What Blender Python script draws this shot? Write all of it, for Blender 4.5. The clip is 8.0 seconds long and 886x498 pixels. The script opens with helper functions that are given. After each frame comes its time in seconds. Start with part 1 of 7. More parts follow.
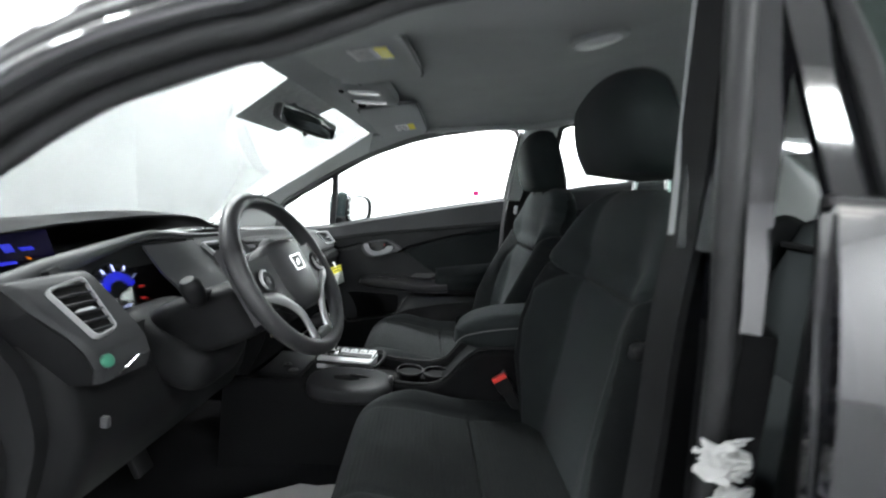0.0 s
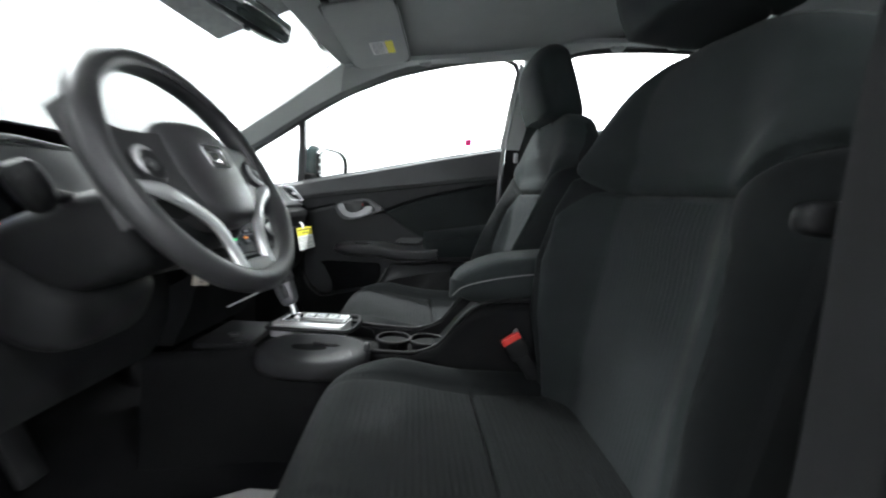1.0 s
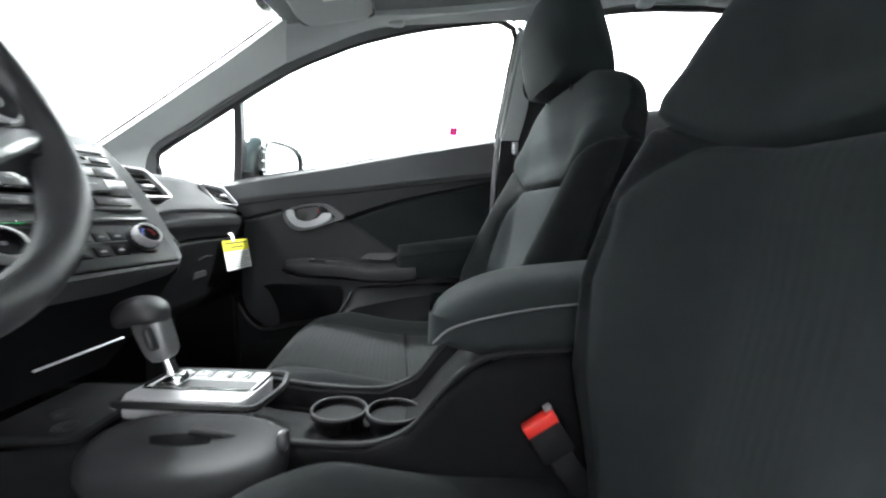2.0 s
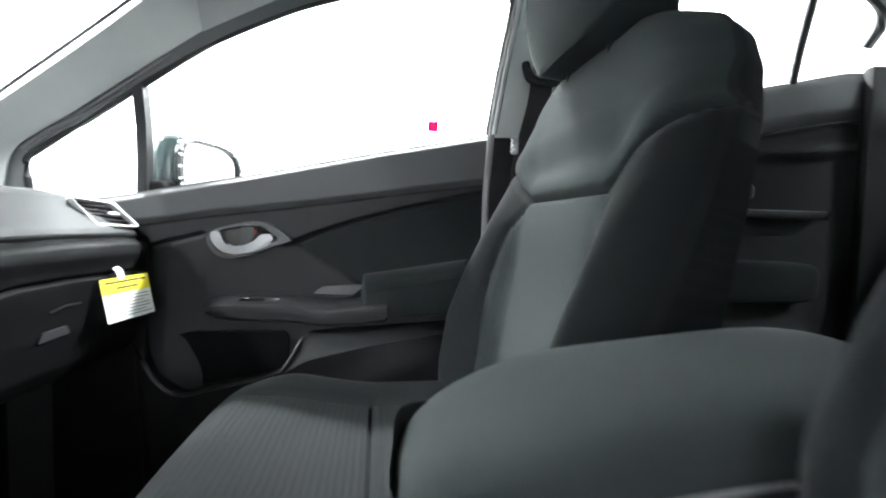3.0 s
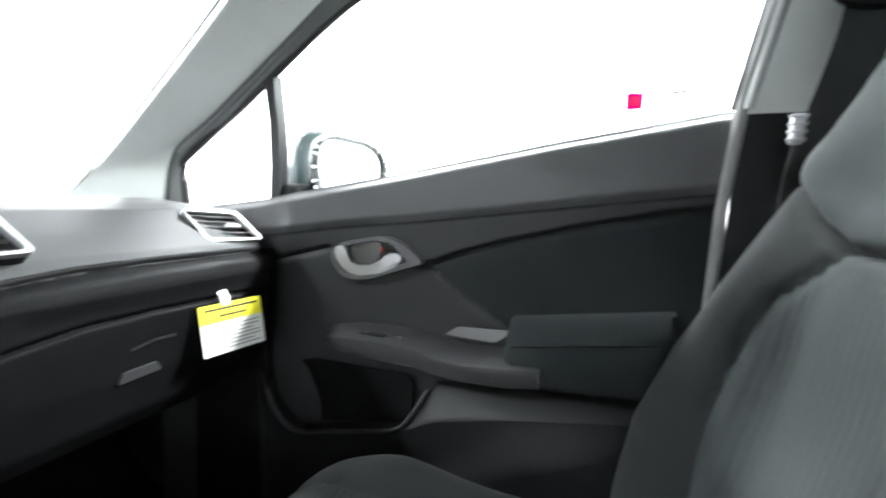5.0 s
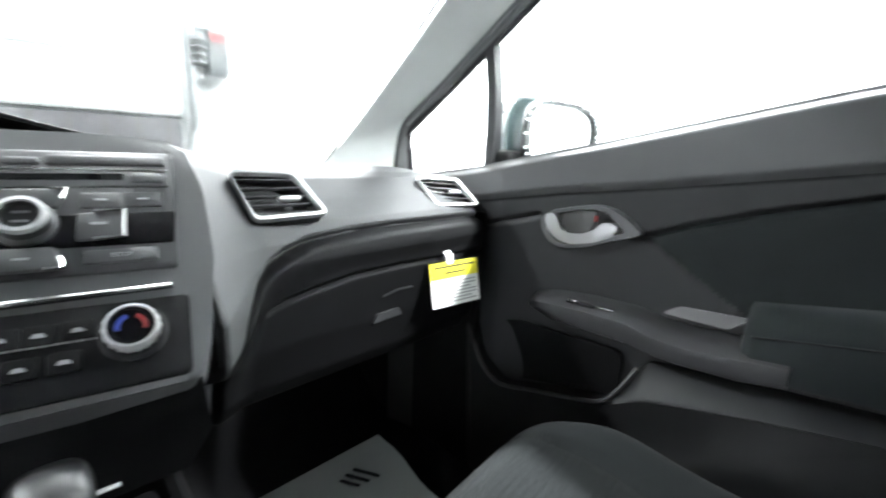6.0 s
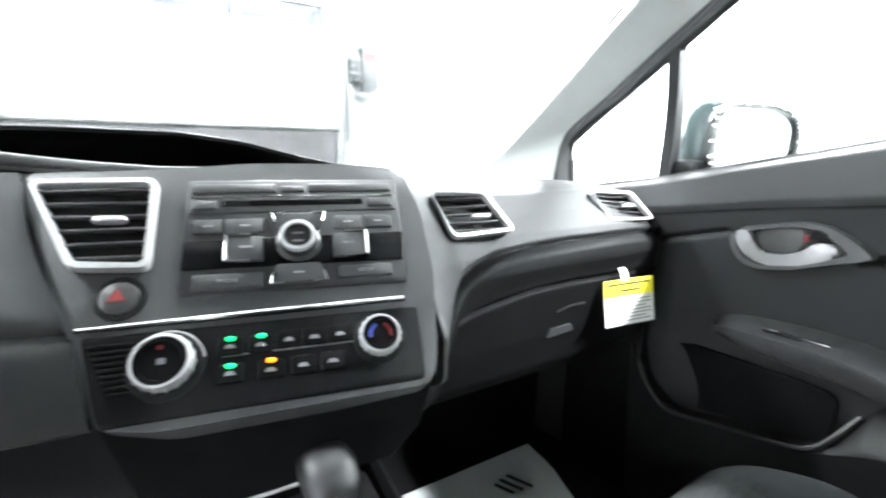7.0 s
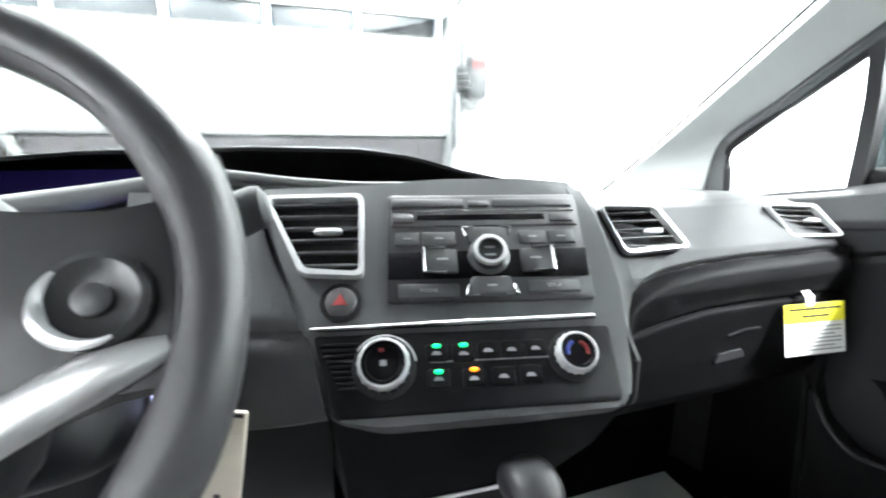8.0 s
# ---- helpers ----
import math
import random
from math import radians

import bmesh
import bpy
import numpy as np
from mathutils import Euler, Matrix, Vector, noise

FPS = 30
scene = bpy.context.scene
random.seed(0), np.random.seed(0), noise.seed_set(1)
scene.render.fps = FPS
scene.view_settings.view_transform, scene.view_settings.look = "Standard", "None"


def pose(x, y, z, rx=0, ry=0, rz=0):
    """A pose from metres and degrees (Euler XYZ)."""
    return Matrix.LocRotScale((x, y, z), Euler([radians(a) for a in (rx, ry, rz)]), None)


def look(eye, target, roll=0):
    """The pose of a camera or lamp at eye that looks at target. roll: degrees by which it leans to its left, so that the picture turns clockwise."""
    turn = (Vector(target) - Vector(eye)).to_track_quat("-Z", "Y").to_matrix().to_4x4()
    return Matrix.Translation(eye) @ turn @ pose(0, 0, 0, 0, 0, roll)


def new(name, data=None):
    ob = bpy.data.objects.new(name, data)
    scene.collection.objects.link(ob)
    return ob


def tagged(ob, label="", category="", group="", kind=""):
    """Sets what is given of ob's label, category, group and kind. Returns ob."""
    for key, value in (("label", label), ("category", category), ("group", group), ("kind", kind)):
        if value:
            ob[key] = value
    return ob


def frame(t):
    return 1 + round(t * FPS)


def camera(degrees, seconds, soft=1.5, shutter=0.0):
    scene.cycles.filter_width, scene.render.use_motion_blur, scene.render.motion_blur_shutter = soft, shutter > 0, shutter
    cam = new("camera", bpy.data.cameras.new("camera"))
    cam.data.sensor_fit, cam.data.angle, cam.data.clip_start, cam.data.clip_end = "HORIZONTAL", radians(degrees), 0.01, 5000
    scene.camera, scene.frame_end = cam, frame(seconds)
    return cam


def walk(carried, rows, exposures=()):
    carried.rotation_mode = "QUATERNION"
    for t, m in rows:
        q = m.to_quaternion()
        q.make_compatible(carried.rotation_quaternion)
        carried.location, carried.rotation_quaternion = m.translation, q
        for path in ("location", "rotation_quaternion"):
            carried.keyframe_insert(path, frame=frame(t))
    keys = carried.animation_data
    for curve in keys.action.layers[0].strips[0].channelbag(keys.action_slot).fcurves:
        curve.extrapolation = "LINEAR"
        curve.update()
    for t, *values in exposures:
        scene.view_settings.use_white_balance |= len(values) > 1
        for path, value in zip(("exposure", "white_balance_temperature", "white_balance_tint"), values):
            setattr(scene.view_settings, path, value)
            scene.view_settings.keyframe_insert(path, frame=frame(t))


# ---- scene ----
EXPOSURES = [(0.0, -0.62), (0.5, -0.62), (1.0, -0.45), (2.5, 0.40), (3.0, 0.50), (4.0, 0.75), (5.5, 0.68), (7.0, 1.12), (8.0, 0.98)]
cam = camera(91.3, 8.0, 2.0, 0.5)
PATH = [
    (0, (0.541, -1.25, 1.144), (0.443, 0.731, 0.891), 4.0),
    (0.5, (0.511, -1.123, 1.021), (0.422, 0.857, 0.755), 2.7),
    (1, (0.531, -0.987, 0.955), (0.492, 0.996, 0.697), 3.0),
    (1.2, (0.54, -0.891, 0.934), (0.564, 1.098, 0.717), 4.0),
    (2.3, (0.539, -0.511, 0.897), (0.582, 1.483, 0.752), 1.5),
    (2.5, (0.542, -0.437, 0.909), (0.62, 1.558, 0.784), 1.2),
    (3, (0.545, -0.292, 0.917), (0.659, 1.702, 0.809), 1.5),
    (3.5, (0.557, -0.143, 0.935), (0.585, 1.856, 0.912), 2.7),
    (4, (0.574, -0.038, 0.945), (0.48, 1.96, 0.933), 4.1),
    (5.3, (0.549, 0.028, 0.997), (-0.383, 1.77, 0.687), 2.9),
    (5.5, (0.535, 0.017, 0.993), (-0.526, 1.676, 0.643), 2.9),
    (6, (0.505, -0.015, 0.997), (-0.844, 1.394, 0.557), 2.4),
    (6.5, (0.482, -0.051, 1.01), (-1.05, 1.154, 0.562), 1.7),
    (7, (0.457, -0.092, 1.018), (-1.228, 0.887, 0.571), 0.7),
    (7.5, (0.436, -0.139, 1.026), (-1.362, 0.617, 0.586), -0.2),
    (8, (0.419, -0.188, 1.031), (-1.437, 0.418, 0.598), -0.2),
]
walk(cam, [(t, look(eye, target, roll)) for t, eye, target, roll in PATH], exposures=EXPOSURES)

# ---- light and sky ----
world = bpy.data.worlds.new("world")
scene.world = world
world.use_nodes = True
wn = world.node_tree
sky = wn.nodes.new("ShaderNodeTexSky")
sky.sky_type, sky.sun_disc = "NISHITA", False
sky.sun_elevation, sky.sun_rotation = radians(40), radians(120)
wn.links.new(sky.outputs["Color"], wn.nodes["Background"].inputs["Color"])
wn.nodes["Background"].inputs["Strength"].default_value = 0.15
sun_data = bpy.data.lights.new("sun", "SUN")
sun_data.energy, sun_data.angle, sun_data.color = 5.0, radians(0.6), (1.0, 0.97, 0.92)
sun_ob = new("sun", sun_data)
sun_ob.matrix_world = look((20, 6, 20), (0, 0, 0))


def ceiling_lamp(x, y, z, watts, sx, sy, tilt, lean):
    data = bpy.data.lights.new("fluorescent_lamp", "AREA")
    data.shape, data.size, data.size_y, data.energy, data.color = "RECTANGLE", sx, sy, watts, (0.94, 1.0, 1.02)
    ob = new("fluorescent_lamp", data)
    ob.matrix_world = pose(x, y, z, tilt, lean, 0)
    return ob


# place, watts, and the turn about x and y that steers light to the nearest wall; the housings stay level
# unseen; strengths tuned for the cabin, last two added for reflections in the paint
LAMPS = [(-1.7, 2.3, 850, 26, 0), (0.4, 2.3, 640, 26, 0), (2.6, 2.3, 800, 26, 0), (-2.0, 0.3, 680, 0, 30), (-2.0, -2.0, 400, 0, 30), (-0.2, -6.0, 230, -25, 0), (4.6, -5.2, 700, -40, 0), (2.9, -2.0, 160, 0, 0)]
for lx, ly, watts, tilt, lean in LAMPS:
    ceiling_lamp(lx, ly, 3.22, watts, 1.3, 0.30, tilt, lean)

# ---- materials ----
MATS = {}


def mat(name, color, rough=0.5, metal=0.0, grain=900.0, bump=0.15, dist=0.0006, vary=0.12, patch=9.0, coat=0.0, spec=0.5,
        ribs=None, emit=0.0, sheen=0.0):
    """A procedural surface: fine grain in the relief, broad patches in colour and roughness, ribs as (axis, period, strength)."""
    m = bpy.data.materials.new(name)
    m.use_nodes = True
    nt = m.node_tree
    b = nt.nodes["Principled BSDF"]
    b.inputs["Metallic"].default_value = metal
    b.inputs["Coat Weight"].default_value = coat
    b.inputs["Coat Roughness"].default_value = 0.05
    b.inputs["Specular IOR Level"].default_value = spec
    b.inputs["Sheen Weight"].default_value = sheen
    b.inputs["Sheen Roughness"].default_value = 0.5
    tc = nt.nodes.new("ShaderNodeTexCoord")
    broad = nt.nodes.new("ShaderNodeTexNoise")
    broad.inputs["Scale"].default_value, broad.inputs["Detail"].default_value = patch, 5
    nt.links.new(tc.outputs["Object"], broad.inputs["Vector"])
    ramp = nt.nodes.new("ShaderNodeMapRange")
    ramp.inputs["From Min"].default_value, ramp.inputs["From Max"].default_value = 0.3, 0.7
    ramp.inputs["To Min"].default_value, ramp.inputs["To Max"].default_value = 1 - vary, 1 + vary
    nt.links.new(broad.outputs["Fac"], ramp.inputs["Value"])
    mul = nt.nodes.new("ShaderNodeVectorMath")
    mul.operation = "SCALE"
    mul.inputs[0].default_value = color
    nt.links.new(ramp.outputs["Result"], mul.inputs["Scale"])
    nt.links.new(mul.outputs["Vector"], b.inputs["Base Color"])
    rr = nt.nodes.new("ShaderNodeMapRange")
    rr.inputs["From Min"].default_value, rr.inputs["From Max"].default_value = 0.3, 0.7
    rr.inputs["To Min"].default_value, rr.inputs["To Max"].default_value = max(0.02, rough * 0.9), min(1, rough * 1.1)
    nt.links.new(broad.outputs["Fac"], rr.inputs["Value"])
    nt.links.new(rr.outputs["Result"], b.inputs["Roughness"])
    if bump:
        fine = nt.nodes.new("ShaderNodeTexNoise")
        fine.inputs["Scale"].default_value, fine.inputs["Detail"].default_value = grain, 3
        nt.links.new(tc.outputs["Object"], fine.inputs["Vector"])
        height = fine.outputs["Fac"]
        if ribs:
            axis, period, strength = ribs
            wave = nt.nodes.new("ShaderNodeTexWave")
            wave.wave_type, wave.bands_direction = "BANDS", axis
            wave.inputs["Scale"].default_value = 0.314 / period
            wave.inputs["Distortion"].default_value = 1.2
            wave.inputs["Detail"].default_value = 1
            wave.inputs["Detail Scale"].default_value = 2.0
            nt.links.new(tc.outputs["Object"], wave.inputs["Vector"])
            gaps = nt.nodes.new("ShaderNodeTexNoise")
            gaps.inputs["Scale"].default_value = 60
            nt.links.new(tc.outputs["Object"], gaps.inputs["Vector"])
            keep = nt.nodes.new("ShaderNodeMath")
            keep.operation = "MULTIPLY"
            nt.links.new(wave.outputs["Fac"], keep.inputs[0])
            nt.links.new(gaps.outputs["Fac"], keep.inputs[1])
            add = nt.nodes.new("ShaderNodeMath")
            add.operation = "MULTIPLY_ADD"
            add.inputs[1].default_value = strength
            nt.links.new(keep.outputs["Value"], add.inputs[0])
            nt.links.new(height, add.inputs[2])
            height = add.outputs["Value"]
        bp = nt.nodes.new("ShaderNodeBump")
        bp.inputs["Strength"].default_value, bp.inputs["Distance"].default_value = bump, dist
        nt.links.new(height, bp.inputs["Height"])
        nt.links.new(bp.outputs["Normal"], b.inputs["Normal"])
    if emit:
        b.inputs["Emission Color"].default_value = (*color, 1)
        b.inputs["Emission Strength"].default_value = emit
    MATS[name] = m
    return m


def glass_mat(name, tint, gloss=0.9):
    m = bpy.data.materials.new(name)
    m.use_nodes = True
    nt = m.node_tree
    nt.nodes.remove(nt.nodes["Principled BSDF"])
    out = nt.nodes["Material Output"]
    clear = nt.nodes.new("ShaderNodeBsdfTransparent")
    clear.inputs["Color"].default_value = (*tint, 1)
    shine = nt.nodes.new("ShaderNodeBsdfGlossy")
    shine.inputs["Roughness"].default_value = 0.02
    fres = nt.nodes.new("ShaderNodeFresnel")
    fres.inputs["IOR"].default_value = 1.35
    scale = nt.nodes.new("ShaderNodeMath")
    scale.operation = "MULTIPLY"
    scale.inputs[1].default_value = gloss
    mix = nt.nodes.new("ShaderNodeMixShader")
    nt.links.new(fres.outputs["Fac"], scale.inputs[0])
    nt.links.new(scale.outputs["Value"], mix.inputs["Fac"])
    nt.links.new(clear.outputs["BSDF"], mix.inputs[1])
    nt.links.new(shine.outputs["BSDF"], mix.inputs[2])
    nt.links.new(mix.outputs["Shader"], out.inputs["Surface"])
    return m


# Seat cloth lighter on the back, darker on the cushion: fall of light put into colour.
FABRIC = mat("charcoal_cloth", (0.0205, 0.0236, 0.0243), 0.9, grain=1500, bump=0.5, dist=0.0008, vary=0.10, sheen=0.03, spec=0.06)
FABRIC_RIB_SHADED = mat("shaded_ribbed_cloth", (0.0074, 0.0084, 0.0087), 0.9, grain=1300, bump=0.8, dist=0.0014, vary=0.10, ribs=("X", 0.010, 1.3), sheen=0.03, spec=0.06)
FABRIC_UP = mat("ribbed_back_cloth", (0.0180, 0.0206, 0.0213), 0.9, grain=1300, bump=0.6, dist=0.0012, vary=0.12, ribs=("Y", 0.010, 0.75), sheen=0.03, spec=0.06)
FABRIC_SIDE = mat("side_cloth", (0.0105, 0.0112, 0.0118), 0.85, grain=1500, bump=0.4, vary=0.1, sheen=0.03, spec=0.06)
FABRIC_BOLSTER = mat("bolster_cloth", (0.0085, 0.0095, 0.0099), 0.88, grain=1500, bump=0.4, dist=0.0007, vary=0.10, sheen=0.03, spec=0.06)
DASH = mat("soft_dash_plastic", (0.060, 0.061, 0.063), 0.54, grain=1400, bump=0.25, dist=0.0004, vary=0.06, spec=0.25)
PLASTIC = mat("black_plastic", (0.0095, 0.0095, 0.0102), 0.55, spec=0.14, grain=1200, bump=0.22, dist=0.0004, vary=0.08)
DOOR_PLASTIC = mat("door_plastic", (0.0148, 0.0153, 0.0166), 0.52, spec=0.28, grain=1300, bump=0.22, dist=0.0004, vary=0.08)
# Black plastic darkened and dulled: shade of less lit parts put into the colour.
PLASTIC_SHADED = mat("shaded_black_plastic", (0.0060, 0.0060, 0.0064), 0.6, grain=1200, bump=0.22, dist=0.0004, vary=0.08, spec=0.04)
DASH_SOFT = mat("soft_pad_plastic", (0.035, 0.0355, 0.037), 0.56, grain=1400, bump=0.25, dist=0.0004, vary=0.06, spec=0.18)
# Door plastic lightened for the top ledge: the light on it is in the colour.
DOOR_TOP_LIT = mat("lit_door_top", (0.058, 0.059, 0.062), 0.55, grain=1400, bump=0.25, dist=0.0004, vary=0.06)
DOOR_CLOTH = mat("door_cloth", (0.0185, 0.0208, 0.0216), 0.9, grain=1300, bump=0.6, dist=0.0010, vary=0.10, ribs=("Y", 0.011, 0.8), sheen=0.03, spec=0.06)
# The same door plastic darkened in place of shade low on the door.
DOOR_LOW_SHADED = mat("shaded_door_plastic", (0.012, 0.012, 0.0128), 0.55, grain=1300, bump=0.22, dist=0.0004, vary=0.08, spec=0.10)
SHELF_GREY = mat("armrest_shelf_plastic", (0.034, 0.034, 0.036), 0.38, grain=1600, bump=0.08, dist=0.0003, vary=0.06)
PANEL_BLACK = mat("matt_black_panel", (0.006, 0.006, 0.0065), 0.45, bump=0.05, vary=0.05, spec=0.07)
DISPLAY_BLACK = mat("black_display_glass", (0.003, 0.003, 0.0035), 0.25, bump=0, vary=0.05, spec=0.15)
DIM_BLUE = mat("dim_blue_display", (0.03, 0.04, 1.0), 0.4, bump=0, vary=0.0, emit=0.7)
SPOKE_SILVER = mat("satin_silver_spoke", (0.78, 0.78, 0.79), 0.34, 0.8, grain=2500, bump=0.05, vary=0.04)
SATIN = mat("satin_panel", (0.016, 0.016, 0.017), 0.35, grain=1600, bump=0.08, dist=0.0003, vary=0.06)
GLOSS = mat("gloss_black", (0.006, 0.006, 0.007), 0.06, bump=0, vary=0.04, coat=0.6)
PAINT = mat("black_car_paint", (0.006, 0.006, 0.008), 0.12, grain=40, bump=0.01, dist=0.001, vary=0.05, coat=1.0)
SEAL = mat("black_rubber_seal", (0.012, 0.012, 0.013), 0.55, grain=700, bump=0.2, vary=0.1)
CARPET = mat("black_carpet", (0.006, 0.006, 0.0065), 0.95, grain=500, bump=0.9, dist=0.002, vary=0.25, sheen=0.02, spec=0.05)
LINER = mat("grey_headliner", (0.36, 0.37, 0.37), 0.95, grain=900, bump=0.35, dist=0.0006, vary=0.05, spec=0.2)
TRIM = mat("light_grey_pillar_trim", (0.56, 0.58, 0.57), 0.6, grain=900, bump=0.25, dist=0.0005, vary=0.04)
CHROME = mat("chrome", (0.80, 0.80, 0.80), 0.12, 1.0, bump=0, vary=0.03)
SILVER = mat("silver_paint", (0.56, 0.56, 0.57), 0.34, 0.45, grain=2500, bump=0.06, vary=0.04)
WHEEL = mat("wheel_urethane", (0.021, 0.0205, 0.022), 0.44, grain=1800, bump=0.25, dist=0.0004, vary=0.08)
GREY_BUTTON = mat("grey_button", (0.045, 0.045, 0.047), 0.4, bump=0.1, vary=0.05)
PRINT = mat("white_print", (0.26, 0.26, 0.27), 0.6, bump=0, vary=0.05)
PAPER = mat("mat_paper", (0.42, 0.44, 0.43), 0.9, grain=250, bump=0.3, dist=0.001, vary=0.06, patch=5)
# The mat paper again, lightened: light from the open door put into its colour.
PAPER_LIT = mat("lit_mat_paper", (0.74, 0.74, 0.72), 0.9, grain=250, bump=0.3, dist=0.001, vary=0.06, patch=5)
INK = mat("black_ink", (0.01, 0.01, 0.01), 0.7, bump=0, vary=0.05)
WHITE_PAPER = mat("white_card", (0.78, 0.78, 0.76), 0.7, grain=400, bump=0.1, vary=0.03)
YELLOW = mat("yellow_print", (0.80, 0.72, 0.03), 0.6, grain=400, bump=0.05, vary=0.04)
GREYBAR = mat("grey_print", (0.22, 0.22, 0.22), 0.7, bump=0, vary=0.05)
DARK_RED = mat("dark_red_print", (0.22, 0.015, 0.015), 0.5, bump=0, vary=0.05)
RED = mat("red_plastic", (0.70, 0.03, 0.02), 0.35, grain=900, bump=0.1, vary=0.06)
WEB = mat("belt_webbing", (0.009, 0.009, 0.0095), 0.8, grain=900, bump=0.5, ribs=("Z", 0.002, 1.0), vary=0.08)
LED_GREEN = mat("green_indicator", (0.0, 1.0, 0.22), 0.4, bump=0, vary=0.0, emit=0.75)
LED_AMBER = mat("amber_indicator", (1.0, 0.26, 0.0), 0.4, bump=0, vary=0.0, emit=0.9)
LED_BLUE = mat("blue_display", (0.04, 0.05, 1.0), 0.4, bump=0, vary=0.0, emit=2.2)
LED_PALE = mat("pale_display", (0.55, 0.60, 1.0), 0.4, bump=0, vary=0.0, emit=2.5)
LED_RED = mat("red_display", (1.0, 0.06, 0.05), 0.4, bump=0, vary=0.0, emit=2.5)
GREEN_MARK = mat("green_button", (0.05, 0.22, 0.14), 0.4, bump=0, vary=0.05)
TAG = mat("beige_key_tag", (0.55, 0.50, 0.42), 0.6, grain=500, bump=0.1, vary=0.05)
BLUE_MARK = mat("blue_mark", (0.05, 0.08, 0.45), 0.4, bump=0, vary=0.05)
FILM = mat("crumpled_white_film", (0.52, 0.52, 0.51), 0.3, grain=60, bump=0.5, dist=0.004, vary=0.06)


def backlit(name, color):
    """Thin printed film that lets light through."""
    m = bpy.data.materials.new(name)
    m.use_nodes = True
    nt = m.node_tree
    nt.nodes.remove(nt.nodes["Principled BSDF"])
    front, back = nt.nodes.new("ShaderNodeBsdfDiffuse"), nt.nodes.new("ShaderNodeBsdfTranslucent")
    tc, grain = nt.nodes.new("ShaderNodeTexCoord"), nt.nodes.new("ShaderNodeTexNoise")
    grain.inputs["Scale"].default_value = 160
    nt.links.new(tc.outputs["Object"], grain.inputs["Vector"])
    scale = nt.nodes.new("ShaderNodeVectorMath")
    scale.operation = "SCALE"
    scale.inputs[0].default_value = color
    level = nt.nodes.new("ShaderNodeMapRange")
    level.inputs["To Min"].default_value, level.inputs["To Max"].default_value = 0.8, 1.15
    nt.links.new(grain.outputs["Fac"], level.inputs["Value"])
    nt.links.new(level.outputs["Result"], scale.inputs["Scale"])
    mix = nt.nodes.new("ShaderNodeMixShader")
    mix.inputs["Fac"].default_value = 0.35
    for b in (front, back):
        nt.links.new(scale.outputs["Vector"], b.inputs["Color"])
    nt.links.new(front.outputs["BSDF"], mix.inputs[1])
    nt.links.new(back.outputs["BSDF"], mix.inputs[2])
    nt.links.new(mix.outputs["Shader"], nt.nodes["Material Output"].inputs["Surface"])
    return m


STICKER = backlit("magenta_film", (0.75, 0.012, 0.26))
STICKER_PALE = backlit("pink_film", (0.80, 0.10, 0.42))
GLASS = glass_mat("clear_glass", (0.96, 0.98, 0.97))
TINT = glass_mat("tinted_glass", (0.62, 0.76, 0.71))
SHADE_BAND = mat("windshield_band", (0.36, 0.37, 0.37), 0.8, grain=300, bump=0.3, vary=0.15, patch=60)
MIRROR = mat("mirror_glass", (0.85, 0.87, 0.87), 0.02, 1.0, bump=0, vary=0.0)
WALL = mat("white_wall_paint", (0.74, 0.74, 0.74), 0.7, grain=180, bump=0.15, dist=0.001, vary=0.03, patch=2)
DOOR_WHITE = mat("white_garage_panel", (0.76, 0.76, 0.76), 0.45, grain=260, bump=0.12, vary=0.03, patch=3)
CONCRETE = mat("painted_concrete", (0.11, 0.11, 0.11), 0.45, grain=60, bump=0.25, dist=0.002, vary=0.15, patch=1.4)
GREY_WALL = mat("grey_wall_paint", (0.72, 0.71, 0.73), 0.7, grain=180, bump=0.15, dist=0.001, vary=0.06, patch=2)
STEEL = mat("galvanised_steel", (0.55, 0.56, 0.57), 0.4, 0.9, grain=90, bump=0.15, vary=0.12, patch=20)
PANE_DARK = mat("dark_window_pane", (0.025, 0.027, 0.03), 0.4, bump=0, vary=0.1)
TUBE = mat("fluorescent_tube", (1.0, 0.99, 0.96), 0.5, bump=0, vary=0.0, emit=14.0)
LENS = mat("milky_lens", (0.72, 0.74, 0.74), 0.25, bump=0.1, grain=300, vary=0.03)
LEAF = mat("leaf_green", (0.06, 0.11, 0.04), 0.6, grain=200, bump=0.2, vary=0.3, patch=30)

# ---- building blocks ----


def soften(bm, angle=38):
    bmesh.ops.recalc_face_normals(bm, faces=bm.faces)
    for f in bm.faces:
        f.smooth = True
    lim = radians(angle)
    for e in bm.edges:
        e.smooth = len(e.link_faces) == 2 and e.calc_face_angle(0) < lim
    return bm


def thing(name, at, label, category, group="", kind=""):
    ob = new(name)
    ob.empty_display_size = 0.05
    ob.location = at
    return tagged(ob, label, category, group, kind)


def part(name, bm, material, parent, label="", angle=38):
    """One mesh under a thing or a part; the bmesh is in world metres."""
    soften(bm, angle)
    me = bpy.data.meshes.new(name)
    bm.to_mesh(me)
    bm.free()
    for m in material if isinstance(material, (list, tuple)) else (material,):
        me.materials.append(m)
    ob = new(name, me)
    if parent is not None:
        ob.parent = parent
        off = Vector(parent.location)
        up = parent.parent
        while up is not None:
            off += Vector(up.location)
            up = up.parent
        ob.location = -off
    if label:
        ob["label"] = label
    return ob


def solid(name, bm, material, label, category, group="", kind="", angle=38):
    return tagged(part(name, bm, material, None, "", angle), label, category, group, kind)


def moved(bm, m):
    bmesh.ops.transform(bm, matrix=m, verts=bm.verts)
    return bm


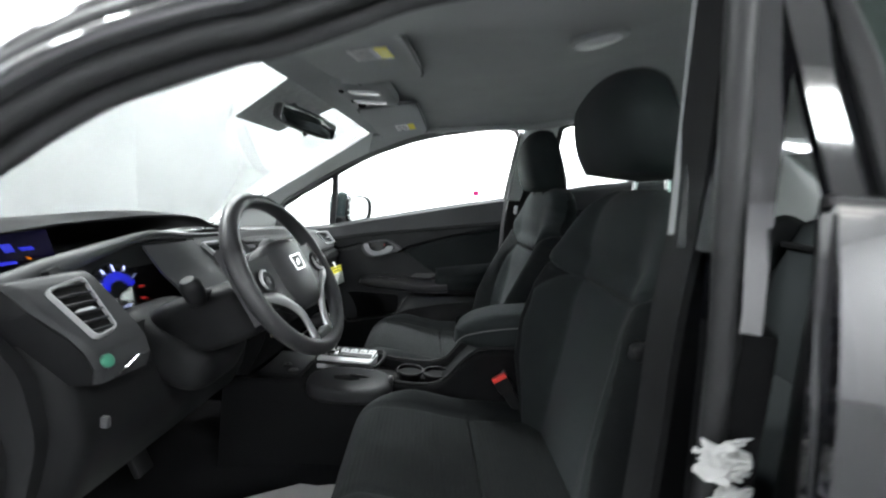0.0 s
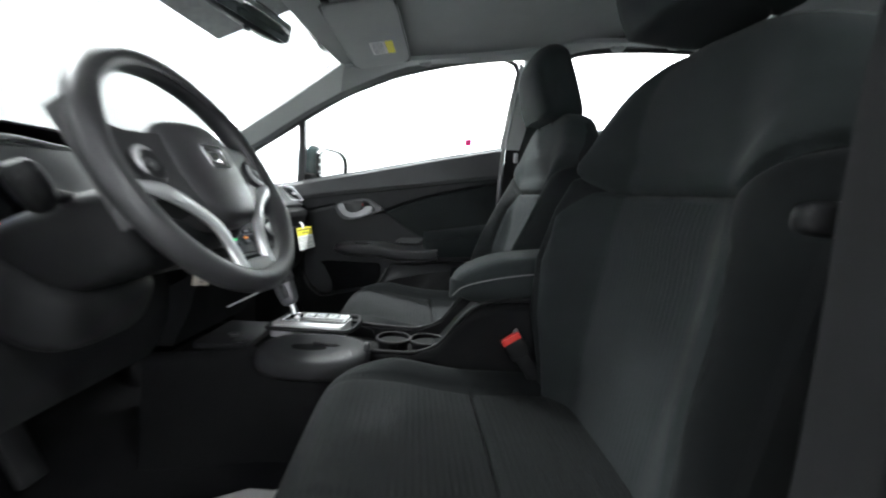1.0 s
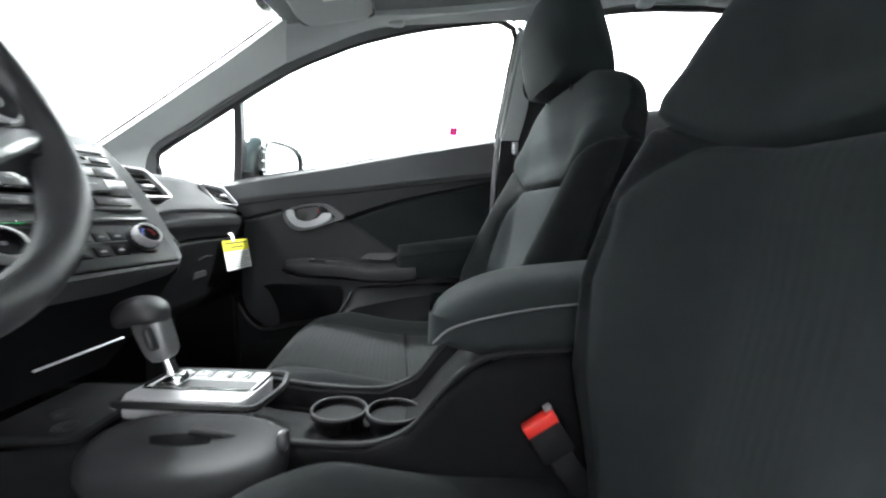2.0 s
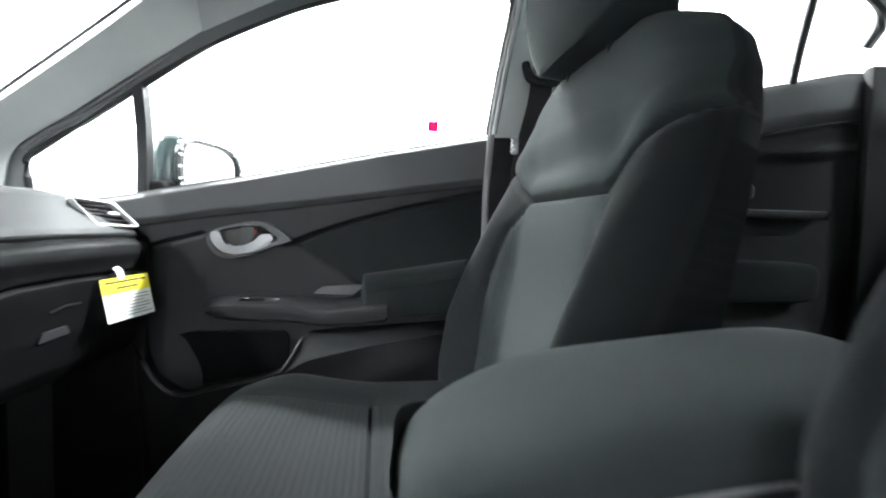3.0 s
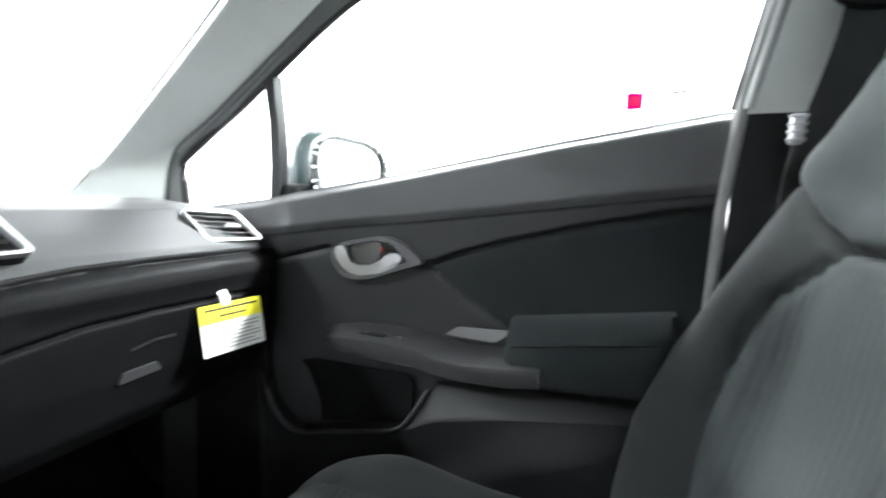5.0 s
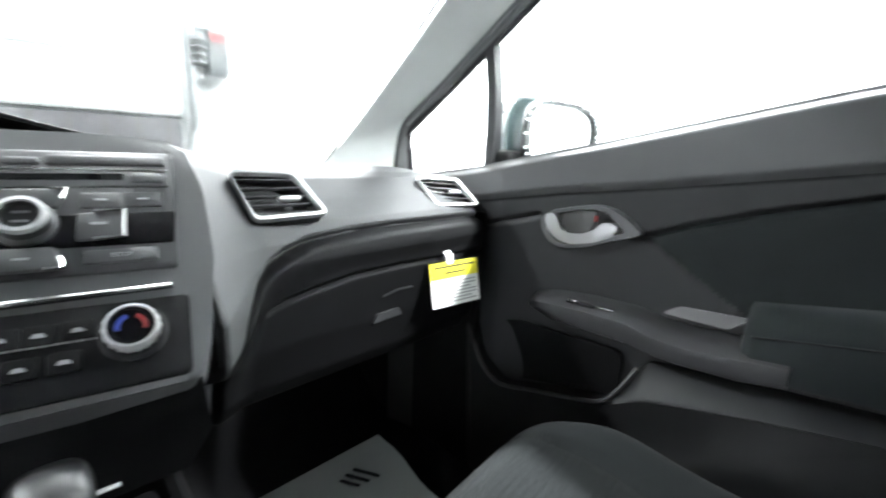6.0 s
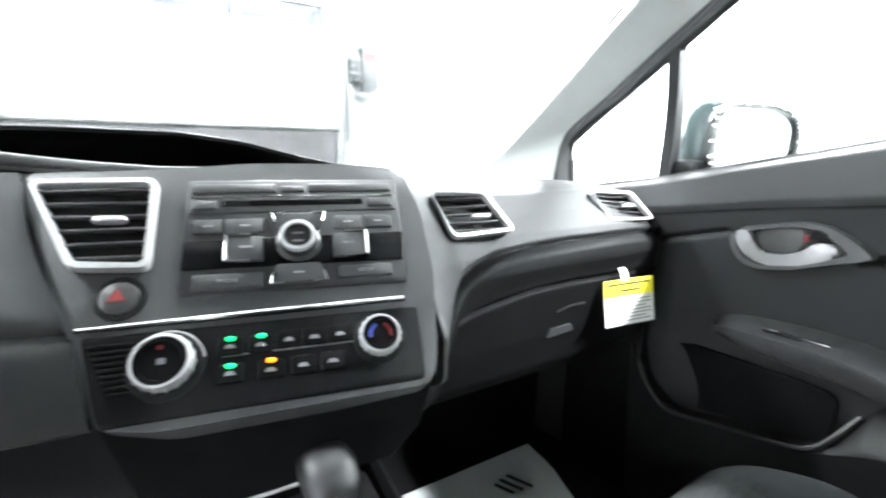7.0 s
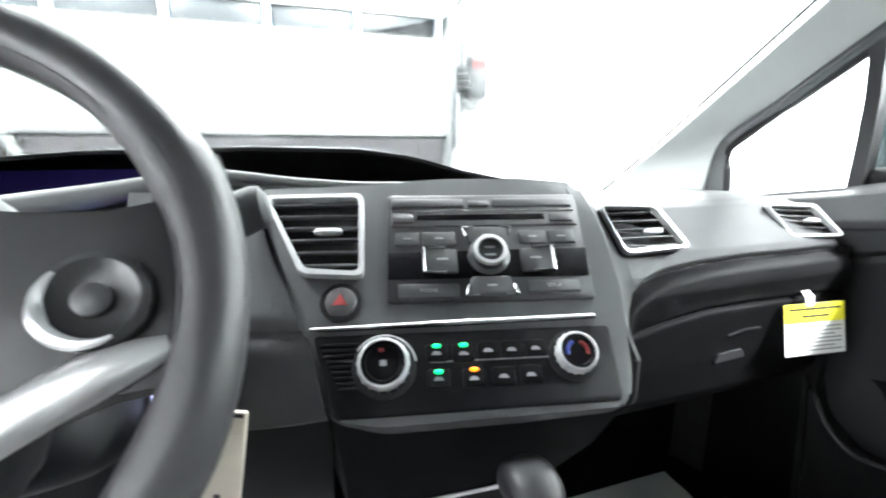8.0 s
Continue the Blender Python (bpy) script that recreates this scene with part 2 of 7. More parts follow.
def box(cx, cy, cz, sx, sy, sz, bev=0.002, seg=2, m=None):
    bm = bmesh.new()
    bmesh.ops.create_cube(bm, size=1)
    bmesh.ops.scale(bm, vec=(sx, sy, sz), verts=bm.verts)
    if bev:
        bmesh.ops.bevel(bm, geom=bm.edges[:], offset=min(bev, 0.45 * min(sx, sy, sz)), segments=seg, affect="EDGES", profile=0.5)
    bmesh.ops.translate(bm, vec=(cx, cy, cz), verts=bm.verts)
    return moved(bm, m) if m else bm


def soft_box(c, s, e=5.0, n=7, warp=None, m=None):
    """A pillow-like box of full size s round c: a superellipsoid of exponent e."""
    bm = bmesh.new()
    bmesh.ops.create_cube(bm, size=2)
    bmesh.ops.subdivide_edges(bm, edges=bm.edges[:], cuts=n, use_grid_fill=True)
    for v in bm.verts:
        p = v.co
        k = (abs(p.x) ** e + abs(p.y) ** e + abs(p.z) ** e) ** (-1 / e)
        p = p * k
        q = Vector((p.x * s[0] / 2, p.y * s[1] / 2, p.z * s[2] / 2))
        v.co = Vector(c) + (warp(q, p) if warp else q)
    return moved(bm, m) if m else bm


def loft(rings, caps=True, closed=True):
    bm = bmesh.new()
    rows = [[bm.verts.new(p) for p in r] for r in rings]
    n = len(rows[0])
    for a, b in zip(rows, rows[1:]):
        for i in range(n if closed else n - 1):
            j = (i + 1) % n
            bm.faces.new((a[i], a[j], b[j], b[i]))
    if caps:
        bm.faces.new(rows[0][::-1])
        bm.faces.new(rows[-1])
    return bm


def rounded(poly, r, n=4):
    """The polygon with its corners rounded."""
    out = []
    k = len(poly)
    for i in range(k):
        p0, p1, p2 = Vector(poly[i - 1]), Vector(poly[i]), Vector(poly[(i + 1) % k])
        a, b = p0 - p1, p2 - p1
        d = min(r, a.length * 0.45, b.length * 0.45)
        a, b = p1 + a.normalized() * d, p1 + b.normalized() * d
        for j in range(n + 1):
            t = j / n
            out.append(tuple(a * (1 - t) ** 2 + p1 * 2 * t * (1 - t) + b * t * t))
    return out


def prism(poly, z0, z1, m=None, bev=0.0, seg=2):
    """A plate with that outline in x and y, from z0 up to z1, its upper rim bevelled."""
    bm = bmesh.new()
    lo = [bm.verts.new((p[0], p[1], z0)) for p in poly]
    hi = [bm.verts.new((p[0], p[1], z1)) for p in poly]
    n = len(poly)
    bm.faces.new(lo[::-1])
    top = bm.faces.new(hi)
    for i in range(n):
        bm.faces.new((lo[i], lo[(i + 1) % n], hi[(i + 1) % n], hi[i]))
    if bev:
        bmesh.ops.bevel(bm, geom=list(top.edges), offset=bev, segments=seg, affect="EDGES", profile=0.5)
    return moved(bm, m) if m else bm


def frame_plate(outer, inner, z0, z1, m=None):
    """A plate with a hole: outer and inner outlines of the same number of points."""
    def ring(p, z):
        return [(q[0], q[1], z) for q in p]
    mid_o = [(o[0] * 0.92 + i[0] * 0.08, o[1] * 0.92 + i[1] * 0.08) for o, i in zip(outer, inner)]
    mid_i = [(o[0] * 0.12 + i[0] * 0.88, o[1] * 0.12 + i[1] * 0.88) for o, i in zip(outer, inner)]
    zb = z1 - 0.25 * (z1 - z0)
    rows = [ring(outer, z0), ring(outer, zb), ring(mid_o, z1), ring(mid_i, z1), ring(inner, zb), ring(inner, z0), ring(outer, z0)]
    bm = loft(rows, caps=False)
    bmesh.ops.remove_doubles(bm, verts=bm.verts, dist=1e-6)
    return moved(bm, m) if m else bm


def tube(pts, r, n=8, closed=False, flat=1.0, ref=(0, 0, 1), caps=True):
    """A tube along pts; r one radius or one for each point; flat squeezes it along ref."""
    pts = [Vector(p) for p in pts]
    k = len(pts)
    rings = []
    for i, p in enumerate(pts):
        a = pts[(i - 1) % k] if closed or i else p
        b = pts[(i + 1) % k] if closed or i < k - 1 else p
        d = (b - a).normalized()
        s = d.cross(Vector(ref))
        s = s.normalized() if s.length > 1e-4 else d.orthogonal().normalized()
        u = s.cross(d).normalized()
        rad = r[i] if isinstance(r, (list, tuple)) else r
        rings.append([p + (s * math.cos(2 * math.pi * j / n) + u * flat * math.sin(2 * math.pi * j / n)) * rad for j in range(n)])
    if closed:
        rings.append(rings[0])
        bm = loft(rings, caps=False)
        bmesh.ops.remove_doubles(bm, verts=bm.verts, dist=1e-6)
        return bm
    return loft(rings, caps=caps)


def ring_lathe(profile, n=40, m=None):
    """An open ring turned round z: a closed profile of (radius, height)."""
    rings = [[(r * math.cos(2 * math.pi * i / n), r * math.sin(2 * math.pi * i / n), z) for i in range(n)] for r, z in profile + profile[:1]]
    bm = loft(rings, caps=False)
    bmesh.ops.remove_doubles(bm, verts=bm.verts, dist=1e-7)
    return moved(bm, m) if m else bm


def lathe(profile, n=28, m=None):
    """Turned round z: profile of (radius, height)."""
    rings = [[(max(r, 1e-5) * math.cos(2 * math.pi * i / n), max(r, 1e-5) * math.sin(2 * math.pi * i / n), z) for i in range(n)] for r, z in profile]
    bm = loft(rings, caps=True)
    return moved(bm, m) if m else bm


def surf(f, nu, nv, th, flip=False, u_range=(0, 1), v_range=(0, 1), index=None):
    """A sheet of thickness th whose face is f(u, v); it thickens away from the face."""
    us, vs = np.linspace(*u_range, nu), np.linspace(*v_range, nv)
    p = np.array([[f(u, v) for v in vs] for u in us], float)
    n = np.cross(np.gradient(p, axis=0), np.gradient(p, axis=1))
    n /= np.maximum(np.linalg.norm(n, axis=2, keepdims=True), 1e-9)
    q = p - n * th * (-1 if flip else 1)
    bm = bmesh.new()
    a = [[bm.verts.new(p[i, j]) for j in range(nv)] for i in range(nu)]
    b = [[bm.verts.new(q[i, j]) for j in range(nv)] for i in range(nu)]
    for i in range(nu - 1):
        for j in range(nv - 1):
            fa = bm.faces.new((a[i][j], a[i + 1][j], a[i + 1][j + 1], a[i][j + 1]))
            fb = bm.faces.new((b[i][j], b[i][j + 1], b[i + 1][j + 1], b[i + 1][j]))
            if index:
                fb.material_index = index((us[i] + us[i + 1]) / 2, (vs[j] + vs[j + 1]) / 2)
                fa.material_index = index((us[i] + us[i + 1]) / 2, (vs[j] + vs[j + 1]) / 2)
    for i in range(nu - 1):
        bm.faces.new((a[i][0], b[i][0], b[i + 1][0], a[i + 1][0]))
        bm.faces.new((a[i][-1], a[i + 1][-1], b[i + 1][-1], b[i][-1]))
    for j in range(nv - 1):
        bm.faces.new((a[0][j], a[0][j + 1], b[0][j + 1], b[0][j]))
        bm.faces.new((a[-1][j], b[-1][j], b[-1][j + 1], a[-1][j + 1]))
    return bm


def lerp_pts(table, x):
    """Smooth values between the rows (x, a, b, ...) of a table."""
    xs = [r[0] for r in table]
    x = min(max(x, xs[0]), xs[-1])
    out = []
    for k in range(1, len(table[0])):
        out.append(float(np.interp(x, xs, [r[k] for r in table])))
    return out if len(out) > 1 else out[0]


def spline(pts, n):
    """n points along a Catmull-Rom curve through pts."""
    p = [Vector(q) for q in pts]
    p = [p[0] * 2 - p[1]] + p + [p[-1] * 2 - p[-2]]
    out = []
    for i in range(n):
        s = i / (n - 1) * (len(pts) - 1)
        k = min(int(s), len(pts) - 2)
        t = s - k
        a, b, c, d = p[k:k + 4]
        out.append(0.5 * (2 * b + (c - a) * t + (2 * a - 5 * b + 4 * c - d) * t * t + (3 * b - a - 3 * c + d) * t ** 3))
    return out


def sstep(a, b, x):
    t = min(max((x - a) / (b - a), 0.0), 1.0)
    return t * t * (3 - 2 * t)


def basis(o, u, v):
    u, v = Vector(u).normalized(), Vector(v)
    n = u.cross(v).normalized()
    v = n.cross(u)
    return Matrix(((u.x, v.x, n.x, o[0]), (u.y, v.y, n.y, o[1]), (u.z, v.z, n.z, o[2]), (0, 0, 0, 1)))


def near_line(x, z, pts):
    """Distance from (x, z) to a polyline."""
    best = 9.0
    for (ax, az), (bx, bz) in zip(pts, pts[1:]):
        dx, dz = bx - ax, bz - az
        t = min(max(((x - ax) * dx + (z - az) * dz) / (dx * dx + dz * dz), 0), 1)
        best = min(best, math.hypot(x - ax - t * dx, z - az - t * dz))
    return best


MID = 0.0  # the car's centre line


def side(x, z):
    """How far out the passenger side's glass and pillars stand."""
    return 0.735 + slant(x) - 0.71 * max(0.0, z - 0.97) ** 2 - 0.6 * max(0.0, -x - 0.03) ** 2


def slant(x):
    """A skew fitted to the camera's view: the passenger side stands further out towards the centre pillar."""
    return 0.095 * min(max(x, 0.0), 0.8)


def slanted(bm):
    for v in bm.verts:
        v.co.y += slant(v.co.x)
    return bm


def on_side(x, z, off=0.0):
    return Vector((x, side(x, z) + off, z))


def mirrored(bm):
    """The bmesh on the other side of the centre line."""
    for v in bm.verts:
        v.co.y = 2 * MID - v.co.y
    bmesh.ops.reverse_faces(bm, faces=bm.faces)
    return bm

# ---- the garage ----
GX0, GX1, GY0, GY1, GZ = -3.05, 6.2, -7.0, 3.3, 3.5
DOOR_Y1, DOOR_Y0, DOOR_Z = 1.0, -4.1, 1.165

solid("floor", box((GX0 + GX1) / 2 - 12, (GY0 + GY1) / 2, -0.1, GX1 - GX0 + 26, GY1 - GY0 + 6, 0.2, 0), CONCRETE,
      "smooth grey painted concrete garage floor", "floor", kind="structure")
solid("ceiling", box((GX0 + GX1) / 2, (GY0 + GY1) / 2, GZ + 0.1, GX1 - GX0 + 0.4, GY1 - GY0 + 0.4, 0.2, 0), WALL,
      "plain white garage ceiling", "ceiling", kind="structure")
solid("wall_passenger", box((GX0 + GX1) / 2, GY1 + 0.1, GZ / 2, GX1 - GX0 + 0.4, 0.2, GZ, 0), WALL,
      "bright white painted garage side wall", "wall", kind="structure")
solid("wall_driver", box((GX0 + GX1) / 2, GY0 - 0.1, GZ / 2, GX1 - GX0 + 0.4, 0.2, GZ, 0), GREY_WALL,
      "pale grey painted garage side wall", "wall", kind="structure")
solid("wall_rear", box(GX1 + 0.1, (GY0 + GY1) / 2, GZ / 2, 0.2, GY1 - GY0, GZ, 0), WALL,
      "white painted garage back wall", "wall", kind="structure")
wall_front = thing("wall_front", (GX0, 1.5, 0), "white garage front wall round a wide door opening", "wall", kind="structure")
part("wall_panel", box(GX0 - 0.1, (DOOR_Y1 + GY1) / 2, GZ / 2, 0.2, GY1 - DOOR_Y1, GZ, 0), WALL, wall_front)
part("wall_panel", box(GX0 - 0.1, (DOOR_Y0 + GY0) / 2, GZ / 2, 0.2, DOOR_Y0 - GY0, GZ, 0), WALL, wall_front)
part("lintel", box(GX0 - 0.1, (DOOR_Y0 + DOOR_Y1) / 2, (GZ + 2.5) / 2, 0.2, DOOR_Y1 - DOOR_Y0, GZ - 2.5, 0), WALL, wall_front)
part("door_jamb", box(GX0 + 0.012, DOOR_Y1 + 0.02, 1.25, 0.024, 0.04, 2.5, 0.003), STEEL, wall_front, "thin grey metal door jamb")
part("conduit", tube([(GX0 + 0.03, 1.36, 3.4), (GX0 + 0.03, 1.36, 2.25), (GX0 + 0.03, 1.32, 2.15), (GX0 + 0.03, 1.22, 2.10), (GX0 + 0.03, 1.22, 1.75)], 0.012, 8),
     WALL, wall_front, "white painted conduit pipe")


def garage_door():
    d = thing("garage_door", (GX0 - 0.05, (DOOR_Y0 + DOOR_Y1) / 2, DOOR_Z),
              "white sectional garage door, part raised, with a row of dark windows", "garage door", kind="structure")
    w, yc = DOOR_Y1 - DOOR_Y0 - 0.02, (DOOR_Y0 + DOOR_Y1) / 2
    for z0, z1 in ((DOOR_Z, 1.505), (1.515, 1.845)):
        part("door_section", box(GX0 - 0.06, yc, (z0 + z1) / 2, 0.05, w, z1 - z0, 0.006), DOOR_WHITE, d)
    part("bottom_seal", box(GX0 - 0.055, yc, DOOR_Z - 0.012, 0.03, w, 0.022, 0.004), SEAL, d, "grey rubber bottom seal")
    part("top_rail", box(GX0 - 0.06, yc, 2.275, 0.05, w, 0.44, 0.006), DOOR_WHITE, d)
    part("window_rail", box(GX0 - 0.06, yc, 1.873, 0.05, w, 0.05, 0.004), DOOR_WHITE, d)
    y = DOOR_Y1 - 0.07
    while y > DOOR_Y0 + 0.7:
        part("mullion", box(GX0 - 0.055, y, 1.975, 0.06, 0.05, 0.17, 0.006), DOOR_WHITE, d)
        part("pane", box(GX0 - 0.065, y - 0.315, 1.975, 0.012, 0.56, 0.15, 0.002), PANE_DARK, d, "dark grey window pane")
        y -= 0.63
    for yy in (-0.33,):
        part("panel_groove", box(GX0 - 0.033, yy, 1.70, 0.006, 0.008, 0.26, 0.001), STEEL, d)
    return d


garage_door()


def door_track(y, z):
    d = thing("door_track", (GX0 + 0.3, y, z), "galvanised steel overhead track of the garage door", "door track")
    part("rail", box(GX0 + 1.2, y, z, 2.3, 0.05, 0.04, 0.006), STEEL, d)
    part("upright", box(GX0 + 0.045, y, z - 0.55, 0.05, 0.04, 1.1, 0.006), STEEL, d)
    part("bracket", box(GX0 + 0.10, y + 0.02, z - 0.02, 0.16, 0.03, 0.10, 0.004), STEEL, d)
    return d


door_track(1.05, 2.16)
cross = thing("door_strut", (GX0 + 0.02, 0, 2.13), "steel stiffening strut across the garage door", "door strut")
part("channel", box(GX0 + 0.02, (DOOR_Y0 + DOOR_Y1) / 2, 2.125, 0.06, DOOR_Y1 - DOOR_Y0 - 0.05, 0.03, 0.006), STEEL, cross)
part("spring_bar", tube([(GX0 + 0.10, DOOR_Y1 - 0.05, 2.18), (GX0 + 0.10, DOOR_Y0 + 0.1, 2.18)], 0.016, 10), STEEL, cross)
part("hinge_knob", soft_box((GX0 + 0.06, 0.36, 2.15), (0.05, 0.05, 0.06), 3, 4), WHITE_PAPER, cross)


def opener_box():
    o = thing("door_opener", (GX0, 1.16, 1.6), "grey wall-mounted garage door opener with a dark motor", "door opener")
    grey = mat("opener_grey", (0.11, 0.115, 0.12), 0.5, bump=0.1)
    part("housing", box(GX0 + 0.05, 1.215, 1.595, 0.10, 0.125, 0.29, 0.008), grey, o)
    part("label", box(GX0 + 0.102, 1.215, 1.700, 0.003, 0.10, 0.045, 0.0005), mat("dull_red_print", (0.30, 0.07, 0.07), 0.6, bump=0), o, "red label band")
    for z in (1.640, 1.600, 1.560, 1.520):
        part("label", box(GX0 + 0.102, 1.215, z, 0.003, 0.08, 0.012, 0.0005), GREYBAR, o)
    part("motor", lathe([(0.02, -0.10), (0.05, -0.095), (0.055, -0.06), (0.055, 0.08), (0.045, 0.10), (0.015, 0.105)], 20, pose(GX0 + 0.07, 1.095, 1.60)), SATIN, o, "round dark motor")
    for z in (1.53, 1.58, 1.63, 1.68):
        part("motor_rib", ring_lathe([(0.054, -0.006), (0.060, -0.006), (0.060, 0.006), (0.054, 0.006)], 20, pose(GX0 + 0.07, 1.095, z)), STEEL, o)
    part("bracket", box(GX0 + 0.03, 1.15, 1.43, 0.06, 0.18, 0.03, 0.004), STEEL, o)
    part("drum_bracket", box(GX0 + 0.02, 1.16, 1.87, 0.04, 0.27, 0.20, 0.006), STEEL, o, "steel bearing plate")
    part("drive_shaft", tube([(GX0 + 0.07, 1.10, 1.70), (GX0 + 0.07, 1.10, 1.95)], 0.012, 8), STEEL, o)
    part("cable", tube(spline([(GX0 + 0.05, 1.22, 1.45), (GX0 + 0.06, 1.20, 1.39), (GX0 + 0.04, 1.15, 1.37), (GX0 + 0.04, 1.11, 1.42)], 12), 0.007, 6), SEAL, o)
    part("cable", tube(spline([(GX0 + 0.04, 1.28, 1.46), (GX0 + 0.03, 1.33, 1.60), (GX0 + 0.03, 1.34, 1.85), (GX0 + 0.03, 1.36, 2.10)], 16), 0.006, 6), STEEL, o)
    return o


opener_box()

# beyond the half-raised door: a pale ribbed wall across the yard, stand-in for the bright ribbed view
shed = thing("shed", (-12.5, -1, 0), "pale ribbed stand-in wall across the yard outside", "shed")
part("wall", box(-12.6, -1.0, 1.8, 0.2, 26, 3.6, 0), mat("pale_cladding", (0.80, 0.80, 0.86), 0.6, bump=0.1), shed, "pale metal cladding")
for i in range(40):
    part("rib", box(-12.48, -13.6 + i * 0.65, 1.8, 0.06, 0.07, 3.6, 0.01), DOOR_WHITE, shed)


def shrub(x, y):
    s = thing("shrub", (x, y, 0), "small leafy green shrub in the yard", "shrub")
    part("stem", tube([(x, y, 0), (x + 0.02, y, 0.4), (x, y + 0.03, 0.8), (x, y, 1.1)], [0.03, 0.025, 0.02, 0.01], 6), mat("bark", (0.12, 0.09, 0.06), 0.9), s)
    rnd = random.Random(5)
    bm = bmesh.new()
    for _ in range(420):
        a, r, z = rnd.uniform(0, 6.28), 0.45 * rnd.random() ** 0.6, rnd.uniform(0.55, 1.55)
        c = Vector((x + r * math.cos(a), y + r * math.sin(a), z))
        u = Vector((rnd.uniform(-1, 1), rnd.uniform(-1, 1), rnd.uniform(-1, 1))).normalized() * 0.05
        w = u.orthogonal().normalized() * 0.02
        bm.faces.new([bm.verts.new(c + q) for q in (-u, w, u, -w)])
    part("crown", bm, LEAF, s)


shrub(-9.0, -4.9)
shrub(-9.6, -5.6)


# Unseen housing, hung level although its lamp may be turned aside.
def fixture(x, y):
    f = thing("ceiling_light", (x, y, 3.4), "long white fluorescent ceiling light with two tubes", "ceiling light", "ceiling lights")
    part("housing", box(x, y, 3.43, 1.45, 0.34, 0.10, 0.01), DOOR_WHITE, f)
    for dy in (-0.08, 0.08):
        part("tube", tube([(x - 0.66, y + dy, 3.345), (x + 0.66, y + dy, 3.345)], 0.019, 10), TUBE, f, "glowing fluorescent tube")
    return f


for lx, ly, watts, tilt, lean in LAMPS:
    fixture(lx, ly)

# ---- the car's shell ----
shell = thing("sedan", (0.6, MID, 0.0), "black sedan body with grey headliner and dark carpet", "car")

# window outlines on the passenger side, as (x, z)
FRONT_TOP = [(-0.275, 1.041), (-0.175, 1.118), (-0.050, 1.196), (0.092, 1.277), (0.198, 1.323), (0.320, 1.366), (0.480, 1.404), (0.600, 1.424), (0.690, 1.436), (0.738, 1.424)]
FRONT_SILL = [(-0.268, 0.938), (-0.064, 0.971), (0.171, 1.025), (0.465, 1.092), (0.711, 1.143)]
REAR_TOP = [(0.905, 1.452), (0.95, 1.468), (1.10, 1.482), (1.34, 1.485), (1.48, 1.465), (1.563, 1.436), (1.592, 1.405), (1.585, 1.36)]
REAR_SILL = [(0.92, 1.190), (1.074, 1.226), (1.328, 1.266), (1.578, 1.313)]


def liner_z(x, y):
    return 1.395 + 0.042 * sstep(0.08, 0.42, x) + 0.030 * sstep(0.30, 0.80, x) + 0.060 * sstep(0.72, 1.05, x) - 0.05 * sstep(1.1, 1.9, x) - 0.11 * (y - MID) ** 2


part("headliner", surf(lambda u, v: (0.085 + 0.055 * (2 * v - 1) ** 2 + u * 1.75, MID - 0.60 + 1.20 * v, liner_z(0.1 + u * 1.75, MID - 0.60 + 1.20 * v)), 40, 28, 0.012, flip=True),
     LINER, shell, "grey woven headliner")
part("roof_panel", surf(lambda u, v: (0.02 + u * 1.9, MID - 0.66 + 1.32 * v, liner_z(0.1 + u * 1.75, MID + (1.32 * v - 0.66) * 0.9) + 0.085), 24, 20, 0.004, flip=True),
     PAINT, shell, "glossy black roof panel")


def pillar(edge_a, edge_b, bulge, n=40, m=8, th=0.014):
    a, b = spline(edge_a, n), spline(edge_b, n)

    def f(u, v):
        i = u * (n - 1)
        k = min(int(i), n - 2)
        t = i - k
        p, q = a[k].lerp(a[k + 1], t), b[k].lerp(b[k + 1], t)
        c = p.lerp(q, v)
        return c + Vector((0.25, -0.85, -0.3)) * bulge * math.sin(math.pi * v)
    return surf(f, n, m, th)


WS_EDGE = [(-0.64, 0.630, 0.905), (-0.45, 0.617, 1.022), (-0.23, 0.588, 1.157), (-0.03, 0.558, 1.280), (0.138, 0.527, 1.384)]
SEAL_EDGE = [(-0.330, 0.675, 0.925), (-0.300, 0.676, 1.062), (-0.185, 0.674, 1.150), (-0.055, 0.664, 1.232), (0.095, 0.634, 1.308)]
part("a_pillar_trim", pillar(WS_EDGE, SEAL_EDGE, 0.007), TRIM, shell, "light grey windscreen pillar trim")
part("a_pillar_trim", mirrored(pillar([(x, y + 0.02, z) for x, y, z in WS_EDGE], [(x, y + 0.05, z - 0.03) for x, y, z in SEAL_EDGE], 0.018)), TRIM, shell, "light grey windscreen pillar trim")

RAIL_EDGE = [(0.095, 0.634, 1.308)] + [(x, side(x, z) - 0.03, z) for x, z in ((0.200, 1.352), (0.320, 1.396), (0.480, 1.432), (0.690, 1.460), (0.92, 1.480), (1.34, 1.510), (1.60, 1.45))]
RAIL_TOP = [(x, 0.525 - 0.02 * (x > 0.5), liner_z(x, 0.525) - 0.004) for x in (0.138, 0.22, 0.34, 0.5, 0.7, 0.93, 1.34, 1.6)]
part("roof_rail_trim", pillar(RAIL_TOP, RAIL_EDGE, 0.012), LINER, shell, "grey headliner edge over the doors")

# black flange between the trim and the passenger window's frame
FLANGE_A = [Vector(p) for p in SEAL_EDGE + RAIL_EDGE[1:5]]
FLANGE_B = [on_side(x, z, -0.006) for x, z in [(-0.285, 0.915), (-0.288, 1.036), (-0.175, 1.118), (-0.050, 1.196), (0.092, 1.277), (0.198, 1.323), (0.320, 1.366), (0.480, 1.404), (0.690, 1.436)]]
fl_a, fl_b = spline(FLANGE_A, 50), spline(FLANGE_B, 50)
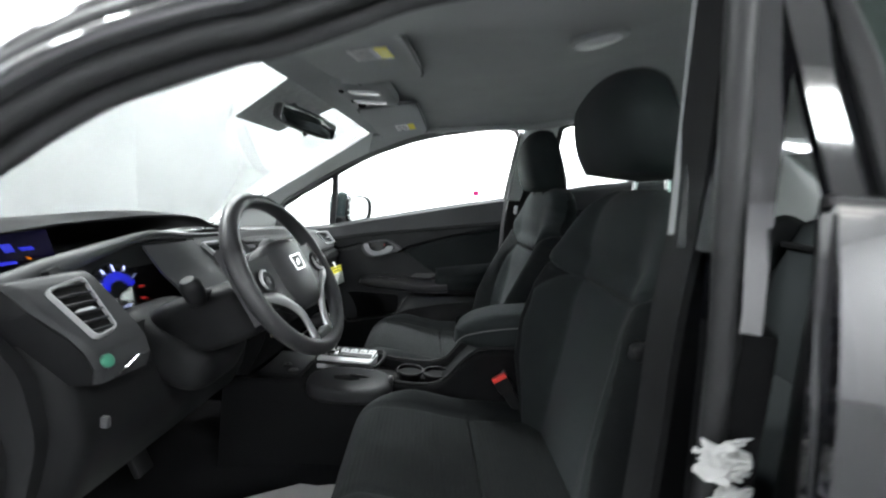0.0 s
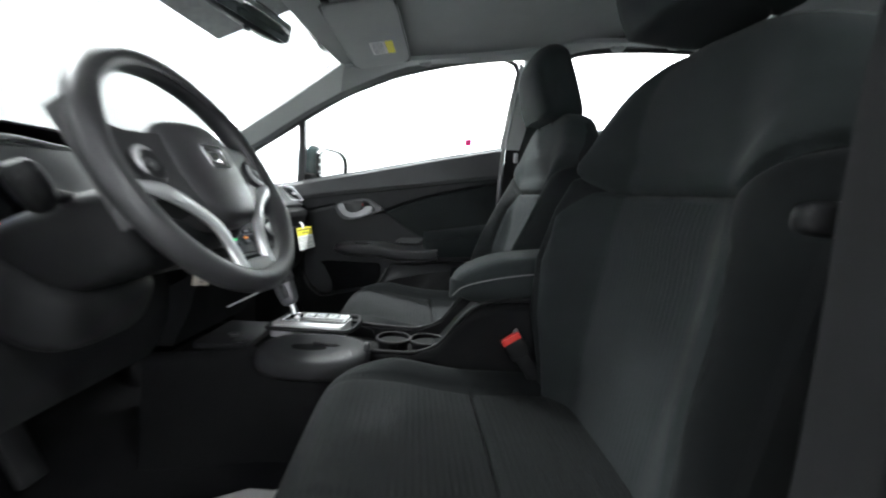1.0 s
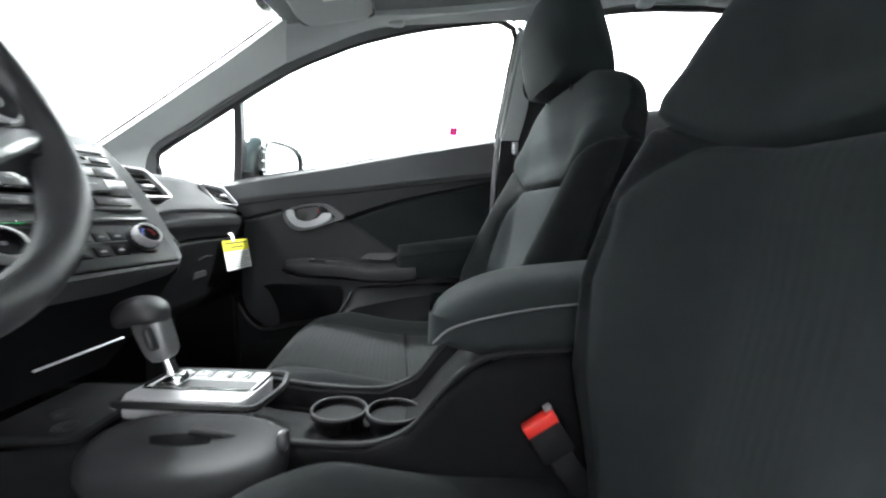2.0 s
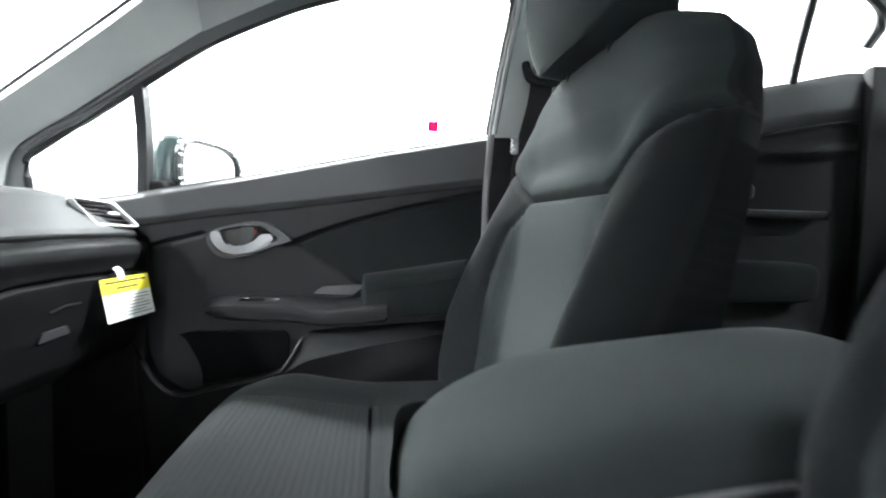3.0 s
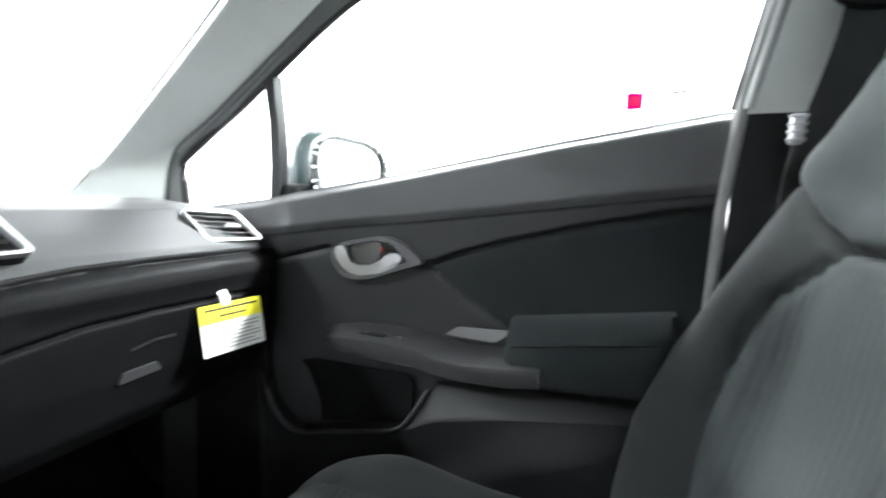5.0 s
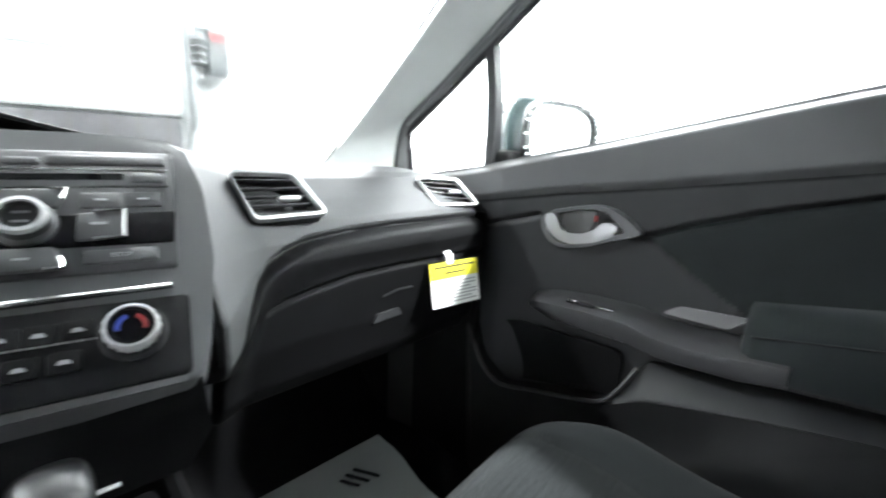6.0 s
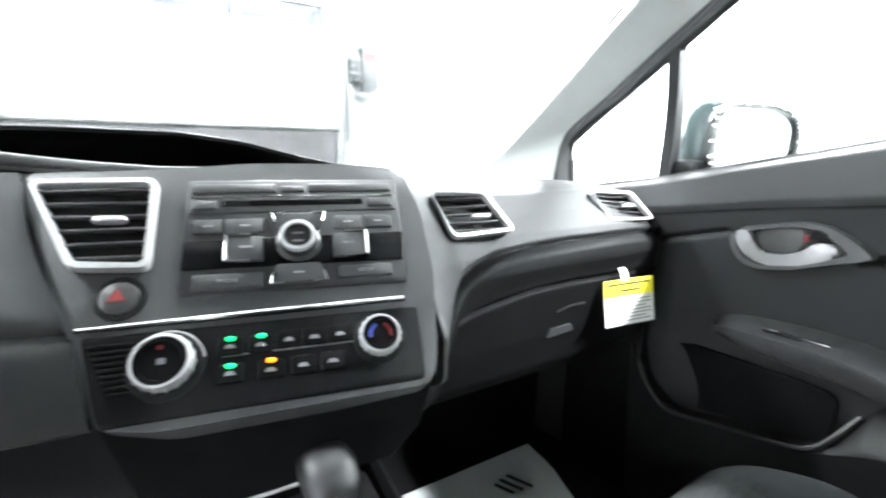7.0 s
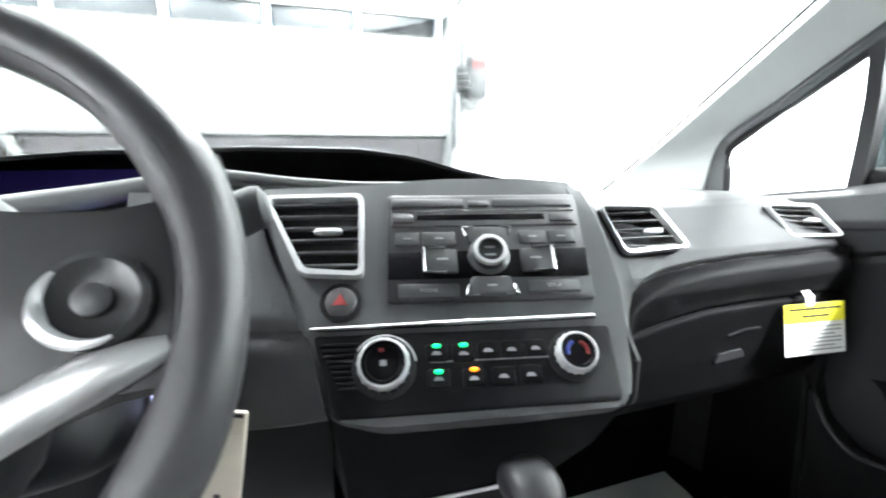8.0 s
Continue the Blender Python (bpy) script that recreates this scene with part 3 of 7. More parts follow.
part("door_flange", surf(lambda u, v: fl_a[round(u * 49)].lerp(fl_b[round(u * 49)], v), 50, 4, 0.006), mat("grey_sash_trim", (0.13, 0.135, 0.135), 0.5, grain=900, bump=0.15, dist=0.0004, vary=0.05), shell, "grey sash trim round the door opening")

# the driver's door opening, seen from outside: stacked flanges and seals
OPEN_EDGE = [(-0.30, -0.775, 0.90), (-0.18, -0.795, 1.00), (-0.004, -0.790, 1.128), (0.105, -0.765, 1.212), (0.224, -0.739, 1.270), (0.295, -0.726, 1.294), (0.375, -0.702, 1.335),
             (0.455, -0.675, 1.378), (0.58, -0.655, 1.412), (0.70, -0.650, 1.425), (0.765, -0.665, 1.42)]
part("opening_trim", tube([Vector(p) + Vector((0, 0.012, 0.016)) for p in spline(OPEN_EDGE, 70)], 0.017, 10), mat("dark_grey_weatherstrip", (0.05, 0.05, 0.052), 0.7, bump=0.3), shell, "dark grey weatherstrip")
part("door_seal", tube([Vector(p) + Vector((0, -0.018, 0.024)) for p in spline(OPEN_EDGE, 70)], 0.016, 10), SEAL, shell, "black rubber door seal")
part("roof_flange", tube([Vector(p) + Vector((-0.004, -0.024, 0.050)) for p in spline(OPEN_EDGE[:11], 60)], 0.018, 12), PAINT, shell, "glossy black roof flange")
part("roof_gutter", tube([Vector(p) + Vector((-0.008, -0.014, 0.074)) for p in spline(OPEN_EDGE[:11], 60)], 0.014, 12), SEAL, shell, "matt black gutter strip")
part("roof_edge", tube([Vector(p) + Vector((-0.012, 0.004, 0.096)) for p in spline(OPEN_EDGE[:11], 60)], 0.016, 12), PAINT, shell, "glossy black roof edge")
part("roof_rail_trim", mirrored(pillar(RAIL_TOP[:6], [(p[0], 2 * MID - p[1] - 0.012, p[2] + 0.016) for p in OPEN_EDGE[3:11]], 0.012)), LINER, shell)

# windscreen and rear window
WS_TOP = [(0.138, 0.525, 1.384), (0.098, 0.25, 1.402), (0.086, MID, 1.408), (0.098, -0.33, 1.402), (0.138, -0.605, 1.384)]
WS_LOW = [(-0.64, 0.615, 0.905), (-0.74, 0.30, 0.912), (-0.77, MID, 0.915), (-0.74, -0.38, 0.912), (-0.64, -0.695, 0.905)]
ws_t, ws_l = spline(WS_TOP, 25), spline(WS_LOW, 25)
wind = part("windscreen", surf(lambda u, v: ws_l[round(u * 24)].lerp(ws_t[round(u * 24)], v) + Vector((-0.02, 0, 0.03)) * math.sin(math.pi * v), 25, 14, 0.004), GLASS, shell, "clear curved windscreen")
wind.visible_shadow = False
band = part("shade_patch", surf(lambda u, v: ws_l[12].lerp(ws_t[12], 0.80 + 0.19 * v) + Vector((0.010, (u - 0.5) * (0.26 + 0.10 * v), -0.006)), 8, 8, 0.002), SHADE_BAND, shell, "dotted grey shade patch behind the mirror")
part("header_seal", tube([p + Vector((0.0, 0, -0.004)) for p in ws_t], 0.007, 8), SEAL, shell, "black windscreen header edge")
part("pillar_seal", tube([Vector(p) + Vector((-0.006, 0, 0.004)) for p in spline(WS_EDGE, 30)], 0.004, 6), SEAL, shell)
part("cowl", box(-0.80, MID, 0.82, 0.30, 1.40, 0.16, 0.03), PAINT, shell, "black cowl below the windscreen")
rear_glass = part("rear_window", surf(lambda u, v: (1.80 + 0.42 * v - 0.06 * abs(2 * u - 1) ** 2, MID - 0.52 + 1.04 * u, 1.38 - 0.30 * v), 12, 8, 0.004), GLASS, shell, "sloping rear window")
rear_glass.visible_shadow = False
part("c_pillar_trim", surf(lambda u, v: (1.60 + 0.5 * u + 0.05 * v, 0.545 + 0.09 * v - 0.05 * u, 1.44 - 0.26 * v - 0.12 * u), 10, 8, 0.014, flip=True), TRIM, shell, "light grey rear pillar trim")
part("c_pillar_trim", mirrored(surf(lambda u, v: (1.60 + 0.5 * u + 0.05 * v, 0.545 + 0.09 * v - 0.05 * u, 1.44 - 0.26 * v - 0.12 * u), 10, 8, 0.014, flip=True)), TRIM, shell, "light grey rear pillar trim")
part("parcel_shelf", box(2.02, MID, 1.04, 0.5, 1.25, 0.02, 0.006), CARPET, shell, "black carpeted parcel shelf")

# middle pillar on the passenger side
B_OUT = [(0.755, 1.425), (0.742, 1.30), (0.726, 1.16), (0.722, 1.0), (0.72, 0.80), (0.72, 0.45)]
B_IN = [(0.915, 1.455), (0.915, 1.33), (0.925, 1.20), (0.93, 1.0), (0.94, 0.80), (0.95, 0.45)]


def pillar_b(z0, z1, inset, th):
    def f(u, v):
        z = z0 + (z1 - z0) * u
        xa = float(np.interp(z, [q[1] for q in B_OUT[::-1]], [q[0] for q in B_OUT[::-1]]))
        xb = float(np.interp(z, [q[1] for q in B_IN[::-1]], [q[0] for q in B_IN[::-1]]))
        x = xa + (xb - xa) * v
        return (x, side(x, z) - inset - 0.018 * math.sin(math.pi * v), z)
    return surf(f, 22, 9, th, flip=True)


part("b_pillar_trim", pillar_b(1.135, 1.47, 0.012, 0.014), TRIM, shell, "light grey upper centre pillar trim")
part("b_pillar_cover", pillar_b(0.42, 1.142, 0.004, 0.016), PLASTIC, shell, "black lower centre pillar cover")
part("b_pillar_seal", tube([(x - 0.012, side(x, z) - 0.015, z) for x, z in [(0.760, 1.415), (0.745, 1.30), (0.728, 1.16), (0.722, 1.0), (0.722, 0.7)]], 0.009, 8), mat("pale_seal", (0.16, 0.16, 0.16), 0.4, bump=0.1), shell)

# middle pillar and sill on the driver's side
# same trim as opposite, its colour darkened against the strong light falling here
part("b_pillar_trim", surf(lambda u, v: (0.796 + 0.011 * v - 0.005 * u, -0.668 - 0.013 * v - 0.031 * u, 1.43 - 0.316 * u), 14, 5, 0.01), mat("toned_down_trim", (0.26, 0.27, 0.27), 0.6, bump=0.2), shell, "light grey upper centre pillar trim")
part("b_pillar_cover", surf(lambda u, v: (0.795 + 0.012 * v - 0.013 * sstep(0.25, 0.45, u) - 0.010 * sstep(0.5, 0.8, u), -0.684 - 0.046 * v - 0.026 * u, 1.42 - 1.02 * u), 14, 5, 0.012), mat("grey_pillar_cover", (0.009, 0.009, 0.0095), 0.6, bump=0.2, spec=0.15), shell, "dark grey lower centre pillar cover")
part("b_pillar_inner", surf(lambda u, v: (0.808 + 0.075 * v, -0.690 - 0.02 * v - 0.03 * u, 1.43 - 1.03 * u), 14, 5, 0.012), PLASTIC_SHADED, shell, "black inner pillar lining")
part("b_pillar_jamb", surf(lambda u, v: (0.806 + 0.022 * v - 0.010 * u, -0.682 - 0.052 * v - 0.033 * u, 1.43 - 0.33 * u), 14, 6, 0.01), PAINT, shell, "glossy black pillar jamb")
part("b_pillar_seal", tube([(0.815, -0.735, 1.42), (0.822, -0.758, 1.2), (0.830, -0.778, 1.0), (0.835, -0.785, 0.8), (0.84, -0.785, 0.5)], 0.016, 10), SEAL, shell, "black rubber door seal")
POST = ((1.44, 0.826, -0.712), (1.30, 0.828, -0.734), (1.15, 0.832, -0.760), (1.02, 0.836, -0.784), (0.98, 0.837, -0.788), (0.80, 0.840, -0.796), (0.40, 0.85, -0.800))


def post(rows, taper):
    return loft([[(x0 - 0.010, y0, z), (x0 + 0.062 - taper * (1.44 - z), y0 - 0.012, z), (x0 + 0.062, y0 + 0.05, z), (x0 - 0.010, y0 + 0.05, z)] for z, x0, y0 in rows])


part("b_pillar_post", post(POST[:4], 0.10), PAINT, shell, "glossy black centre pillar")
# lower half of the glossy post in matt black: its dark reflection is painted
part("b_pillar_post", post(POST[3:], 0.06), PLASTIC_SHADED, shell, "lower centre pillar, matt in place of a dark reflection")
part("rocker_sill", box(0.30, -0.80, 0.30, 1.25, 0.10, 0.14, 0.03, 3), PAINT, shell, "black painted door sill")
part("sill_plate", box(0.30, -0.735, 0.375, 1.15, 0.06, 0.012, 0.004), PLASTIC, shell, "black plastic sill plate")
part("sill_plate", box(0.30, 0.705, 0.268, 1.35, 0.13, 0.05, 0.01), PLASTIC, shell, "black plastic sill plate")
part("quarter_lining", box(1.90, 0.70, 0.86, 0.60, 0.03, 0.92, 0.01), PLASTIC, shell, "black rear side lining")
part("quarter_lining", box(1.90, -0.78, 0.86, 0.60, 0.03, 0.92, 0.01), PLASTIC, shell, "black rear side lining")
part("floor_carpet", surf(lambda u, v: (-0.62 + 2.3 * u, MID - 0.70 + 1.40 * v,
                                        0.275 + 0.20 * sstep(0.12, 0.0, u) + 0.10 * sstep(0.16, 0.06, abs(v - 0.5)) + 0.07 * sstep(0.49, 0.62, u)), 40, 50, 0.02, flip=True), CARPET, shell, "black floor carpet")
part("underbody", box(0.30, MID, 0.21, 3.3, 1.30, 0.08, 0.02), SEAL, shell)

# the rest of the body round the cabin
AXLES = (-1.06, 1.62)


def arch(x):
    z = 0.27
    for a in AXLES:
        if abs(x - a) < 0.36:
            z = max(z, 0.31 + math.sqrt(0.36 ** 2 - (x - a) ** 2))
    return z


def wing(x0, x1, top, sgn):
    def f(u, v):
        x = x0 + (x1 - x0) * u
        lo = arch(x)
        z = lo + (top(x) - lo) * v
        half = 0.855 - 0.05 * max(0.0, (z - 0.55) / 0.45) ** 2 - 0.10 * sstep(-1.5, -1.95, x) - 0.10 * sstep(2.1, 2.55, x)
        return (x, MID + sgn * half, z)
    return surf(f, 40, 14, 0.006, flip=sgn > 0)


for sgn in (-1, 1):
    part("front_wing", wing(-1.93, -0.36, lambda x: 0.905 - 0.20 * sstep(-0.8, -1.95, x), sgn), PAINT, shell, "glossy black front wing")
    part("rear_wing", wing(1.72, 2.52, lambda x: 1.02 - 0.04 * sstep(1.8, 2.5, x), sgn), PAINT, shell, "glossy black rear wing")
part("bonnet", surf(lambda u, v: (-0.80 - 1.12 * u, MID - 0.80 + 1.60 * v, 0.895 - 0.20 * u ** 1.6 - 0.03 * (2 * v - 1) ** 4), 20, 20, 0.006, flip=True), PAINT, shell, "glossy black bonnet")
part("boot_lid", surf(lambda u, v: (2.20 + 0.34 * u, MID - 0.74 + 1.48 * v, 1.045 - 0.02 * u - 0.03 * (2 * v - 1) ** 4), 10, 18, 0.006, flip=True), PAINT, shell, "glossy black boot lid")
part("front_bumper", surf(lambda u, v: (-1.93 - 0.06 * math.sin(math.pi * u) * math.sin(math.pi * v) + 0.10 * (2 * v - 1) ** 4, MID - 0.78 + 1.56 * v, 0.24 + 0.46 * u), 14, 24, 0.006), PAINT, shell, "glossy black front bumper")
part("rear_bumper", surf(lambda u, v: (2.53 + 0.06 * math.sin(math.pi * u) * math.sin(math.pi * v) - 0.08 * (2 * v - 1) ** 4, MID - 0.76 + 1.52 * v, 0.26 + 0.76 * u), 14, 24, 0.006), PAINT, shell, "glossy black rear bumper")
for ax in AXLES:
    for sgn in (-1, 1):
        wm = basis((ax, MID + sgn * 0.755, 0.312), (1, 0, 0), (0, 0, 1)) @ pose(0, 0, 0, 0 if sgn < 0 else 180, 0, 0)
        tyre = part("wheel", ring_lathe([(0.205, -0.095), (0.285, -0.100), (0.310, -0.075), (0.312, 0.075), (0.285, 0.100), (0.205, 0.095)], 40, wm), SEAL, shell, "black rubber tyre")
        part("rim", lathe([(0.208, -0.02), (0.208, 0.085), (0.190, 0.080), (0.060, 0.050), (0.0, 0.050)], 32, wm), SILVER, tyre, "silver wheel rim")
part("firewall", box(-0.66, MID, 0.60, 0.04, 1.40, 0.60, 0.005), CARPET, shell, "black firewall lining")
part("kick_panel", box(-0.33, 0.672, 0.55, 0.58, 0.02, 0.66, 0.006), PLASTIC_SHADED, shell, "black kick panel beside the footwell")
part("kick_panel", box(-0.38, -0.742, 0.58, 0.46, 0.02, 0.60, 0.006), PLASTIC_SHADED, shell, "black kick panel beside the footwell")
part("boot_wall", box(1.86, MID, 0.66, 0.04, 1.4, 0.76, 0.005), CARPET, shell)

# ---- doors ----
CREASE = [(-0.30, 0.87), (-0.03, 0.905), (0.10, 0.928), (0.26, 0.950), (0.56, 0.998), (0.73, 1.024)]
SEAM = [(0.245, 0.866), (0.275, 0.872), (0.33, 0.895), (0.405, 0.921), (0.52, 0.954), (0.684, 0.992), (0.74, 1.002)]
FRONT_SEAM = [(-0.30, 0.83), (-0.04, 0.852), (0.0, 0.864), (0.07, 0.884)]
DIAG = [(0.266, 0.869), (0.345, 0.815), (0.42, 0.768), (0.45, 0.75)]


def line_at(pts, x):
    return float(np.interp(x, [p[0] for p in pts], [p[1] for p in pts]))


def in_insert(x, z):
    return x > 0.262 and z < line_at(SEAM, x) and z > 0.74 and x > float(np.interp(-z, [-0.869, -0.815, -0.768, -0.70], [0.266, 0.345, 0.42, 0.50]))


def door_inset(x, z):
    """How far the door's inner face stands in from the glass line."""
    zs = line_at(FRONT_SILL, x)
    h = zs - z
    d = 0.010 + 0.010 * sstep(-0.006, 0.016, z - line_at(CREASE, x)) - 0.016 * (1 - sstep(0.0, 0.018, h))
    if in_insert(x, z):
        d -= 0.006
    g = min(near_line(x, z, SEAM), near_line(x, z, FRONT_SEAM) * 1.1)
    d -= 0.008 * math.exp(-(g / 0.0055) ** 2)
    d -= 0.003 * math.exp(-(near_line(x, z, DIAG) / 0.003) ** 2)
    d += 0.012 * sstep(0.72, 0.55, z)
    return d


def door_face(x, z):
    return (x, 0.733 + slant(x) - 0.028 * sstep(0.2, -0.05, x) - 0.6 * max(0.0, -x - 0.03) ** 2 - door_inset(x, z), z)


def passenger_door():
    d = thing("passenger_door", (0.34, 0.74, 0.40), "closed black front passenger door with cloth insert and silver handle", "car door")
    x0, x1 = -0.292, 0.728

    def dpart(name, bm, *rest):
        return part(name, slanted(bm), *rest)

    def rows_z(x, v):
        return float(np.interp(v, [0.0, 0.6, 0.8, 1.0], [0.28, line_at(FRONT_SEAM + SEAM, x), line_at(CREASE, x), line_at(FRONT_SILL, x)]))

    def f(u, v):
        x = x0 + (x1 - x0) * u
        return door_face(x, rows_z(x, v))

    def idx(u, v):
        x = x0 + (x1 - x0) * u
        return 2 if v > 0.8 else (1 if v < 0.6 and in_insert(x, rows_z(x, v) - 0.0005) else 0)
    part("door_panel", surf(f, 290, 221, 0.02, flip=False, index=idx), [DOOR_PLASTIC, DOOR_CLOTH, DOOR_TOP_LIT], d, "black moulded door panel with cloth insert", 60)
    dpart("outer_skin", surf(lambda u, v: (-0.30 + 1.05 * u, 0.775 + 0.05 * math.sin(2.4 * v) - 0.06 * sstep(0.25, 0, u), 0.33 + (line_at(FRONT_SILL, -0.30 + 1.05 * u) - 0.385) * v), 20, 16, 0.01, flip=True), PAINT, d, "glossy black outer door skin")
    # window frame, glass and divider
    edge = [on_side(x, z, -0.010) for x, z in [(-0.272, 0.930), (-0.279, 1.03)] + FRONT_TOP + [(0.752, 1.40), (0.738, 1.28), (0.722, 1.14)]]
    part("window_frame", tube(spline(edge[:2], 4) + spline(edge[2:12], 40) + spline(edge[12:], 8), 0.0085, 8), SEAL, d, "black window frame with rubber seal")
    part("frame_rim", tube([p + Vector((0.004, -0.016, 0.014)) for p in spline(edge[2:12], 40)], 0.006, 8), mat("grey_frame_rim", (0.14, 0.14, 0.145), 0.4, bump=0.1), d, "grey rim of the window frame")
    part("frame_rim", tube([p + Vector((0.012, -0.014, 0.0)) for p in spline(edge[11:], 14)], 0.007, 8), mat("pale_frame_rim", (0.34, 0.35, 0.35), 0.4, bump=0.1), d, "pale grey rim of the window frame")
    part("quarter_divider", loft([[on_side(x - 0.011, z, -0.018), on_side(x + 0.011, z, -0.018), on_side(x + 0.011, z, 0.006), on_side(x - 0.011, z, 0.006)]
                                  for x, z in ((-0.062, 0.965), (-0.058, 1.04), (-0.052, 1.12), (-0.046, 1.20))]), SEAL, d, "black quarter window divider")

    def pane(xa, xb, n):
        def g(u, v):
            x = xa + (xb - xa) * u
            z0, z1 = line_at(FRONT_SILL, x) - 0.035, line_at(FRONT_TOP, x)
            return on_side(x, z0 + (z1 - z0) * v, 0.008)
        return surf(g, n, 12, 0.004)
    gl = part("window_glass", pane(-0.045, 0.736, 30), GLASS, d, "clear raised side window")
    gl.visible_shadow = False
    q = part("quarter_glass", pane(-0.268, -0.065, 12), GLASS, d, "clear triangular quarter window")
    q.visible_shadow = False
    m = basis(on_side(0.587, 1.156, 0.004), (1, 0, 0), (0, -0.31, 0.95))
    part("sticker", prism(rounded([(-0.012, -0.012), (0.012, -0.012), (0.012, 0.012), (-0.012, 0.012)], 0.002), 0.0, 0.0008, m), STICKER, gl, "small square magenta sticker")
    part("sticker_print", prism(rounded([(-0.007, -0.007), (0.007, -0.007), (0.007, 0.007), (-0.007, 0.007)], 0.006), 0.0008, 0.0012, m), STICKER_PALE, gl)
    m2 = basis(on_side(0.645, 1.166, 0.004), (1, 0, 0.05), (0, -0.31, 0.95))
    part("faint_print", prism([(-0.014, 0), (0.014, 0), (0.014, 0.004), (-0.014, 0.004)], 0, 0.0006, m2), GREYBAR, gl)
    # handle
    ring = rounded([(0.077, 0.880), (0.083, 0.856), (0.100, 0.835), (0.126, 0.828), (0.168, 0.836), (0.218, 0.856), (0.268, 0.874), (0.240, 0.896), (0.210, 0.913), (0.180, 0.916), (0.140, 0.908), (0.098, 0.897)], 0.012, 4)
    mid_x, mid_z = 0.156, 0.872
    hole = [(mid_x + (x - mid_x) * (0.84 if x < mid_x else 0.70), mid_z + (z - mid_z) * 0.80) for x, z in ring]
    face = Matrix(((1, 0, 0, 0), (0, 0, -1, 0.716), (0, 1, 0, 0), (0, 0, 0, 1)))
    bezel = dpart("handle_bezel", frame_plate(ring, hole, -0.004, 0.012, face), mat("satin_grey_bezel", (0.075, 0.075, 0.079), 0.3, bump=0.1), d, "dark grey oval handle surround")
    # shallow plates: black painted for the recess's shade, grey for its lit middle
    dpart("recess", prism(hole, -0.008, 0.002, face), mat("recess_shade_black", (0.012, 0.012, 0.012), 0.5, bump=0.1), bezel)
    dpart("cup", prism(rounded([(0.122, 0.902), (0.180, 0.906), (0.182, 0.872), (0.160, 0.862), (0.132, 0.860), (0.118, 0.875)], 0.010, 4), 0.002, 0.005, face, 0.002), mat("recess_lit_grey", (0.040, 0.040, 0.041), 0.4, bump=0.15), bezel, "grey finger cup")
    blade = rounded([(0.086, 0.884), (0.096, 0.860), (0.113, 0.844), (0.141, 0.838), (0.182, 0.847), (0.213, 0.861), (0.227, 0.874), (0.221, 0.887), (0.196, 0.886), (0.183, 0.871), (0.160, 0.860), (0.131, 0.857), (0.117, 0.869), (0.109, 0.891), (0.094, 0.893)], 0.006, 3)
    dpart("pull_handle", prism(blade, 0.003, 0.013, face, 0.004, 3), mat("satin_chrome", (0.36, 0.36, 0.37), 0.40, 0.75, bump=0.03), bezel, "satin chrome pull handle")
    dpart("lock_tab", prism(rounded([(0.186, 0.890), (0.216, 0.890), (0.205, 0.906), (0.190, 0.908)], 0.004, 3), 0.003, 0.012, face, 0.002), PLASTIC, bezel)
    dpart("lock_mark", box(0.184, 0.7065, 0.891, 0.006, 0.004, 0.011, 0.001), DARK_RED, bezel, "red unlocked mark")
    # armrest shelf
    rows = []
    tab = [(0.078, 0.700, 0.722, 0.712), (0.090, 0.672, 0.729, 0.700), (0.13, 0.662, 0.735, 0.692), (0.20, 0.658, 0.738, 0.690), (0.27, 0.656, 0.737, 0.688), (0.315, 0.652, 0.727, 0.682),
           (0.36, 0.650, 0.724, 0.680), (0.43, 0.649, 0.730, 0.682), (0.488, 0.650, 0.735, 0.690)]
    for x, yi, zt, zb in tab:
        rows.append([(x, 0.73, zt + 0.010), (x, yi + 0.030, zt + 0.006), (x, yi + 0.010, zt), (x, yi + 0.001, zt - 0.006), (x, yi, zt - 0.016), (x, yi + 0.008, zb + 0.008), (x, yi + 0.025, zb), (x, 0.73, zb - 0.012)])
    arm = dpart("armrest_shelf", loft(rows), SHELF_GREY, d, "satin grey armrest shelf")
    dpart("switch", box(0.19, 0.672, 0.7415, 0.052, 0.010, 0.005, 0.002), PLASTIC, arm, "window switch")
    dpart("switch_rim", box(0.175, 0.669, 0.7445, 0.018, 0.004, 0.003, 0.001), CHROME, arm)
    dpart("switch_rim", box(0.228, 0.672, 0.742, 0.036, 0.002, 0.002, 0.0005), CHROME, arm)
    dpart("pull_cup", prism(rounded([(0.312, 0.750), (0.335, 0.768), (0.432, 0.772), (0.405, 0.748)], 0.006), 0, 0.004, Matrix(((1, 0, 0, 0), (0, 0.25, -0.97, 0.52), (0, 0.97, 0.25, 0.021), (0, 0, 0, 1)))), mat("grey_pull_cup", (0.032, 0.032, 0.034), 0.4, bump=0.15), arm, "grey pull cup plate")
    rows = []
    for x, k in ((0.428, 0.0), (0.432, 0.6), (0.442, 1.0), (0.52, 1.0), (0.62, 1.0), (0.655, 0.9), (0.672, 0.5), (0.680, -0.4)):
        zt, yi = 0.786 + 0.16 * (x - 0.43), 0.676 - 0.020 * k
        zb = 0.690 + 0.05 * (x - 0.43)
        rows.append([(x, 0.73, zt + 0.008), (x, 0.700, zt + 0.006), (x, yi + 0.020, zt - 0.006), (x, yi + 0.006, zt - 0.016), (x, yi, zt - 0.028), (x, yi + 0.001, zb + 0.03), (x, yi + 0.010, zb + 0.006), (x, yi + 0.03, zb), (x, 0.73, zb)])
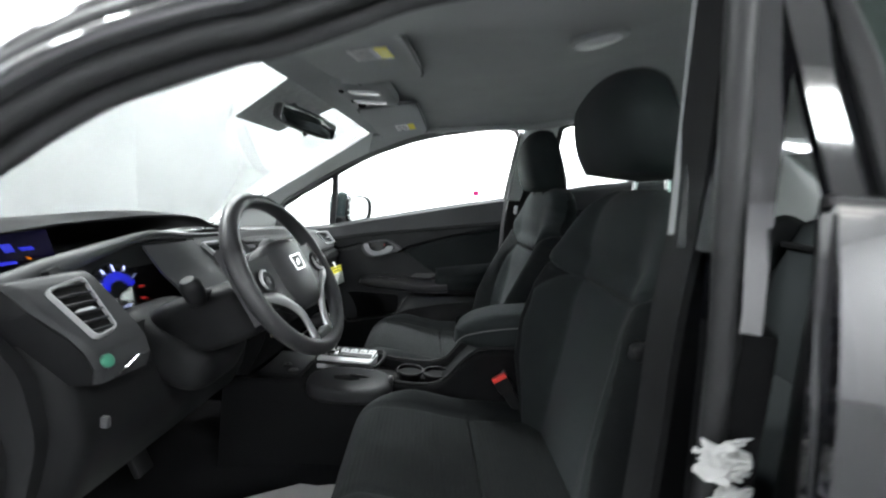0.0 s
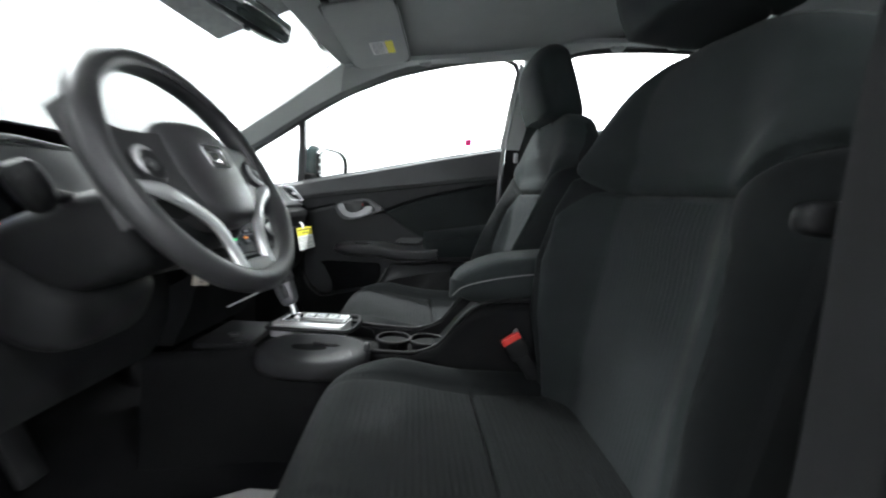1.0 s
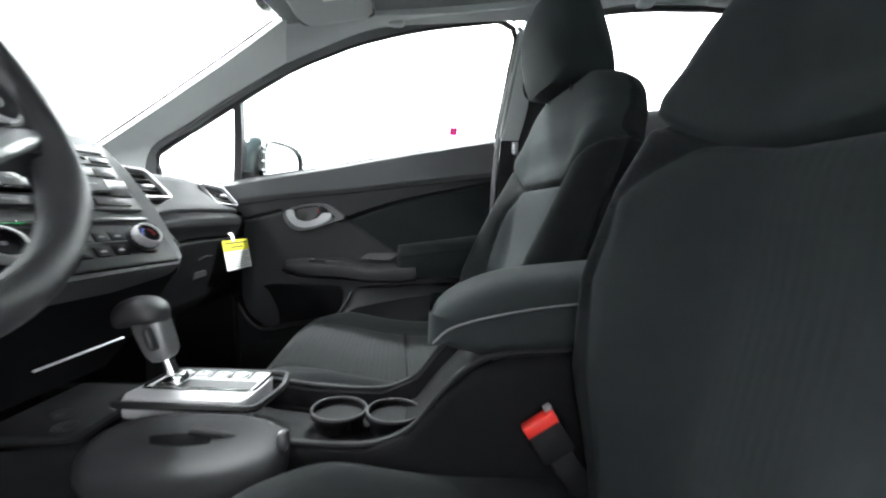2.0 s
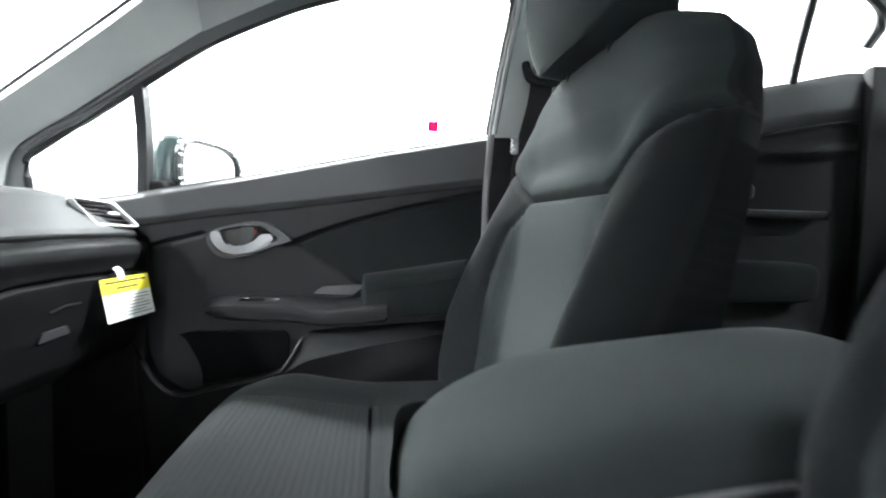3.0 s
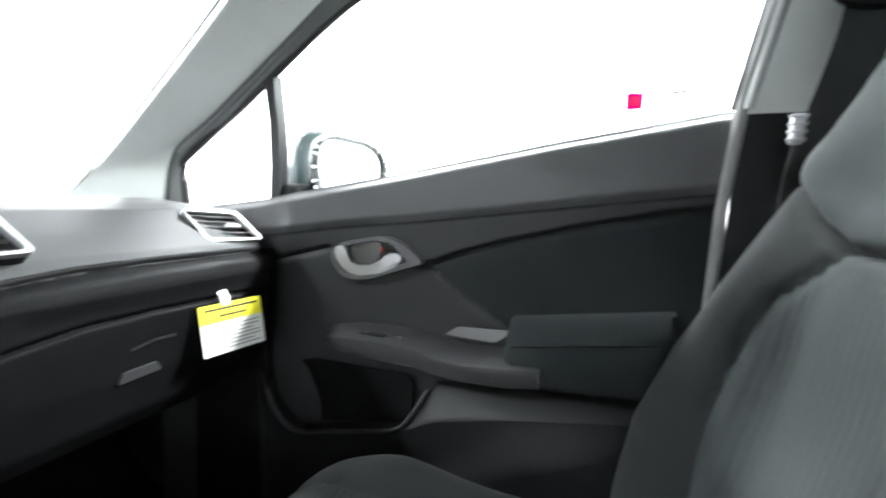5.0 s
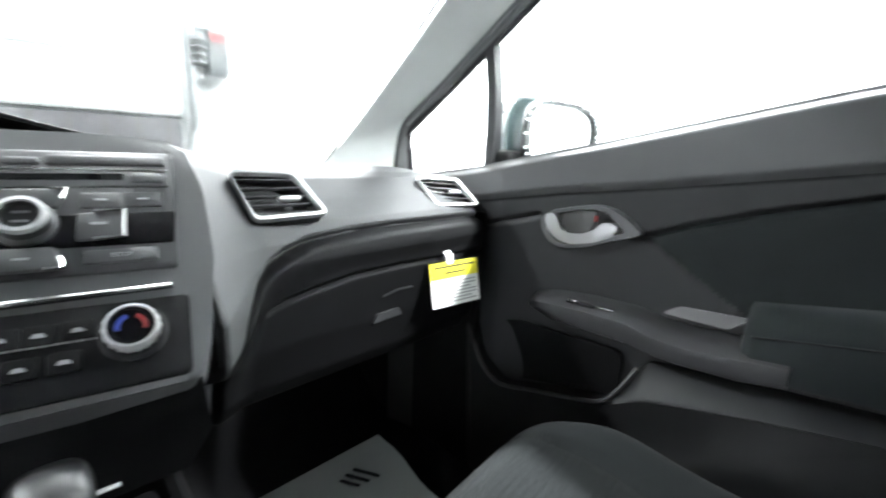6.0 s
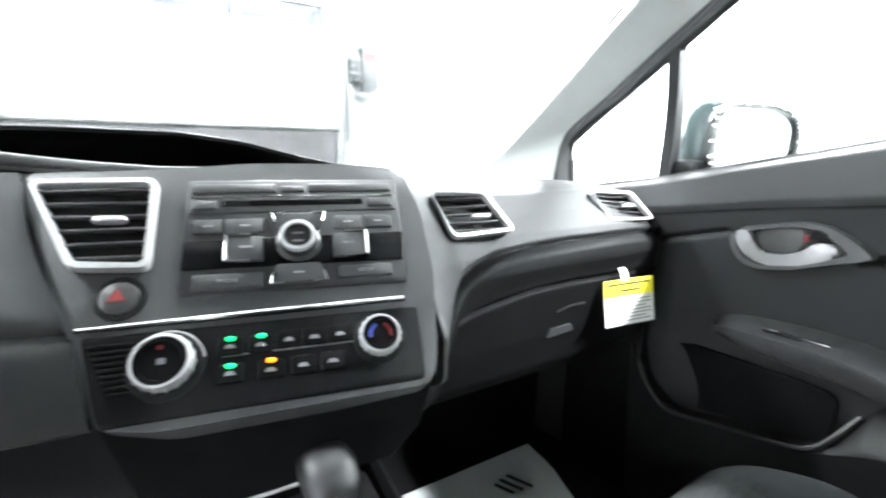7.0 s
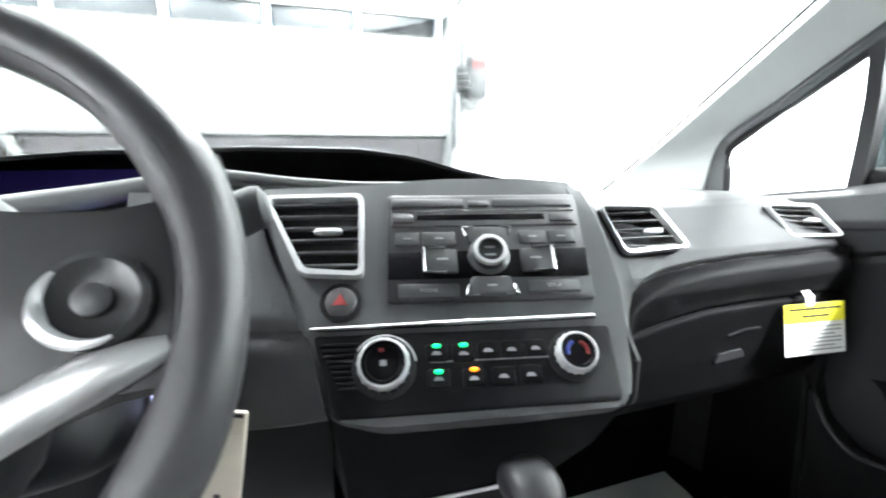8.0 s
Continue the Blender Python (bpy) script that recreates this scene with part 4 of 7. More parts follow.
    pad = dpart("armrest_pad", loft(rows), FABRIC, d, "padded cloth armrest")
    dpart("pad_seam", tube([(x, yy, 0.759 + 0.16 * (x - 0.43)) for x, yy in ((0.430, 0.680), (0.441, 0.657), (0.52, 0.6555), (0.62, 0.6555), (0.655, 0.658))], 0.0016, 6), PLASTIC, pad)
    # map pocket
    poly = rounded([(-0.028, 0.29), (0.735, 0.29), (0.735, 0.672), (0.62, 0.662), (0.45, 0.635), (0.312, 0.604), (0.262, 0.576), (0.15, 0.552), (0.045, 0.528), (-0.012, 0.575), (-0.036, 0.640), (-0.050, 0.640)], 0.02, 5)
    dpart("map_pocket", prism(poly, 0.0, 0.045, Matrix(((1, 0, 0, 0), (0, 0, -1, 0.705), (0, 1, 0, 0), (0, 0, 0, 1))), 0.012, 3), DOOR_LOW_SHADED, d, "moulded black map pocket")
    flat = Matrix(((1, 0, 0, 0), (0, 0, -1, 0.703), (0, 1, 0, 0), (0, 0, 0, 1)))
    # no hollow here: a black sheet on the panel stands in for the pocket's shade
    dpart("pocket_shade", prism(rounded([(-0.030, 0.640), (0.040, 0.535), (0.262, 0.578), (0.262, 0.662), (0.05, 0.665)], 0.02, 4), 0, 0.006, flat), CARPET, d, "dark open door pocket")
    rows = []
    for x, zb, zf in ((0.268, 0.600, 0.582), (0.285, 0.632, 0.592), (0.305, 0.656, 0.602), (0.36, 0.663, 0.616), (0.45, 0.669, 0.636), (0.62, 0.680, 0.663), (0.735, 0.689, 0.674)):
        rows.append([(x, 0.716, zb + 0.001), (x, 0.700, zb), (x, 0.690, zb - 0.15 * (zb - zf)), (x, 0.666, zf + 0.12 * (zb - zf)), (x, 0.661, zf - 0.004), (x, 0.664, zf - 0.030), (x, 0.716, zf - 0.030)])
    dpart("pocket_ledge", loft(rows), DOOR_PLASTIC, d, "sloping satin ledge behind the pocket")
    dpart("pocket_rim", tube(spline([(-0.046, 0.672, 0.655), (-0.030, 0.664, 0.610), (0.0, 0.660, 0.562), (0.045, 0.659, 0.533), (0.12, 0.659, 0.547), (0.20, 0.659, 0.563), (0.250, 0.660, 0.578), (0.272, 0.672, 0.604), (0.292, 0.690, 0.645)], 50), 0.0042, 8), SATIN, d, "satin pocket rim")
    d.location.x -= 0.013
    return d


passenger_door()


def rear_door_inside():
    d = thing("rear_door", (1.28, 0.74, 0.40), "closed black rear passenger door with armrest", "car door")

    def f(u, v):
        x = 0.925 + 0.76 * u
        zs = line_at(REAR_SILL, x)
        z = 0.42 + (zs - 0.42) * v
        dd = 0.012 - 0.016 * (1 - sstep(0, 0.02, zs - z)) + 0.012 * sstep(zs - 0.11, zs - 0.085, z)
        dd -= 0.008 * math.exp(-((z - (zs - 0.115)) / 0.006) ** 2)
        dd += 0.014 * math.exp(-((z - (1.115 + 0.05 * (x - 1.38))) / 0.012) ** 2)
        dd += 0.02 * sstep(0.72, 0.55, z)
        return (x, side(x, zs) + 0.004 - dd + 0.10 * (zs - z) * (zs - z < 0.2) + 0.02 * (zs - z >= 0.2), z)
    part("door_panel", surf(f, 40, 90, 0.02, index=lambda u, v: 1 if v > 0.87 else 0), [DOOR_PLASTIC, DOOR_TOP_LIT], d, "black moulded rear door panel", 60)
    part("armrest", soft_box((1.34, 0.735, 0.80), (0.36, 0.10, 0.10), 6, 8), FABRIC, d, "padded armrest")
    part("armrest_cap", box(1.42, 0.722, 0.965, 0.22, 0.05, 0.02, 0.006), SATIN, d)
    part("door_handle", soft_box((1.30, 0.735, 1.02), (0.13, 0.02, 0.045), 4, 5), SATIN, d, "dark door handle")
    part("belt_crease", tube([(x, side(x, line_at(REAR_SILL, x)) - 0.010, line_at(REAR_SILL, x) - 0.118) for x in np.linspace(0.94, 1.66, 12)], 0.004, 6), SEAL, d)
    top = [on_side(x, z, -0.008) for x, z in [(0.918, 1.20), (0.905, 1.33)] + REAR_TOP]
    part("window_frame", tube(spline(top[:2], 5) + spline(top[2:], 36), 0.013, 8), SEAL, d, "black rear window frame")
    part("quarter_divider", tube([on_side(1.445, 1.285, -0.006), on_side(1.425, 1.37, -0.006), on_side(1.398, 1.465, -0.006)], 0.010, 8), SEAL, d, "black rear quarter divider")
    g = part("window_glass", surf(lambda u, v: on_side(0.915 + 0.67 * u, line_at(REAR_SILL, 0.915 + 0.67 * u) * (1 - v) + line_at(REAR_TOP, 0.915 + 0.67 * u) * v, 0.01), 20, 8, 0.004), GLASS, d, "clear rear side window")
    g.visible_shadow = False
    part("outer_skin", surf(lambda u, v: (0.90 + 0.80 * u, 0.850 + 0.05 * math.sin(2.4 * v), 0.33 + (line_at(REAR_SILL, 0.90 + 0.80 * u) - 0.345) * v), 16, 14, 0.01, flip=True), PAINT, d, "glossy black outer door skin")
    return d


rear_door_inside()


def rear_door_outside():
    d = thing("rear_door", (1.3, -0.86, 0.35), "closed glossy black rear door on the driver's side", "car door")

    def f(u, v):
        z = 1.155 - 0.80 * v
        return (0.868 + 0.837 * u + 0.02 * v, -0.825 - 0.045 * math.sin(2.6 * min(1, v * 1.1)) - 0.006 * math.sin(9 * v), z)
    part("outer_skin", surf(f, 24, 40, 0.02, flip=False), PAINT, d, "glossy black door skin")
    part("door_edge", tube([(0.868, -0.835, 1.15), (0.873, -0.858, 0.95), (0.881, -0.866, 0.75), (0.888, -0.85, 0.45)], 0.008, 8), PAINT, d)
    part("belt_moulding", box(1.262, -0.828, 1.158, 0.786, 0.018, 0.020, 0.005), SEAL, d, "matt black belt moulding")
    part("window_applique", surf(lambda u, v: (0.880 + 0.060 * u - 0.02 * v, -0.823 + 0.115 * v, 1.165 + 0.27 * v), 6, 10, 0.012), GLOSS, d, "gloss black window post")
    part("window_frame", tube([(0.935, -0.83, 1.165), (0.925, -0.775, 1.30), (0.915, -0.705, 1.44), (1.3, -0.68, 1.47), (1.6, -0.70, 1.42), (1.68, -0.76, 1.28)], 0.012, 8), SEAL, d, "black window frame")
    g = part("window_glass", surf(lambda u, v: (0.935 + 0.70 * u - 0.01 * v, -0.825 + 0.12 * v, 1.165 + 0.28 * v - 0.06 * u * v), 10, 8, 0.005), TINT, d, "green-tinted rear side window")
    g.visible_shadow = False
    part("inner_panel", box(1.30, -0.76, 0.78, 0.74, 0.03, 0.74, 0.01), DOOR_PLASTIC, d, "black inner door panel")
    return d


rear_door_outside()


def door_mirror():
    d = thing("door_mirror", (-0.02, 0.87, 0.97), "dark door mirror wet with water drops", "door mirror")

    def shape(q, p):
        return Vector((q.x - 0.25 * abs(q.y) * 0.4, q.y, q.z * (1 - 0.22 * p.y)))
    m = pose(-0.042, 0.868, 1.040, 0, 0, -22)
    part("shell", soft_box((0, 0, 0), (0.105, 0.205, 0.156), 3.6, 8, shape, m), mat("dark_teal_paint", (0.022, 0.034, 0.037), 0.15, grain=60, bump=0.05, coat=0.8), d, "dark glossy mirror shell")

    def outline(k):
        return [(k * 0.094 * math.copysign(abs(math.cos(a)) ** 0.6, math.cos(a)), k * (0.067 - 0.012 * math.cos(a)) * math.copysign(abs(math.sin(a)) ** 0.6, math.sin(a))) for a in [2 * math.pi * i / 36 for i in range(36)]]
    mm = m @ basis((0.056, 0.004, 0.0), (0, 1, 0), (0, 0, 1))
    part("rim", frame_plate(outline(1.02), outline(0.88), -0.006, 0.012, mm), GLOSS, d, "glossy black rim")
    part("mirror_pane", prism(outline(0.90), 0.0, 0.004, mm), MIRROR, d, "mirror pane")
    part("arm", soft_box((-0.065, 0.775, 0.985), (0.07, 0.10, 0.04), 4, 5), PLASTIC, d, "black mirror foot")
    rnd = random.Random(3)
    for _ in range(70):
        a = rnd.uniform(-0.2, 3.6)
        o = outline(1.0 + rnd.uniform(-0.05, 0.04))
        p = o[int(a / (2 * math.pi) * 36) % 36]
        r = rnd.uniform(0.003, 0.0065)
        # opaque milky drops: the glint of water is put into their colour
        part("water_drop", soft_box(mm @ Vector((p[0], p[1], 0.0125)), (r, r, r), 2, 2), LENS, d)
    return d


door_mirror()

# ---- seats ----
HALF = [(-0.10, 0.235), (0.0, 0.262), (0.10, 0.280), (0.22, 0.287), (0.34, 0.286), (0.44, 0.284), (0.52, 0.278), (0.58, 0.264), (0.62, 0.242), (0.65, 0.210), (0.67, 0.172), (0.685, 0.125)]
BOLSTER = [(-0.10, 0.05), (0.0, 0.085), (0.10, 0.105), (0.20, 0.108), (0.30, 0.088), (0.40, 0.055), (0.50, 0.024), (0.60, 0.004), (0.69, 0.0)]
YOKE = [(-0.30, 0.545), (-0.25, 0.520), (-0.18, 0.474), (-0.133, 0.450), (0.133, 0.450), (0.18, 0.474), (0.25, 0.520), (0.30, 0.545)]
SIDE_SEAM = [(0.133, 0.450), (0.178, 0.388), (0.188, 0.300), (0.160, -0.05)]


def back_height(yy, s):
    g = near_line(yy, s, YOKE)
    d = 0.015 * math.exp(-(g / 0.005) ** 2)
    if s > line_at(YOKE, yy):
        d -= 0.005 * math.exp(-((g - 0.024) / 0.018) ** 2)
    if s < 0.47:
        d += 0.006 * math.exp(-(near_line(abs(yy), s, SIDE_SEAM) / 0.005) ** 2)
    return d


DRIVER_HALF = [(-0.10, 0.195), (0.0, 0.218), (0.10, 0.236), (0.20, 0.250), (0.30, 0.257), (0.44, 0.260), (0.52, 0.260), (0.58, 0.254), (0.62, 0.240), (0.65, 0.212), (0.67, 0.175), (0.685, 0.125)]


DRIVER_BOLSTER = [(-0.10, 0.02), (0.0, 0.035), (0.10, 0.065), (0.20, 0.104), (0.30, 0.115), (0.40, 0.104), (0.50, 0.080), (0.60, 0.040), (0.69, 0.008)]


def backrest_mesh(base, cy, lean, half, squash, shift, bolster, wide, outer, depth, inner):
    r = radians(lean)
    a, n = Vector((math.sin(r), 0, math.cos(r))), Vector((-math.cos(r), 0, math.sin(r)))
    o = Vector((base[0], cy, base[1]))
    nf, nb = 81, 17
    ss = list(np.linspace(-0.10, 0.605, 150)) + [0.615, 0.625, 0.635, 0.645, 0.655, 0.663, 0.670, 0.676, 0.681, 0.684, 0.685]
    rings = []
    for s in ss:
        hw = lerp_pts(half, s)
        hi = hw - inner * sstep(0.28, 0.50, s)
        sp = s if s < 0.40 else 0.40 + (s - 0.40) * squash
        thin = math.sqrt(max(0.0, 1 - (max(0, s - 0.615) / 0.0705) ** 2))
        th = (depth + 0.03 * sstep(0.3, -0.05, s)) * max(0.12, thin)
        low = 1 - 0.55 * sstep(0.32, 0.55, s)
        ring = []
        for i in range(nf):
            w = -math.cos(math.pi * i / (nf - 1))
            w = math.copysign(abs(w) ** 0.9, w)
            yy = (hi if w > 0 else hw) * w
            roll = lerp_pts(bolster, s) * (outer if w < 0 else 1.0)
            f = roll * sstep(0.46, 0.90, abs(w)) - (0.045 + 0.5 * roll) * abs(w) ** 11 - 0.020 * (1 - thin)
            f += 0.016 * math.exp(-((s - 0.40) / 0.05) ** 2) * (1 - w * w) * 0.5 + 0.012 * sstep(0.50, 0.56, s) * (1 - w * w)
            f -= back_height((yy - shift) / wide, sp)
            ring.append(o + a * sp + Vector((0, yy, 0)) + n * f)
        for i in range(nb):
            w = math.cos(math.pi * i / (nb - 1))
            yy = (hi if w > 0 else hw) * w * 0.97
            ring.append(o + a * sp + Vector((0, yy, 0)) + n * (-0.055 - th * (1 - 0.45 * abs(w) ** 6) + 0.02 * (1 - w * w) * (0.2 < s < 0.5)))
        rings.append(ring)
    bm = loft(rings)
    cuts = list(zip(YOKE[3:], YOKE[4:])) + list(zip(SIDE_SEAM, SIDE_SEAM[1:]))
    for (y0, s0), (y1, s1) in cuts:
        for sg in (1, -1):
            p = o + Vector((0, sg * y0 * wide + shift, 0)) + a * s0
            line = Vector((0, sg * (y1 - y0) * wide, 0)) + a * (s1 - s0)
            bmesh.ops.bisect_plane(bm, geom=bm.verts[:] + bm.edges[:] + bm.faces[:], dist=1e-6, plane_co=p, plane_no=line.cross(n))
    for f in bm.faces:
        c = f.calc_center_median() - o
        s, yy, depth = c.dot(a), c.y, c.dot(n)
        hw = lerp_pts(half, s if s < 0.40 else 0.40 + (s - 0.40) / squash)
        if yy > 0:
            hw -= inner * sstep(0.28, 0.50, s)
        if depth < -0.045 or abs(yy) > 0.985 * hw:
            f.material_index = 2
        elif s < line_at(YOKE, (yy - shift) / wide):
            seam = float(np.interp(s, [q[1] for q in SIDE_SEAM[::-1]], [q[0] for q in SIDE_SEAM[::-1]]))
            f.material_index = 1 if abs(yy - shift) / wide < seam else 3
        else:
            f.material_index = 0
    return bm, o, a, n


def cushion_mesh(xf, xr, cy, z0):
    nf, nb = 57, 11
    ts = [0.0, 0.004, 0.012, 0.025, 0.04, 0.06, 0.08] + sorted(list(np.linspace(0.10, 0.92, 60)) + [0.56 + q * 0.004 for q in range(-5, 6)]) + [0.95, 0.98, 1.0]
    rings = []
    for t in ts:
        x = xf + (xr - xf) * t
        hw = 0.245 + 0.035 * sstep(0.0, 0.35, t) - 0.03 * (1 - math.sqrt(max(0, 1 - max(0, (0.06 - t) / 0.06) ** 2)))
        drop = 0.075 * (1 - math.sqrt(max(0, 1 - max(0, (0.14 - t) / 0.14) ** 2)))
        zt = z0 + 0.034 * sstep(0.60, 0.10, t) - drop
        ring = []
        for i in range(nf):
            w = -math.cos(math.pi * i / (nf - 1))
            w = math.copysign(abs(w) ** 0.9, w)
            yy = hw * w
            z = zt + 0.034 * sstep(0.55, 0.84, abs(w)) * sstep(0.02, 0.3, t) - 0.075 * abs(w) ** 10 + 0.008 * (1 - w * w)
            g = min(abs(t - 0.56) * (xr - xf) if abs(yy) < 0.172 else 9, near_line(abs(yy), t, [(0.150, 0.0), (0.172, 0.3), (0.172, 1.0)]))
            z -= 0.008 * math.exp(-(g / 0.005) ** 2)
            ring.append((x, cy + yy, z))
        for i in range(nb):
            w = math.cos(math.pi * i / (nb - 1))
            ring.append((x + 0.03 * max(0, 1 - t / 0.08), cy + hw * w * 0.95, z0 - 0.17))
        rings.append(ring)
    bm = loft(rings)
    for f in bm.faces:
        c = f.calc_center_median()
        t = (c.x - xf) / (xr - xf)
        yy = abs(c.y - cy)
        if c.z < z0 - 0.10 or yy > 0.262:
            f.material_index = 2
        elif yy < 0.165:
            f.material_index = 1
    return bm


def headrest_mesh(cx, cy, cz, lean, deep, half, tall):
    prof = [(-0.030, -0.100), (0.070, -0.098), (0.088, -0.080), (0.068, -0.020), (0.040, 0.045), (0.015, 0.092), (-0.015, 0.100), (-0.050, 0.085), (-0.072, 0.040), (-0.070, 0.0), (-0.052, -0.060)]
    p = spline([(q[0], q[1], 0) for q in prof + prof[:1]], 41)[:-1]
    rings = []
    m = pose(cx, cy, cz, 0, lean, 0)
    for w in [-1, -0.985, -0.95, -0.9, -0.8, -0.6, -0.3, 0, 0.3, 0.6, 0.8, 0.9, 0.95, 0.985, 1]:
        k = max(0.30, (1 - abs(w) ** 6) ** 0.35) * (1 - 0.06 * w * w)
        rings.append([m @ Vector((q.x * deep * k + 0.008 * w * w, half * w * (1 - 0.10 * sstep(-0.06, 0.11, q.y)), q.y * tall * k - 0.010 * w * w)) for q in p])
    return loft(rings)


def front_seat(cy, back_x, cush_x, head_dz, label, mirror):
    d = thing("front_seat", (cush_x + 0.3, cy, 0.30), label, "car seat", "front seats")
    bm, o, a, n = backrest_mesh((back_x, 0.525), cy, 9 if mirror else 11, DRIVER_HALF if mirror else HALF, 0.92 if mirror else 1.0, -0.005 if mirror else 0.0, DRIVER_BOLSTER if mirror else BOLSTER, 1.12 if mirror else 1.0, 0.5 if mirror else 1.0, 0.115 if mirror else 0.024, 0.046 if mirror else 0.0)
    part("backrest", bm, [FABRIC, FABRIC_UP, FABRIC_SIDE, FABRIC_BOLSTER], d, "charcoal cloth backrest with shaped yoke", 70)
    # the cushion's centre wears the darkened copy of the ribbed cloth, for shade
    part("cushion", cushion_mesh(cush_x, cush_x + 0.52, cy, 0.572), [FABRIC_BOLSTER, FABRIC_RIB_SHADED, FABRIC_SIDE], d, "charcoal cloth seat cushion with ribbed centre", 70)
    top = o + a * (0.648 if mirror else 0.685)
    hx, hz = top.x - 0.020 - (0.008 if mirror else 0), top.z + 0.085 + head_dz
    head = part("headrest", headrest_mesh(hx, cy - (0.008 if mirror else 0), hz, 4, 1.15 if mirror else 1.0, 0.137 if mirror else 0.142, 0.98 if mirror else 1.08), FABRIC, d, "charcoal cloth headrest", 60)
    for dy in (-0.065, 0.065):
        part("headrest_post", tube([(top.x - 0.010 + (0.060 if mirror else 0), cy + dy, top.z - 0.04), (hx + (0.065 if mirror else 0.01), cy + dy, hz - 0.05)], 0.0065, 10), CHROME if mirror else PLASTIC, head)
        part("post_guide", lathe([(0.016, 0), (0.016, 0.008), (0.010, 0.012)], 14, pose(top.x - 0.010 + (0.058 if mirror else 0), cy + dy, top.z - 0.014, 0, 14, 0)), PLASTIC, d)
    out = -1 if mirror else 1
    part("side_cover", soft_box((cush_x + 0.33, cy + out * 0.265, 0.43), (0.48, 0.05, 0.14), 4, 6), PLASTIC, d, "black plastic seat side cover")
    part("seat_base", box(cush_x + 0.28, cy, 0.37, 0.44, 0.42, 0.10, 0.02), PLASTIC, d)
    for dy in (-0.19, 0.19):
        part("seat_rail", box(cush_x + 0.28, cy + dy, 0.315, 0.62, 0.045, 0.04, 0.006), SEAL, d)
    d.rotation_euler.z = radians(5.4)
    return d


front_seat(0.344, 0.680, 0.190, 0.0, "charcoal cloth front passenger seat with ribbed centre panel", False)
front_seat(-0.365, 0.765, 0.310, 0.050, "charcoal cloth driver's seat with raised headrest", True)


def rear_bench():
    d = thing("rear_bench", (1.5, MID, 0.35), "charcoal cloth rear bench seat across the cabin", "car seat")
    part("cushion", soft_box((1.46, MID, 0.50), (0.52, 1.26, 0.24), 6, 12), FABRIC, d, "cloth bench cushion")
    part("backrest", soft_box((0, 0, 0), (0.17, 1.24, 0.66), 6, 12, None, pose(1.80, MID, 0.84, 0, 24, 0)), FABRIC, d, "cloth bench backrest")
    part("side_bolster", soft_box((0, 0, 0), (0.16, 0.14, 0.62), 4, 7, None, pose(1.735, 0.575, 0.86, 0, 24, 0)), FABRIC_SIDE, d, "dark side bolster")
    for y in (MID - 0.36, MID, MID + 0.36):
        part("headrest", soft_box((0, 0, 0), (0.10, 0.24, 0.13), 3.5, 6, None, pose(1.945, y, 1.20, 0, 20, 0)), FABRIC, d, "cloth rear headrest")
    return d


rear_bench()

# ---- dashboard ----
STACK = basis((0.0, 0.0, 0.92), (0.252, 0.968, 0.0), (-0.649, 0.169, 0.743))


def st(u, v, n=0.0):
    return STACK @ Vector((u, v, n))


dash = thing("dashboard", (-0.25, MID, 0.62), "black soft-touch dashboard sweeping round the centre stack", "dashboard")

# passenger side: a profile swept across, as (s, x, z) from the windscreen down to the knees
P_PROF = [(0.0, -0.66, 0.900), (0.12, -0.50, 0.935), (0.26, -0.30, 0.958), (0.36, -0.16, 0.965), (0.41, -0.112, 0.962), (0.44, -0.089, 0.950), (0.49, -0.060, 0.922), (0.54, -0.036, 0.896), (0.58, -0.022, 0.872),
          (0.63, -0.013, 0.846), (0.68, -0.011, 0.815), (0.72, -0.013, 0.79), (0.80, -0.020, 0.73), (0.88, -0.034, 0.67), (0.94, -0.057, 0.640), (0.97, -0.10, 0.625), (1.0, -0.20, 0.62)]
# the groove under the soft pad, curving down beside the stack, and the glovebox's upper line, as (y, z)
GROOVE = [(0.70, 0.871), (0.60, 0.876), (0.43, 0.877), (0.34, 0.875), (0.27, 0.869), (0.235, 0.860), (0.21, 0.847), (0.19, 0.829), (0.172, 0.802), (0.158, 0.775), (0.145, 0.745), (0.138, 0.70), (0.136, 0.60)]
BOX_LINE = [(0.70, 0.803), (0.60, 0.812), (0.43, 0.815), (0.34, 0.813), (0.27, 0.803), (0.234, 0.796), (0.203, 0.786)]
GROOVE_UP = GROOVE[::-1]


